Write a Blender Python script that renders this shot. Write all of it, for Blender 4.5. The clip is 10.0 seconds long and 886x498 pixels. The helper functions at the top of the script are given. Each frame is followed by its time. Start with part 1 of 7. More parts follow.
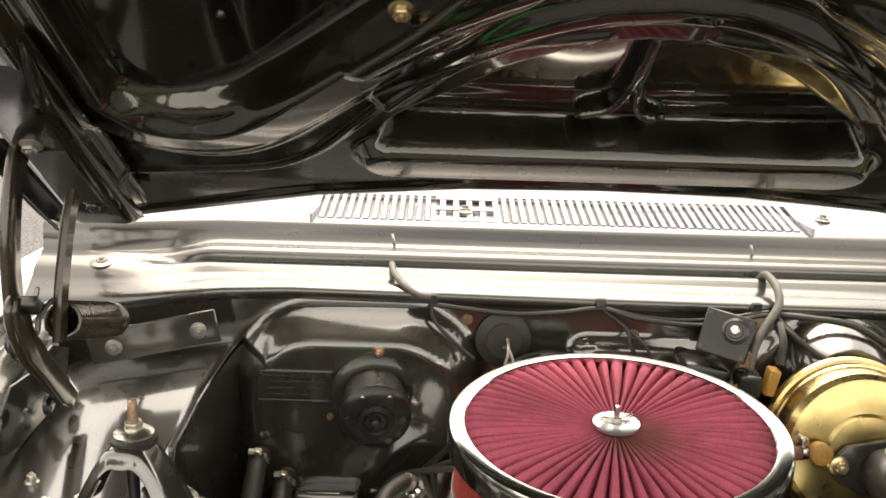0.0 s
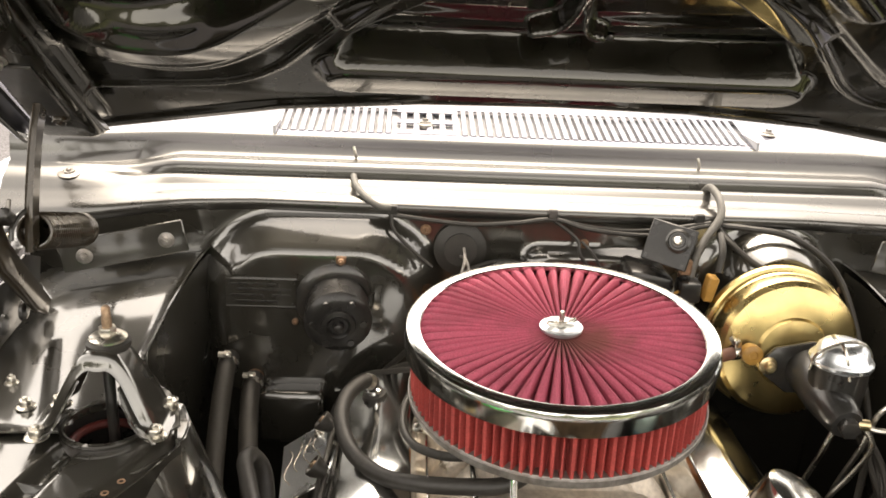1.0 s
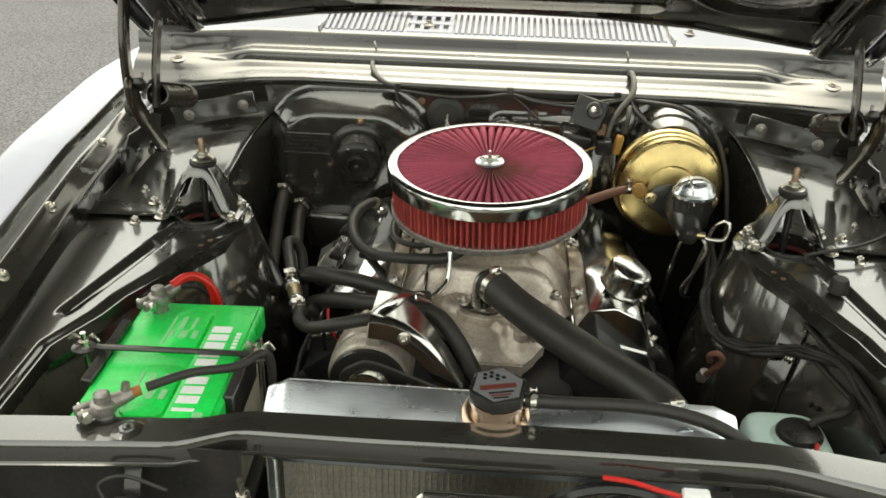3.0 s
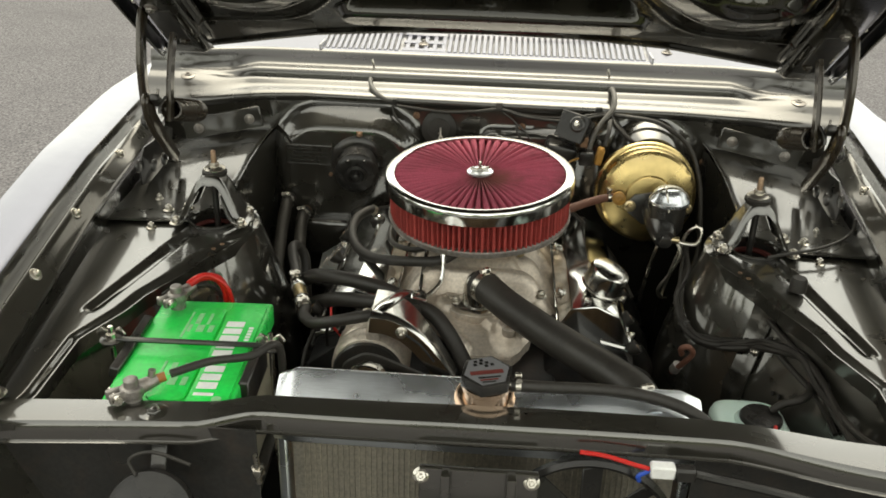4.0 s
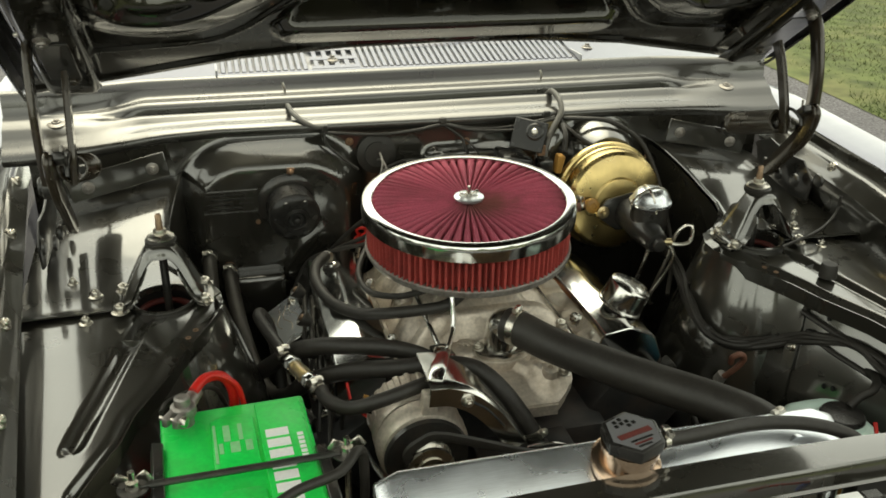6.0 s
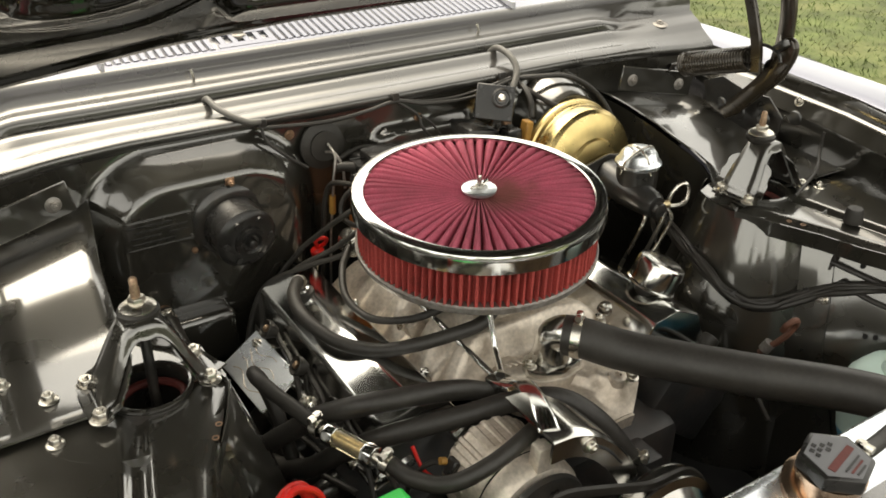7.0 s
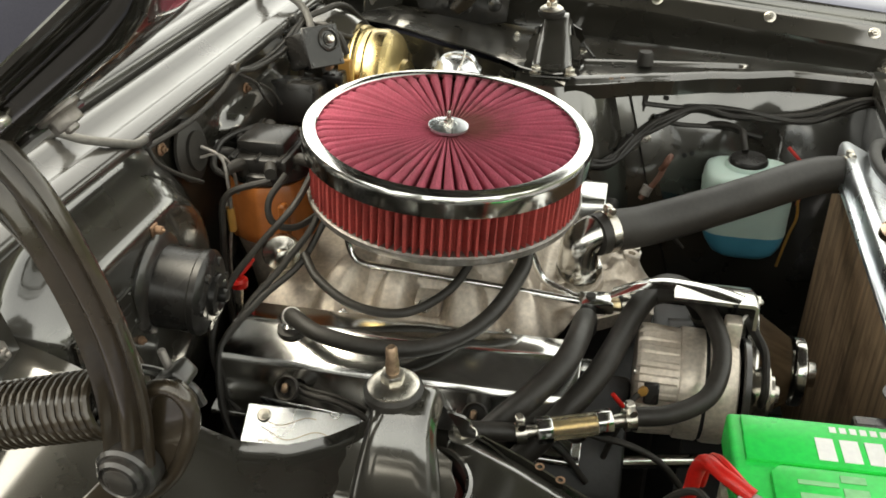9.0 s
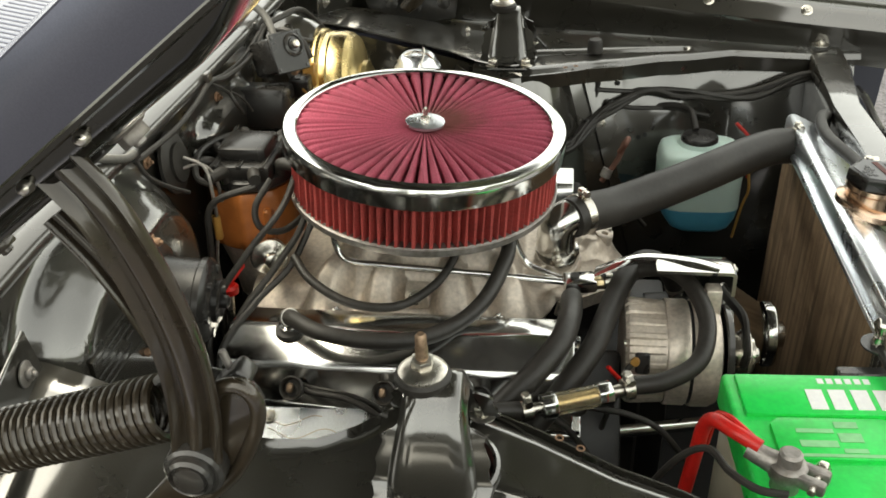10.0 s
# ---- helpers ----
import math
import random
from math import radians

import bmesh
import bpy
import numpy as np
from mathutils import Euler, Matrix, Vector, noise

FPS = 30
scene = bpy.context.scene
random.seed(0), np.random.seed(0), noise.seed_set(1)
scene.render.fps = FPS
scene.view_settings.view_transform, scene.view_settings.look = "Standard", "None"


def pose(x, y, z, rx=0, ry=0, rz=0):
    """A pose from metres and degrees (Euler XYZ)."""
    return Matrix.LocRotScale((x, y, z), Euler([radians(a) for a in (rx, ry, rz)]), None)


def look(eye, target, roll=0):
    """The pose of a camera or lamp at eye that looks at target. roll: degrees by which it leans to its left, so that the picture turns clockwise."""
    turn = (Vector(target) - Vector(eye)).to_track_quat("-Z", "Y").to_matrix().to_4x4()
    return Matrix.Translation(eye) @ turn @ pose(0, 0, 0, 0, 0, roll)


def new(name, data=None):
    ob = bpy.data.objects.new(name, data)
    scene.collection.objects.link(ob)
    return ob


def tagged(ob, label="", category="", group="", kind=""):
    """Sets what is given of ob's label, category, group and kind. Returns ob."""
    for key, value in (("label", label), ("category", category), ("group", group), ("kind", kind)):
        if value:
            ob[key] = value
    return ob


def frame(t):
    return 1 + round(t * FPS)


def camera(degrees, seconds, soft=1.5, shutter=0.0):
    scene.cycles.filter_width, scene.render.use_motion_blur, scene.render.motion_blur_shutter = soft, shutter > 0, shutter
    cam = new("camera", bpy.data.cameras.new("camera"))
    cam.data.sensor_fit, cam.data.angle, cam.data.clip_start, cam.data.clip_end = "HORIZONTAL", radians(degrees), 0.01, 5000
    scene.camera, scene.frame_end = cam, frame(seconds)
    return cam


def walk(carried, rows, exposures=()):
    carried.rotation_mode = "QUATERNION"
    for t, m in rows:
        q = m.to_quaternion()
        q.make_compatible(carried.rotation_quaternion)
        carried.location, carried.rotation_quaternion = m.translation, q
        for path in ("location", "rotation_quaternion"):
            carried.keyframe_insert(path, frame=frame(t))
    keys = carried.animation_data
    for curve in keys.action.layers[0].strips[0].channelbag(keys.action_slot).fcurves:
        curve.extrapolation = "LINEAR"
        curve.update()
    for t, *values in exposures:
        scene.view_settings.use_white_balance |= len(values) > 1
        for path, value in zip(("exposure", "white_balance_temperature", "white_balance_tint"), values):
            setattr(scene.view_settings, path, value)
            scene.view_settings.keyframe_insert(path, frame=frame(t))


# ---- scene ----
cam = camera(53.2, 10.0, 1.7)
PATH = [
    (0, (-0.196, -0.859, 1.384), (-0.188, 1.085, 0.914), 1.8),
    (0.5, (-0.2, -0.859, 1.387), (-0.138, 1.066, 0.847), 2.4),
    (1, (-0.183, -0.906, 1.407), (-0.099, 0.976, 0.735), 2.6),
    (1.5, (-0.157, -0.996, 1.415), (-0.081, 0.843, 0.633), 2.7),
    (2, (-0.0745, -1.1333, 1.4074), (-0.1154, 0.6878, 0.5817), 1.79),
    (2.5, (-0.0066, -1.2864, 1.4645), (-0.1359, 0.5019, 0.5784), 1.37),
    (3.8, (0.03, -1.56, 1.569), (-0.092, 0.24, 0.705), 1.7),
    (4, (0.028, -1.552, 1.569), (-0.086, 0.251, 0.711), 1.6),
    (4.5, (0.022, -1.515, 1.562), (-0.074, 0.297, 0.721), 0.8),
    (5, (-0.028, -1.47, 1.54), (-0.061, 0.354, 0.722), 0.1),
    (5.5, (-0.209, -1.417, 1.532), (-0.009, 0.397, 0.714), 0.6),
    (6, (-0.39, -1.299, 1.521), (0.073, 0.459, 0.687), 0.8),
    (6.2, (-0.457, -1.213, 1.522), (0.119, 0.495, 0.657), 1.0),
    (7.3, (-0.701, -0.815, 1.472), (0.373, 0.578, 0.52), -0.6),
    (7.5, (-0.749, -0.754, 1.45), (0.422, 0.564, 0.506), -1.2),
    (8, (-0.869, -0.604, 1.431), (0.523, 0.468, 0.477), -2.1),
    (8.5, (-0.946, -0.402, 1.423), (0.629, 0.324, 0.427), -2.1),
    (9, (-0.973, -0.22, 1.426), (0.687, 0.175, 0.383), -1.0),
    (9.5, (-0.996, -0.172, 1.433), (0.681, 0.114, 0.381), -1.8),
    (10, (-1.014, -0.162, 1.439), (0.668, 0.084, 0.387), -2.5),
]
EXPOSURES = [(0, 2.42, 8200, 10), (0.5, 2.65, 8200, 12), (1.5, 2.45, 8000, 8), (2.0, 2.1, 7800, 0), (2.5, 2.02, 7600, -2), (3.8, 1.76, 7800, 2), (4.5, 1.78, 7900, -1), (5.2, 1.78, 8000, -3), (6, 1.6, 8000, -4), (7.5, 2.26, 7900, 9), (8.5, 2.24, 7800, 5), (10, 2.22, 7600, 2)]
walk(cam, [(t, look(eye, target, roll)) for t, eye, target, roll in PATH], EXPOSURES)

# ---- daylight: overcast sky ----
SUN_EL, SUN_AZ = 68.0, 0.0
world = bpy.data.worlds.new("overcast_sky")
scene.world = world
world.use_nodes = True
wn, wl = world.node_tree.nodes, world.node_tree.links
wn.clear()
sky = wn.new("ShaderNodeTexSky")
sky.sky_type = 'NISHITA'
sky.sun_disc = False
sky.sun_elevation, sky.sun_rotation = radians(SUN_EL), radians(SUN_AZ)
sky.air_density, sky.dust_density, sky.ozone_density = 1.0, 2.0, 1.0
grey = wn.new("ShaderNodeHueSaturation")
grey.inputs["Saturation"].default_value = 0.22
grey.inputs["Value"].default_value = 1.0
bg = wn.new("ShaderNodeBackground")
bg.inputs["Strength"].default_value = 0.15
wout = wn.new("ShaderNodeOutputWorld")
wl.new(sky.outputs[0], grey.inputs["Color"])
wl.new(grey.outputs[0], bg.inputs["Color"])
wl.new(bg.outputs[0], wout.inputs["Surface"])

sun_data = bpy.data.lights.new("sun", 'SUN')
sun_data.energy, sun_data.angle, sun_data.color = 0.45, radians(50), (1.0, 0.96, 0.9)
sun = new("sun", sun_data)
sun.rotation_euler = Euler((radians(90 - SUN_EL), 0, radians(180 - SUN_AZ)))

# ---- materials ----


def mat(name, base, rough=0.5, metal=0.0, coat=0.0, coat_rough=0.03, grain=0.0, grain_scale=200.0, bump=0.0, bump_scale=150.0,
        stain=None, stain_amount=0.0, stain_scale=9.0, rough_var=0.0, spec=0.5, trans=0.0, ior=1.45, coat_ior=1.5, stretch=(1, 1, 1), tint=0.0):
    """A procedural surface: base colour with grain and stains, roughness that varies, fine relief."""
    m = bpy.data.materials.new(name)
    m.use_nodes = True
    nt = m.node_tree
    n, l = nt.nodes, nt.links
    b = n["Principled BSDF"]
    b.inputs["Roughness"].default_value = rough
    b.inputs["Metallic"].default_value = metal
    b.inputs["Coat Weight"].default_value = coat
    b.inputs["Coat Roughness"].default_value = coat_rough
    b.inputs["Coat IOR"].default_value = coat_ior
    b.inputs["Specular IOR Level"].default_value = spec
    b.inputs["Transmission Weight"].default_value = trans
    b.inputs["IOR"].default_value = ior
    tc = n.new("ShaderNodeTexCoord")
    mp = n.new("ShaderNodeMapping")
    mp.inputs["Scale"].default_value = stretch
    l.new(tc.outputs["Object"], mp.inputs["Vector"])
    col = n.new("ShaderNodeRGB")
    col.outputs[0].default_value = (*base, 1)
    out = col.outputs[0]
    if tint:
        info = n.new("ShaderNodeObjectInfo")
        hs = n.new("ShaderNodeHueSaturation")
        mr = n.new("ShaderNodeMapRange")
        mr.inputs["To Min"].default_value, mr.inputs["To Max"].default_value = 1 - tint, 1 + tint
        l.new(info.outputs["Random"], mr.inputs["Value"])
        l.new(mr.outputs[0], hs.inputs["Value"])
        l.new(out, hs.inputs["Color"])
        out = hs.outputs[0]
    if grain:
        t = n.new("ShaderNodeTexNoise")
        t.inputs["Scale"].default_value = grain_scale
        t.inputs["Detail"].default_value = 4
        l.new(mp.outputs[0], t.inputs["Vector"])
        mr = n.new("ShaderNodeMapRange")
        mr.inputs["From Min"].default_value, mr.inputs["From Max"].default_value = 0.3, 0.7
        mr.inputs["To Min"].default_value, mr.inputs["To Max"].default_value = 1 - grain, 1 + grain
        hs = n.new("ShaderNodeHueSaturation")
        l.new(t.outputs["Fac"], mr.inputs["Value"])
        l.new(mr.outputs[0], hs.inputs["Value"])
        l.new(out, hs.inputs["Color"])
        out = hs.outputs[0]
    if stain is not None:
        t = n.new("ShaderNodeTexNoise")
        t.inputs["Scale"].default_value = stain_scale
        t.inputs["Detail"].default_value = 6
        t.inputs["Roughness"].default_value = 0.62
        l.new(tc.outputs["Object"], t.inputs["Vector"])
        mr = n.new("ShaderNodeMapRange")
        mr.inputs["From Min"].default_value, mr.inputs["From Max"].default_value = 0.48, 0.72
        mr.inputs["To Max"].default_value = stain_amount
        mx = n.new("ShaderNodeMix")
        mx.data_type = 'RGBA'
        l.new(t.outputs["Fac"], mr.inputs["Value"])
        l.new(mr.outputs[0], mx.inputs["Factor"])
        l.new(out, mx.inputs["A"])
        mx.inputs["B"].default_value = (*stain, 1)
        out = mx.outputs["Result"]
    l.new(out, b.inputs["Base Color"])
    if rough_var:
        t = n.new("ShaderNodeTexNoise")
        t.inputs["Scale"].default_value = 14.0
        t.inputs["Detail"].default_value = 7
        l.new(tc.outputs["Object"], t.inputs["Vector"])
        mr = n.new("ShaderNodeMapRange")
        mr.inputs["From Min"].default_value, mr.inputs["From Max"].default_value = 0.3, 0.7
        mr.inputs["To Min"].default_value, mr.inputs["To Max"].default_value = max(0.0, rough - rough_var), rough + rough_var
        l.new(t.outputs["Fac"], mr.inputs["Value"])
        l.new(mr.outputs[0], b.inputs["Roughness"])
    if bump:
        t = n.new("ShaderNodeTexNoise")
        t.inputs["Scale"].default_value = bump_scale
        t.inputs["Detail"].default_value = 5
        l.new(mp.outputs[0], t.inputs["Vector"])
        bp = n.new("ShaderNodeBump")
        bp.inputs["Strength"].default_value = bump
        bp.inputs["Distance"].default_value = 0.002
        l.new(t.outputs["Fac"], bp.inputs["Height"])
        l.new(bp.outputs[0], b.inputs["Normal"])
    return m


PAINT = mat("charcoal_gloss_paint", (0.042, 0.039, 0.032), rough=0.30, metal=0.50, coat=1.0, coat_rough=0.085, coat_ior=2.0, grain=0.10, grain_scale=900,
            stain=(0.044, 0.040, 0.032), stain_amount=0.4, stain_scale=7, rough_var=0.08, bump=0.012, bump_scale=35)
COWL_PAINT = mat("charcoal_satin_paint", (0.052, 0.049, 0.044), rough=0.32, metal=0.50, coat=1.0, coat_rough=0.13, coat_ior=1.68, grain=0.10, grain_scale=900,
                 stain=(0.044, 0.040, 0.034), stain_amount=0.4, stain_scale=7, rough_var=0.10, bump=0.012, bump_scale=35)
# The bay's charcoal paint with the shade under the hood put into its colour.
HOOD_SHADED = mat("shaded_charcoal_paint", (0.020, 0.018, 0.012), rough=0.26, metal=0.75, coat=1.0, coat_rough=0.06, coat_ior=1.56, grain=0.10, grain_scale=900,
                 stain=(0.030, 0.026, 0.018), stain_amount=0.4, stain_scale=7, rough_var=0.08, bump=0.012, bump_scale=35)
BODY = mat("silver_body_paint", (0.115, 0.119, 0.155), rough=0.34, metal=0.9, coat=0.9, coat_rough=0.03, grain=0.06, grain_scale=1200, rough_var=0.05)
HINGE_PAINT = mat("olive_black_paint", (0.036, 0.027, 0.017), rough=0.32, metal=0.35, coat=0.8, coat_rough=0.10, grain=0.15, grain_scale=200, stain=(0.07, 0.045, 0.03), stain_amount=0.25, stain_scale=22, rough_var=0.1, bump=0.03, bump_scale=90)
PAINT_WORN = mat("worn_black_paint", (0.028, 0.027, 0.025), rough=0.36, metal=0.2, coat=0.6, coat_rough=0.14, grain=0.2, grain_scale=160,
                 stain=(0.09, 0.055, 0.035), stain_amount=0.22, stain_scale=26, rough_var=0.12, bump=0.08, bump_scale=120)
CHROME = mat("chrome", (0.76, 0.76, 0.74), rough=0.13, metal=1.0, rough_var=0.035, grain=0.03, grain_scale=60)
SATIN = mat("satin_chrome", (0.62, 0.61, 0.58), rough=0.17, metal=1.0, grain=0.06, grain_scale=80, rough_var=0.06, stain=(0.45, 0.41, 0.35), stain_amount=0.4, stain_scale=20)
STEEL = mat("zinc_steel", (0.62, 0.59, 0.53), rough=0.28, metal=1.0, grain=0.15, grain_scale=300, stain=(0.25, 0.19, 0.12), stain_amount=0.35, stain_scale=60, rough_var=0.1)
BRASSY = mat("yellow_zinc", (0.62, 0.50, 0.30), rough=0.32, metal=1.0, grain=0.15, grain_scale=250, stain=(0.22, 0.15, 0.08), stain_amount=0.5, stain_scale=50)
STUD = mat("rust_tinged_stud", (0.36, 0.25, 0.17), rough=0.42, metal=0.8, grain=0.25, grain_scale=300, stain=(0.17, 0.09, 0.05), stain_amount=0.6, stain_scale=70, bump=0.15, bump_scale=500)
RUSTY = mat("rusty_steel", (0.26, 0.16, 0.10), rough=0.6, metal=0.5, grain=0.3, grain_scale=220, stain=(0.13, 0.06, 0.03), stain_amount=0.8, stain_scale=40, bump=0.2)
CAST = mat("cast_aluminium", (0.62, 0.55, 0.47), rough=0.45, metal=0.55, grain=0.16, grain_scale=180, stain=(0.30, 0.23, 0.16), stain_amount=0.6, stain_scale=13,
           rough_var=0.1, bump=0.22, bump_scale=260)
ALU = mat("polished_aluminium", (0.86, 0.90, 0.94), rough=0.30, metal=0.95, grain=0.07, grain_scale=40, stretch=(1, 22, 22), rough_var=0.09, stain=(0.45, 0.44, 0.42), stain_amount=0.3, stain_scale=9)
RUBBER = mat("black_rubber", (0.022, 0.0195, 0.0165), rough=0.5, grain=0.2, grain_scale=160, stain=(0.040, 0.036, 0.030), stain_amount=0.5, stain_scale=16, rough_var=0.1, bump=0.05, bump_scale=300)
PLASTIC = mat("black_plastic", (0.016, 0.015, 0.014), rough=0.28, grain=0.15, grain_scale=200, rough_var=0.1, stain=(0.06, 0.055, 0.05), stain_amount=0.3, stain_scale=20)
MEDIA = mat("red_filter_media", (0.42, 0.080, 0.125), rough=0.85, grain=0.18, grain_scale=520, stain=(0.13, 0.035, 0.040), stain_amount=0.6, stain_scale=9, bump=0.2, bump_scale=700)


def oil_mark(m, centre, r0, r1, colour, amount):
    """A ragged oil stain round one point of the cloth."""
    n, l = m.node_tree.nodes, m.node_tree.links
    b = n["Principled BSDF"]
    before = b.inputs["Base Color"].links[0].from_socket
    tc = n.new("ShaderNodeTexCoord")
    noise = n.new("ShaderNodeTexNoise")
    noise.inputs["Scale"].default_value = 45
    noise.inputs["Detail"].default_value = 5
    dist = n.new("ShaderNodeVectorMath")
    dist.operation = 'DISTANCE'
    dist.inputs[1].default_value = centre
    wob = n.new("ShaderNodeMath")
    wob.operation = 'MULTIPLY_ADD'
    wob.inputs[1].default_value = 0.06
    mr = n.new("ShaderNodeMapRange")
    mr.inputs["From Min"].default_value, mr.inputs["From Max"].default_value = r0 + 0.03, r1 + 0.03
    mr.inputs["To Min"].default_value, mr.inputs["To Max"].default_value = amount, 0.0
    mx = n.new("ShaderNodeMix")
    mx.data_type = 'RGBA'
    mx.inputs["B"].default_value = (*colour, 1)
    l.new(tc.outputs["Object"], noise.inputs["Vector"])
    l.new(tc.outputs["Object"], dist.inputs[0])
    l.new(noise.outputs["Fac"], wob.inputs[0])
    l.new(dist.outputs["Value"], wob.inputs[2])
    l.new(wob.outputs[0], mr.inputs["Value"])
    l.new(mr.outputs[0], mx.inputs["Factor"])
    l.new(before, mx.inputs["A"])
    l.new(mx.outputs["Result"], b.inputs["Base Color"])


oil_mark(MEDIA, (0.024, -0.020, -0.004), 0.018, 0.062, (0.13, 0.050, 0.030), 0.75)
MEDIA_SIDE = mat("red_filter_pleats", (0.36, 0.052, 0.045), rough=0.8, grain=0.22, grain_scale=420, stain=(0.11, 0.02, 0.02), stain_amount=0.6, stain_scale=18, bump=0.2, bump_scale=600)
GOLD = mat("gold_dichromate", (0.58, 0.445, 0.20), rough=0.29, metal=1.0, grain=0.08, grain_scale=60, stain=(0.62, 0.50, 0.26), stain_amount=0.6, stain_scale=8, rough_var=0.07)
GREEN = mat("green_plastic", (0.008, 0.66, 0.10), rough=0.34, grain=0.08, grain_scale=150, stain=(0.05, 0.34, 0.05), stain_amount=0.5, stain_scale=16, rough_var=0.1, bump=0.02)
CASE = mat("clear_battery_case", (0.50, 0.47, 0.36), rough=0.42, grain=0.1, grain_scale=30, stain=(0.30, 0.27, 0.20), stain_amount=0.5, stain_scale=14)
DULL_RED = mat("dull_red_rubber", (0.10, 0.018, 0.014), rough=0.6, grain=0.2)
GREY_RUBBER = mat("grey_rubber", (0.11, 0.105, 0.095), rough=0.5, grain=0.15, stain=(0.05, 0.045, 0.04), stain_amount=0.4)
TAN = mat("tan_insulation", (0.30, 0.12, 0.03), rough=0.5)
WHITE = mat("white_print", (0.80, 0.80, 0.78), rough=0.5, grain=0.04)
PALE_GREEN = mat("pale_green_print", (0.22, 0.56, 0.25), rough=0.5, grain=0.1, grain_scale=120)
LEAD = mat("lead_terminal", (0.30, 0.28, 0.26), rough=0.48, metal=0.75, grain=0.25, grain_scale=130, stain=(0.16, 0.12, 0.09), stain_amount=0.6, stain_scale=40, bump=0.2)
RED = mat("red_insulation", (0.52, 0.015, 0.012), rough=0.35, grain=0.1)
BLUE = mat("blue_insulation", (0.02, 0.08, 0.45), rough=0.4)
ORANGE = mat("amber_plastic", (0.36, 0.115, 0.028), rough=0.36, grain=0.12, grain_scale=60, stain=(0.17, 0.06, 0.02), stain_amount=0.5, stain_scale=18)
YELLOW = mat("ochre_plastic", (0.36, 0.19, 0.045), rough=0.4, grain=0.1)
AMBER = mat("amber_fuel", (0.95, 0.84, 0.58), rough=0.04, trans=0.9, ior=1.3)
PRIMER = mat("pale_grey_primer", (0.42, 0.42, 0.44), rough=0.5, grain=0.15, grain_scale=40, stain=(0.16, 0.14, 0.12), stain_amount=0.6, stain_scale=14)
SCREEN = mat("dark_screen_glass", (0.010, 0.012, 0.012), rough=0.03, grain=0.05)
BOTTLE = mat("milky_plastic", (0.56, 0.72, 0.66), rough=0.38, grain=0.05, grain_scale=20, stain=(0.5, 0.58, 0.5), stain_amount=0.4)
FLUID = mat("blue_washer_fluid", (0.08, 0.34, 0.48), rough=0.35, grain=0.1, grain_scale=20)
CORE = mat("radiator_core_dirt", (0.30, 0.20, 0.12), rough=0.75, metal=0.1, grain=0.45, grain_scale=90, stretch=(1, 1, 0.06), stain=(0.12, 0.07, 0.04), stain_amount=0.8, stain_scale=22, bump=0.3)
FIN = mat("aluminium_fins", (0.52, 0.48, 0.40), rough=0.4, metal=0.8, grain=0.2, grain_scale=200, tint=0.2)
DARK = mat("dark_underside", (0.012, 0.012, 0.012), rough=0.7, grain=0.3, grain_scale=30)
BLOCK = mat("engine_block_paint", (0.02, 0.02, 0.02), rough=0.45, grain=0.2, grain_scale=60, stain=(0.06, 0.04, 0.03), stain_amount=0.6, bump=0.2)
BROWN_HOSE = mat("aged_brown_hose", (0.13, 0.055, 0.035), rough=0.55, grain=0.2, grain_scale=100)
COPPER = mat("copper_neck", (0.62, 0.45, 0.33), rough=0.25, metal=1.0, grain=0.15, grain_scale=40, stain=(0.45, 0.28, 0.16), stain_amount=0.6, stain_scale=30)
CAP_GREY = mat("grey_cap_print", (0.13, 0.13, 0.135), rough=0.4)
ASPHALT = mat("weathered_asphalt", (0.092, 0.088, 0.094), rough=0.9, grain=0.75, grain_scale=75, stain=(0.050, 0.047, 0.053), stain_amount=0.5, stain_scale=1.1, bump=0.6, bump_scale=140)
GRASS_SOIL = mat("grass_soil", (0.070, 0.088, 0.026), rough=0.95, grain=0.4, grain_scale=6, stain=(0.15, 0.13, 0.06), stain_amount=0.6, stain_scale=1.5, bump=0.6, bump_scale=40)
BACKDROP_FOLIAGE = mat("backdrop_foliage", (0.045, 0.055, 0.030), rough=0.9, grain=0.5, grain_scale=0.8, stain=(0.09, 0.095, 0.07), stain_amount=0.6, stain_scale=0.25)
BLADE = mat("grass_blades", (0.075, 0.105, 0.026), rough=0.7, grain=0.3, grain_scale=3, stain=(0.13, 0.11, 0.045), stain_amount=0.7, stain_scale=1.2)

# ---- builders ----
I4 = Matrix.Identity(4)


def face_up(loc, direction):
    """A pose at loc whose z axis points along direction."""
    return Matrix.Translation(loc) @ Vector(direction).to_track_quat("Z", "Y").to_matrix().to_4x4()


def finish(bm, sharp=38.0):
    bmesh.ops.recalc_face_normals(bm, faces=bm.faces[:])
    for f in bm.faces:
        f.smooth = True
    lim = radians(sharp)
    for e in bm.edges:
        e.smooth = len(e.link_faces) == 2 and e.calc_face_angle(0.0) < lim


def part(name, bm, material, parent=None, label="", sharp=38.0):
    """Links a bmesh as one mesh object, under parent where one is given."""
    finish(bm, sharp)
    me = bpy.data.meshes.new(name)
    bm.to_mesh(me)
    bm.free()
    for m in (material if isinstance(material, (list, tuple)) else [material]):
        me.materials.append(m)
    ob = new(name, me)
    if parent is not None:
        ob.parent = parent
    if label:
        ob["label"] = label
    return ob


def thing(name, label, category, group="", kind="", at=None):
    ob = new(name)
    ob.empty_display_size = 0.05
    if at is not None:
        ob.matrix_basis = at
    return tagged(ob, label, category, group, kind)


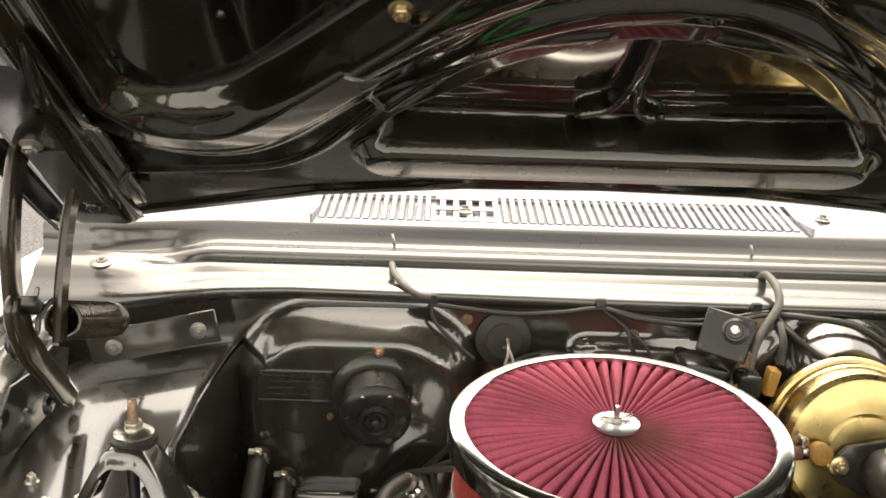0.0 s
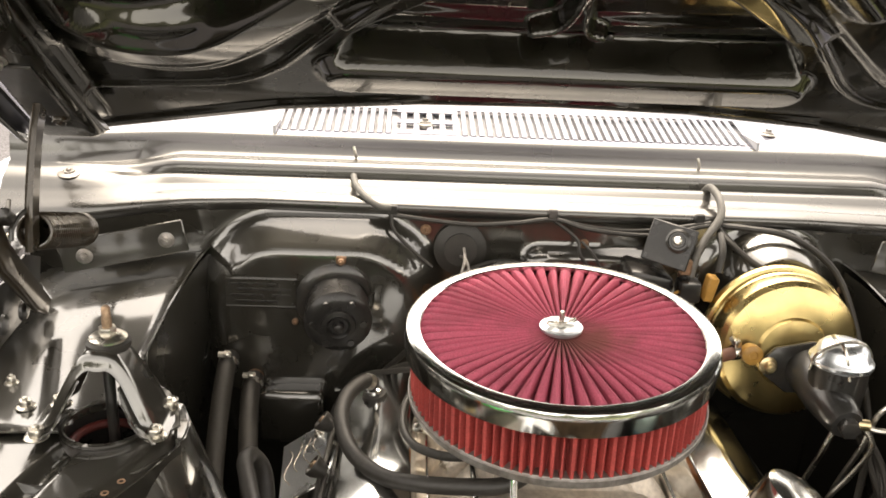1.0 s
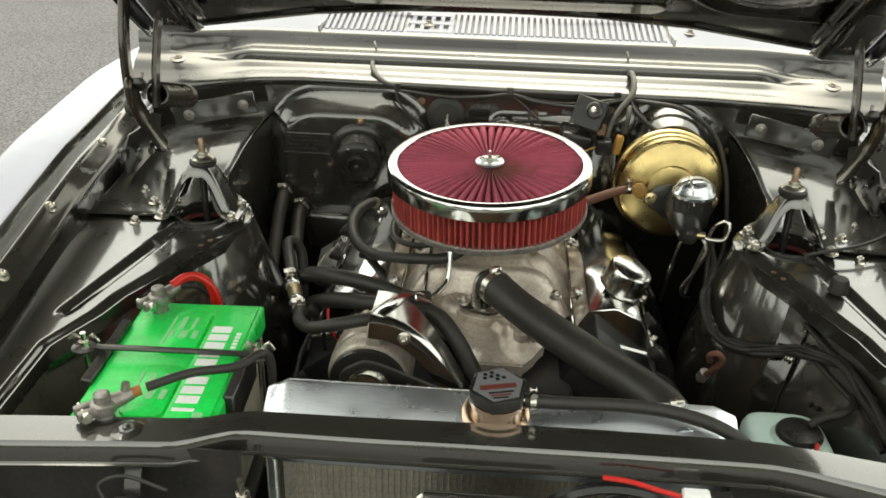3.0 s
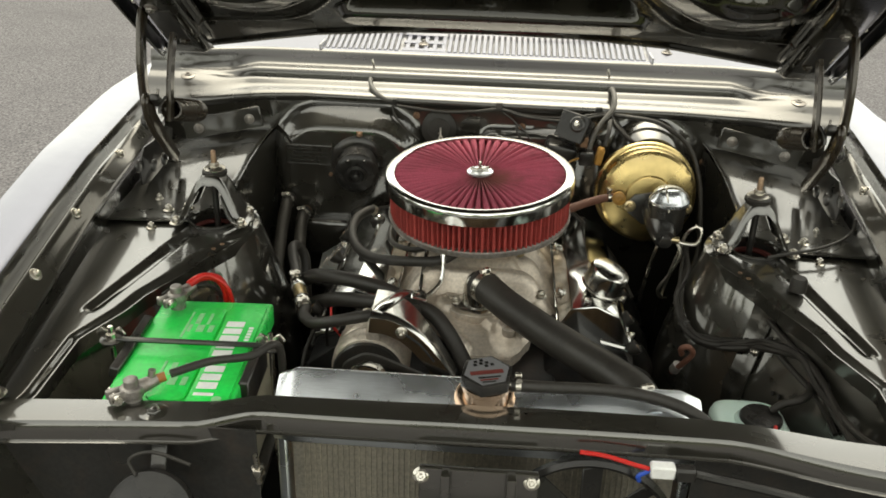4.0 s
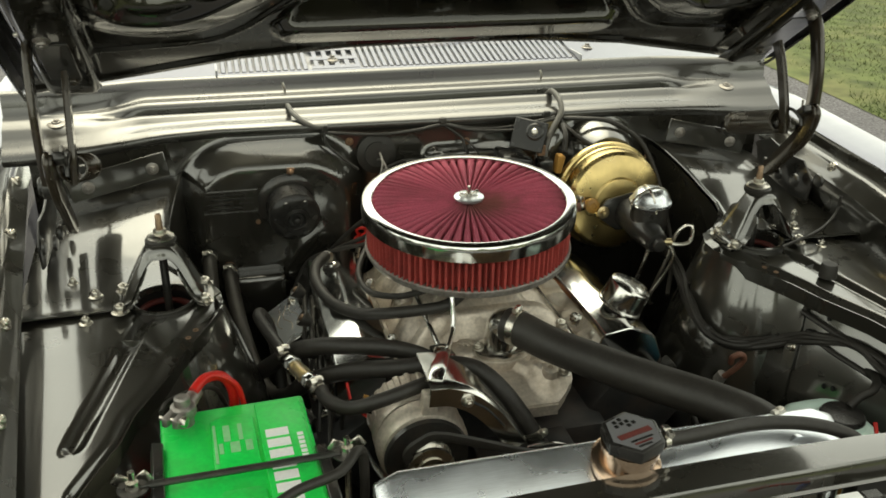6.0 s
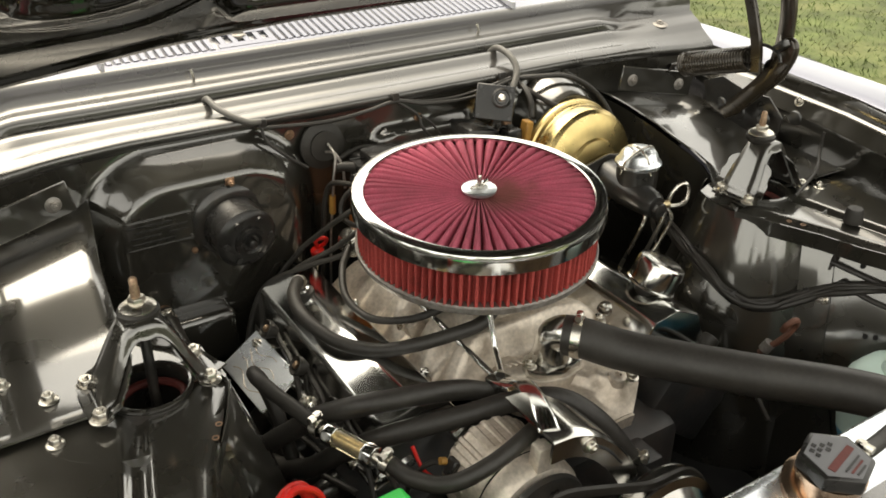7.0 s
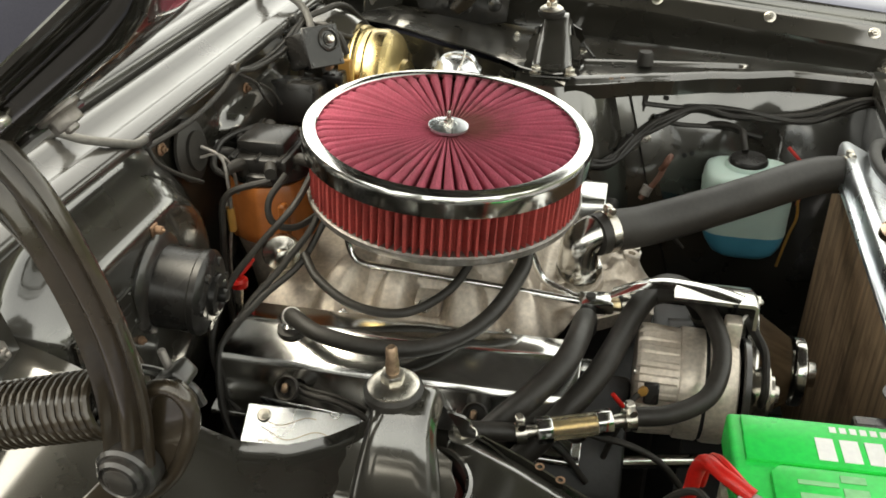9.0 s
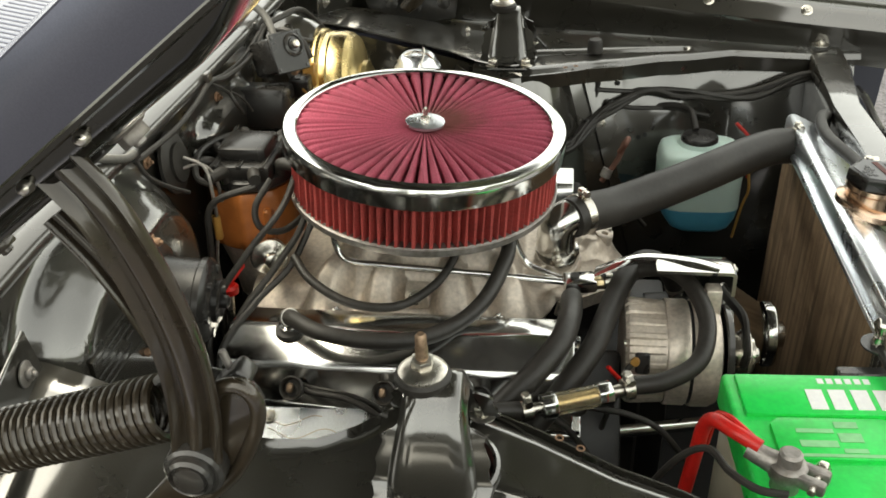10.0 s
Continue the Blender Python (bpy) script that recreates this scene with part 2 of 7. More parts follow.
def box(size, m=I4, bevel=0.0, seg=2, bm=None):
    bm = bm or bmesh.new()
    r = bmesh.ops.create_cube(bm, size=1.0, matrix=m @ Matrix.Diagonal((*size, 1)))
    if bevel:
        es = {e for v in r["verts"] for e in v.link_edges}
        bmesh.ops.bevel(bm, geom=list(es), offset=bevel, segments=seg, profile=0.5, affect='EDGES')
    return bm


def lathe(profile, m=I4, n=32, bm=None, wobble=None, ring=False):
    """Turns (radius, height) points round z; closes the ends, or with ring joins the last point to the first."""
    if ring:
        profile = list(profile) + [profile[0]]
    bm = bm or bmesh.new()
    rings = []
    for r, z in profile:
        if r < 1e-6:
            rings.append([bm.verts.new(m @ Vector((0, 0, z)))])
        else:
            ring = []
            for k in range(n):
                a = 2 * math.pi * k / n
                rr = r * (wobble(a, z) if wobble else 1.0)
                ring.append(bm.verts.new(m @ Vector((rr * math.cos(a), rr * math.sin(a), z))))
            rings.append(ring)
    for a, b in zip(rings, rings[1:]):
        for k in range(n):
            j = (k + 1) % n
            if len(a) == 1 and len(b) == 1:
                continue
            if len(a) == 1:
                bm.faces.new((a[0], b[k], b[j]))
            elif len(b) == 1:
                bm.faces.new((a[k], a[j], b[0]))
            else:
                bm.faces.new((a[k], a[j], b[j], b[k]))
    if ring:
        bmesh.ops.remove_doubles(bm, verts=rings[0] + rings[-1], dist=1e-6)
        return bm
    if len(rings[0]) > 1:
        bm.faces.new(rings[0])
    if len(rings[-1]) > 1:
        bm.faces.new(rings[-1])
    return bm


def spline(pts, steps=8, closed=False):
    """A Catmull-Rom curve through pts."""
    p = [Vector(q) for q in pts]
    if len(p) < 3:
        return p
    out = []
    n = len(p)
    for i in range(n if closed else n - 1):
        if closed:
            a, b, c, d = p[i - 1], p[i], p[(i + 1) % n], p[(i + 2) % n]
        else:
            b, c = p[i], p[i + 1]
            a = p[i - 1] if i else b * 2 - c
            d = p[i + 2] if i + 2 < n else c * 2 - b
        for s in range(steps):
            t = s / steps
            out.append(0.5 * ((2 * b) + (c - a) * t + (2 * a - 5 * b + 4 * c - d) * t * t + (3 * b - a - 3 * c + d) * t ** 3))
    if not closed:
        out.append(p[-1])
    return out


def tube(pts, r, n=12, steps=8, bm=None, flat=1.0, smooth=True, closed=False):
    """A round rod or hose along pts; r is a number or a function of the way along, 0 to 1."""
    bm = bm or bmesh.new()
    path = spline(pts, steps, closed) if smooth else [Vector(q) for q in pts]
    rad = r if callable(r) else (lambda s: r)
    up = None
    rings = []
    for i, p in enumerate(path):
        if closed:
            d = (path[(i + 1) % len(path)] - path[i - 1]).normalized()
        else:
            d = (path[min(i + 1, len(path) - 1)] - path[max(i - 1, 0)]).normalized()
        if up is None:
            up = Vector((0, 0, 1)) if abs(d.z) < 0.9 else Vector((0, 1, 0))
        side = d.cross(up).normalized()
        up = side.cross(d).normalized()
        rr = rad(i / max(1, len(path) - 1))
        rings.append([bm.verts.new(p + side * rr * math.cos(2 * math.pi * k / n) + up * rr * flat * math.sin(2 * math.pi * k / n)) for k in range(n)])
    pairs = list(zip(rings, rings[1:]))
    if closed:
        pairs.append((rings[-1], rings[0]))
    for a, b in pairs:
        for k in range(n):
            j = (k + 1) % n
            bm.faces.new((a[k], a[j], b[j], b[k]))
    if not closed:
        bm.faces.new(rings[0])
        bm.faces.new(rings[-1])
    return bm


def prism(outline, depth, m=I4, bevel=0.0, bm=None, seg=2):
    """Extrudes a 2D outline along z by depth."""
    bm = bm or bmesh.new()
    lo = [bm.verts.new(m @ Vector((x, y, 0))) for x, y in outline]
    hi = [bm.verts.new(m @ Vector((x, y, depth))) for x, y in outline]
    fs = [bm.faces.new(lo), bm.faces.new(hi)]
    n = len(outline)
    for k in range(n):
        fs.append(bm.faces.new((lo[k], lo[(k + 1) % n], hi[(k + 1) % n], hi[k])))
    if bevel:
        es = [e for e in {e for f in fs for e in f.edges} if e.calc_face_angle(0) > 0.4 or True]
        bmesh.ops.recalc_face_normals(bm, faces=fs)
        bmesh.ops.bevel(bm, geom=es, offset=bevel, segments=seg, profile=0.5, affect='EDGES')
    return bm


def sheet(fn, us, vs, thick=0.0, bm=None):
    """A stamped sheet: fn(u, v) gives points; with thickness it gets a second skin."""
    bm = bm or bmesh.new()
    g = [[bm.verts.new(fn(u, v)) for v in vs] for u in us]
    fs = []
    for i in range(len(us) - 1):
        for j in range(len(vs) - 1):
            fs.append(bm.faces.new((g[i][j], g[i + 1][j], g[i + 1][j + 1], g[i][j + 1])))
    if thick:
        bm.normal_update()
        bmesh.ops.solidify(bm, geom=fs, thickness=thick)
    return bm


def span(a, b, n):
    return [a + (b - a) * i / (n - 1) for i in range(n)]


def hexagon(r, n=6, turn=0.0):
    return [(r * math.cos(turn + 2 * math.pi * k / n), r * math.sin(turn + 2 * math.pi * k / n)) for k in range(n)]


def bolt_mesh(r=0.008, h=0.006, washer=1.6):
    bm = lathe([(r * washer, 0), (r * washer, 0.0012), (r * washer * 0.8, 0.0026), (0, 0.0026)], n=20)
    prism(hexagon(r), h, Matrix.Translation((0, 0, 0.002)), bevel=0.0008, bm=bm, seg=1)
    lathe([(r * 0.45, h), (r * 0.45, h + 0.004), (r * 0.3, h + 0.005), (0, h + 0.005)], n=10, bm=bm)
    return bm


def bolt(loc, direction, parent, material=None, r=0.008, h=0.006, washer=1.6, label=""):
    m = face_up(loc, direction)
    bm = bolt_mesh(r, h, washer)
    bmesh.ops.transform(bm, matrix=m, verts=bm.verts)
    return part("bolt", bm, material or STEEL, parent, label)


def lerp(a, b, t):
    return a + (b - a) * t


def smooth01(a, b, x):
    t = min(1.0, max(0.0, (x - a) / (b - a)))
    return t * t * (3 - 2 * t)


def interp(x, table):
    """Straight-line look-up in (x, y) pairs."""
    if x <= table[0][0]:
        return table[0][1]
    for (x0, y0), (x1, y1) in zip(table, table[1:]):
        if x <= x1:
            return y0 + (y1 - y0) * (x - x0) / (x1 - x0)
    return table[-1][1]

# ---- the ground ----
GROUND = 0.05
bm = sheet(lambda u, v: Vector((u, v, GROUND)), [-400, -40, -6, -3, -1.5, 0, 1.5, 3, 6, 40, 400], [-400, -40, -6, -3, 0, 3, 6, 40, 400])
tagged(part("ground", bm, ASPHALT), "weathered grey asphalt drive under and round the car", "ground", kind="structure")


def verge_edge(y):
    return 3.44 + 0.055 * y + 0.12 * math.sin(y * 1.7) + 0.06 * math.sin(y * 5.1 + 1)


bm = sheet(lambda u, v: Vector((verge_edge(v) + u, v, GROUND + 0.03 * smooth01(0, 0.4, u) + 0.004)), [0, 0.1, 0.4, 2, 8, 60, 380], span(-60, 120, 61))
tagged(part("grass_verge", bm, GRASS_SOIL), "rough green and straw-coloured grass verge beside the drive", "grass", kind="structure")
rng = random.Random(5)
verts, faces = [], []
for _ in range(60000):
    gy = rng.uniform(-2.5, 11.0)
    gx = verge_edge(gy) + 0.02 + rng.random() ** 1.5 * 7.5
    h, w, a = rng.uniform(0.012, 0.040), rng.uniform(0.003, 0.006), rng.uniform(0, 6.28)
    dx, dy = w * math.cos(a), w * math.sin(a)
    lx, ly = rng.uniform(-0.04, 0.04), rng.uniform(-0.04, 0.04)
    z0 = GROUND + 0.03 * smooth01(0, 0.4, gx - verge_edge(gy))
    k = len(verts)
    verts += [(gx - dx, gy - dy, z0), (gx + dx, gy + dy, z0), (gx + lx, gy + ly, z0 + h)]
    faces.append((k, k + 1, k + 2))
me = bpy.data.meshes.new("grass")
me.from_pydata(verts, [], faces)
me.materials.append(BLADE)
tagged(new("grass", me), "short uneven green and dry grass blades on the verge", "grass", kind="stuff")

# Unseen treeline, assumed and added to darken what the paint mirrors near the horizon.
bm = bmesh.new()
backdrop_rng = random.Random(17)
ridge = []
for k in range(96):
    a = 2 * math.pi * k / 96
    h_ = 3.6 + 1.0 * math.sin(k * 0.9) + 0.8 * math.sin(k * 2.3 + 1) + backdrop_rng.uniform(-0.7, 0.7)
    ridge.append([bm.verts.new((22 * math.cos(a), 22 * math.sin(a), z)) for z in (GROUND + 0.1, h_ * 0.6, h_)])
for k in range(96):
    for q in (0, 1):
        a_, b_ = ridge[k], ridge[(k + 1) % 96]
        bm.faces.new((a_[q], b_[q], b_[q + 1], a_[q + 1]))
tagged(part("backdrop", bm, BACKDROP_FOLIAGE), "assumed unseen treeline, added to darken low reflections", "treeline", kind="structure")

# ---- firewall ----
LIP = [(-0.72, 1.008), (-0.63, 1.014), (-0.5, 1.033), (-0.40, 1.038), (0, 1.034), (0.40, 1.032), (0.55, 1.026), (0.72, 1.012)]


def lip_z(x):
    return interp(x, LIP)


def bulge(x, z, x0, x1, z0, z1, r, edge):
    """1 inside a rounded rectangle, falling to 0 over edge outside it."""
    cx, cz, hx, hz = (x0 + x1) / 2, (z0 + z1) / 2, (x1 - x0) / 2 - r, (z1 - z0) / 2 - r
    dx, dz = max(abs(x - cx) - hx, 0), max(abs(z - cz) - hz, 0)
    return 1 - smooth01(r - edge, r, math.hypot(dx, dz))


def firewall_y(x, z):
    y = 0.302 + 0.02 * smooth01(0.8, 0.5, z)
    y -= 0.030 * bulge(x, z, -0.488, -0.118, 0.45, 1.030, 0.125, 0.035)
    y -= 0.020 * bulge(x, z, -0.462, -0.146, 0.45, 1.004, 0.105, 0.026)
    y -= 0.022 * bulge(x, z, -0.02, 0.19, 0.62, 0.99, 0.03, 0.02)
    y -= 0.010 * bulge(x, z, 0.215, 0.47, 0.70, 1.03, 0.12, 0.03)
    return y


firewall = thing("firewall", "charcoal gloss-painted steel firewall with a stamped heater bulge", "car panel")
fx = span(-0.72, 0.72, 181)
bm = sheet(lambda u, v: Vector((u, firewall_y(u, lerp(0.35, lip_z(u) - 0.004, v)), lerp(0.35, lip_z(u) - 0.004, v))), fx, span(0, 1, 121), 0.003)
part("panel", bm, PAINT, firewall)
bm = lathe([(0.082, 0), (0.078, 0.03), (0.072, 0.055), (0.066, 0.068), (0, 0.068)], face_up((0.345, 0.30, 0.945), (0, -1, -0.12)), 40)
part("booster_pedestal", bm, PAINT, firewall, "round stamped pedestal behind the brake booster")
# identification plate with plain raised bars in place of its writing
plate_m = Matrix.Translation((-0.384, 0.2505, 0.9205)) @ Euler((radians(90), 0, 0)).to_matrix().to_4x4()
rim_ = [(-0.0495, -0.0212), (0.0495, -0.0212), (0.0495, 0.0212), (-0.0495, 0.0212)]
bm = bmesh.new()
vo = [[bm.verts.new(plate_m @ Vector((x * f, y * g, z))) for x, y in rim_] for f, g, z in ((1, 1, -0.001), (1, 1, 0.0022), (0.965, 0.925, 0.0022), (0.965, 0.925, 0.0010))]
for a_, b_ in zip(vo, vo[1:]):
    for k in range(4):
        bm.faces.new((a_[k], a_[(k + 1) % 4], b_[(k + 1) % 4], b_[k]))
bm.faces.new(vo[-1])
data_plate = part("data_plate", bm, PAINT, firewall, "painted-over riveted data plate with illegible raised rows", sharp=20)
for px, pz, w in ((-0.012, 0.014, 0.066), (0.004, 0.006, 0.076), (-0.02, -0.003, 0.046), (0.028, -0.003, 0.026), (-0.008, -0.012, 0.062)):
    part("print", box((w, 0.0026, 0.0009), plate_m @ Matrix.Translation((px, pz, 0.0014)), 0.0003, 1), PAINT_WORN, data_plate)
for sx in (-0.045, 0.045):
    for sz in (-0.0165, 0.0165):
        part("rivet", lathe([(0.003, 0.0008), (0.002, 0.0026), (0, 0.0028)], plate_m @ Matrix.Translation((sx, sz, 0)), 10), PAINT, data_plate)
bm = lathe([(0.038, 0), (0.038, 0.004), (0.024, 0.008), (0.024, 0.012), (0, 0.012)], face_up((-0.105, 0.295, 0.980), (0.05, -1, 0.1)), 32)
part("grommet", bm, RUBBER, firewall, "round black rubber firewall grommet")
bm = tube([(-0.105, 0.285, 0.972), (-0.098, 0.262, 0.975), (-0.092, 0.25, 0.955), (-0.09, 0.248, 0.92)], 0.0022, 8)
part("cable", bm, LEAD, firewall)
bm = box((0.100, 0.050, 0.085), Matrix.Translation((-0.343, 0.248, 0.7345)), 0.012, 4)
part("duct_cover", bm, PAINT, firewall)
bm = lathe([(0.028, 0), (0.028, 0.004), (0.012, 0.004), (0.012, 0.009), (0, 0.009)], face_up((0.05, 0.272, 0.93), (0, -1, 0)), 24)
part("bracket_disc", bm, PAINT_WORN, firewall)
for bx, bz in ((-0.155, 1.005), (0.075, 0.99), (0.47, 0.93), (-0.50, 0.93)):
    bolt((bx, firewall_y(bx, bz) - 0.001, bz), (0, -1, 0), firewall, RUSTY, 0.005, 0.004)

# ---- cowl ----
PROFILE = [(0.300, 1.024), (0.291, 1.030), (0.289, 1.038), (0.293, 1.0435), (0.305, 1.0455), (0.3095, 1.0482), (0.3135, 1.0475), (0.319, 1.0468), (0.330, 1.0498),
           (0.338, 1.0535), (0.3430, 1.0595), (0.350, 1.0622), (0.358, 1.0615), (0.3615, 1.0520), (0.3665, 1.0520), (0.3655, 1.0690), (0.3685, 1.0755), (0.377, 1.0797),
           (0.388, 1.0790), (0.401, 1.0808), (0.4075, 1.0865), (0.4115, 1.095), (0.4145, 1.105), (0.4185, 1.1105), (0.427, 1.1120)]


def flat_point(k):
    """The same section where the gutter runs out into a plain tray near the fenders."""
    y, z = PROFILE[k]
    if 3 < k < 20:
        y = lerp(0.297, 0.4015, (k - 4) / 15)
        z = lerp(1.0450, 1.0705, (k - 4) / 15)
    return y, z


def cowl_point(x, k):
    s = smooth01(0.515, 0.60, abs(x))
    y = lerp(PROFILE[k][0], flat_point(k)[0], s)
    z = lerp(PROFILE[k][1], flat_point(k)[1], s)
    z += (lip_z(x) - 1.034) * (1 - smooth01(2, 12, k))
    y -= 0.045 * smooth01(0.5, 0.72, abs(x)) * smooth01(10, 22, k)
    z += 0.004 * smooth01(0.58, 0.7, abs(x)) * (1 if 8 < k < 18 else 0)
    return Vector((x, y, z))


cowl = thing("cowl", "charcoal cowl panel with ribbed gutter and slotted air grille", "car panel")
bm = sheet(lambda u, k: cowl_point(u, int(k)), sorted(span(-0.76, 0.76, 51) + [-0.535, -0.525, -0.515, 0.515, 0.525, 0.535]), range(len(PROFILE)), 0.0025)
part("gutter", bm, COWL_PAINT, cowl, sharp=55)


def top_z(x, y):
    return 1.1120 + 0.20 * (y - 0.427) - 0.09 * max(0, abs(x) - 0.40)


GX0, GX1, GY0, GY1 = -0.383, 0.352, 0.436, 0.535
bm = bmesh.new()
for us, vs in ((span(-0.76, GX0, 13), span(0.427, 0.75, 9)), (span(GX1, 0.76, 13), span(0.427, 0.75, 9)),
               (span(GX0, GX1, 9), span(0.427, GY0, 2)), (span(GX0, GX1, 9), span(GY1, 0.75, 6))):
    sheet(lambda u, v: Vector((u, v - 0.045 * smooth01(0.5, 0.72, abs(u)) * (1 - smooth01(0.43, 0.6, v)), top_z(u, v))), us, vs, 0.002, bm)
part("top_panel", bm, BODY, cowl, "silver-grey reflecting cowl top panel")
bm = sheet(lambda u, v: Vector((u, lerp(GY0 - 0.006, GY1 + 0.010, v), lerp(1.1075, 1.1260, v))), [GX0 - 0.006, GX1 + 0.006], [0, 0.5, 1], 0.003)
for s in (GX0 - 0.004, GX1 + 0.004):
    box((0.004, 0.13, 0.07), Matrix.Translation((s, 0.485, 1.088)), bm=bm)
box((0.745, 0.004, 0.066), Matrix.Translation((-0.015, GY1 + 0.008, 1.09)), bm=bm)
part("plenum", bm, PRIMER, cowl, "pale grey plenum under the grille")
# grille slats, one by one, with a wiper spindle plate between two runs
slat = bmesh.new()
sheet(lambda u, v: Vector((u, lerp(GY0, GY1, v), 0.20 * (lerp(GY0, GY1, v) - 0.427) + (0.0012 if abs(u) < 0.004 else 0))), [-0.0045, -0.0036, 0.0036, 0.0045], span(0, 1, 4), 0.004, slat)
finish(slat)
slat_me = bpy.data.meshes.new("slat")
slat.to_mesh(slat_me)
slat.free()
slat_me.materials.append(BODY)
sx = GX0 + 0.009
while sx < GX1 - 0.004:
    if not -0.203 < sx < -0.110:
        o = new("slat", slat_me)
        o.parent, o.location = cowl, (sx, 0, 1.1120)
    sx += 0.0132
bm = bmesh.new()
for k in range(5):
    px = -0.197 + k * 0.0205
    sheet(lambda u, v: Vector((u, v, top_z(u, v))), [px, px + 0.009], span(GY0, GY1, 3), 0.003, bm)
for py in (GY0 + 0.001, 0.478, GY1 - 0.014):
    sheet(lambda u, v: Vector((u, v, top_z(u, v) + 0.0006)), [-0.203, -0.108], [py, py + 0.013], 0.003, bm)
part("spindle_plate", bm, BODY, cowl)
bm = lathe([(0.013, -0.006), (0.013, -0.001), (0.009, 0.002), (0.009, 0.004), (0.005, 0.005), (0.005, 0.009), (0, 0.009)], face_up((-0.158, 0.478, 1.1215), (0, 0.1, 1)), 24)
part("wiper_spindle", bm, LEAD, cowl, "bare wiper spindle nut")
bm = lathe([(0.013, 0), (0.013, 0.002), (0.009, 0.004), (0.009, 0.006), (0.005, 0.007), (0.005, 0.011), (0, 0.011)], face_up((0.395, 0.485, 1.1205), (0.1, 0.1, 1)), 24)
part("wiper_spindle", bm, LEAD, cowl, "bare wiper spindle nut")
for px in (-0.262, 0.262):
    bm = tube([(px, 0.402, 1.080), (px - 0.001, 0.398, 1.090), (px - 0.004, 0.399, 1.100)], 0.0022, 6)
    part("clip", bm, STEEL, cowl)
for px, pz in ((-0.671, 1.070), (0.662, 1.070)):
    bolt((px, 0.348, 1.0585), (0, -0.25, 1), cowl, LEAD, 0.0085, 0.003, 2.0)

# plain unseen cabin added behind the cowl; its dark screen dims the cowl's reflections
cabin = thing("car_cabin", "unseen added car cabin with a dark raked windscreen", "car body")
part("windscreen", sheet(lambda u, v: Vector((u * lerp(1.0, 0.82, v), lerp(0.745, 1.18, v) - 0.05 * (1 - (u / 0.72) ** 2), lerp(1.165, 1.56, v))), span(-0.72, 0.72, 17), span(0, 1, 7), 0.006), SCREEN, cabin, "dark glossy windscreen glass")
part("roof", sheet(lambda u, v: Vector((u, lerp(1.13, 2.30, v), 1.56 + 0.03 * math.sin(v * math.pi) - 0.10 * (u / 0.62) ** 4)), span(-0.64, 0.64, 15), span(0, 1, 8), 0.01), BODY, cabin)
for s in (-1, 1):
    part("side_panel", sheet(lambda u, v: Vector((s * lerp(0.80, 0.63, v), u, lerp(0.95, 1.52, v * smooth01(0.70, 1.20, u)))), span(0.72, 2.30, 14), span(0, 1, 6), 0.01), BODY, cabin)
    part("door", sheet(lambda u, v: Vector((s * (0.86 - 0.02 * v), u, lerp(0.30, 1.0, v))), span(1.25, 2.30, 6), span(0, 1, 5), 0.01), BODY, cabin)

# washer hose and clipped wiring along the cowl
h = thing("washer_hose", "grey rubber washer hose along the cowl lip", "hose")
part("hose", tube([(-0.262, 0.363, 1.058), (-0.262, 0.347, 1.068), (-0.256, 0.322, 1.060), (-0.238, 0.294, 1.050), (-0.222, 0.286, 1.043), (-0.205, 0.285, 1.041)], 0.0048, 10), GREY_RUBBER, h)
part("hose", tube([(0.262, 0.363, 1.058), (0.264, 0.342, 1.070), (0.266, 0.305, 1.063), (0.262, 0.280, 1.044), (0.240, 0.262, 1.018), (0.222, 0.245, 0.990),
                   (0.215, 0.232, 0.955), (0.218, 0.225, 0.93)], 0.0058, 10), GREY_RUBBER, h)
h = thing("cowl_wiring", "thin black wires clipped under the cowl lip", "wire")
part("wire", tube([(-0.205, 0.286, 1.030), (-0.10, 0.286, 1.020), (-0.03, 0.285, 1.024), (0.026, 0.285, 1.031), (0.08, 0.284, 1.018), (0.17, 0.279, 1.014), (0.25, 0.279, 1.031),
                   (0.275, 0.275, 1.015), (0.29, 0.26, 1.0)], 0.0035, 8), RUBBER, h)
part("wire", tube([(0.026, 0.285, 1.033), (0.09, 0.287, 1.020), (0.16, 0.283, 1.020), (0.25, 0.281, 1.035)], 0.0026, 8), RUBBER, h)
part("wire", tube([(-0.205, 0.285, 1.032), (-0.200, 0.278, 1.01), (-0.175, 0.27, 0.985), (-0.145, 0.262, 0.962)], 0.0026, 8), RUBBER, h)
part("wire", tube([(0.026, 0.285, 1.030), (0.06, 0.278, 1.005), (0.065, 0.27, 0.985), (0.08, 0.268, 0.965)], 0.0026, 8), RUBBER, h)
part("wire", tube([(0.066, 0.276, 1.003), (0.085, 0.268, 0.985), (0.10, 0.262, 0.96)], 0.002, 8), RUBBER, h)
for cx, cz in ((-0.203, 1.038), (0.024, 1.039), (0.235, 1.039)):
    part("clip", box((0.014, 0.008, 0.013), Matrix.Translation((cx, 0.286, cz)), 0.0015, 1), PAINT_WORN, h)

# ---- hood, open on its hinges ----
TH = math.atan(0.74)
hood_m = Matrix(((1, 0, 0, 0), (0, -math.cos(TH), -math.sin(TH), 0.205), (0, math.sin(TH), -math.cos(TH), 1.21), (0, 0, 0, 1)))
# local x: along the car's width, local y: from the rear edge towards the nose, local z: out of the underside
HOOD_LEN = 1.14
REAR = [(-0.70, -0.14), (-0.62, -0.118), (-0.35, -0.034), (-0.17, -0.006), (0, 0.0), (0.17, -0.006), (0.35, -0.034), (0.62, -0.118), (0.70, -0.14)]


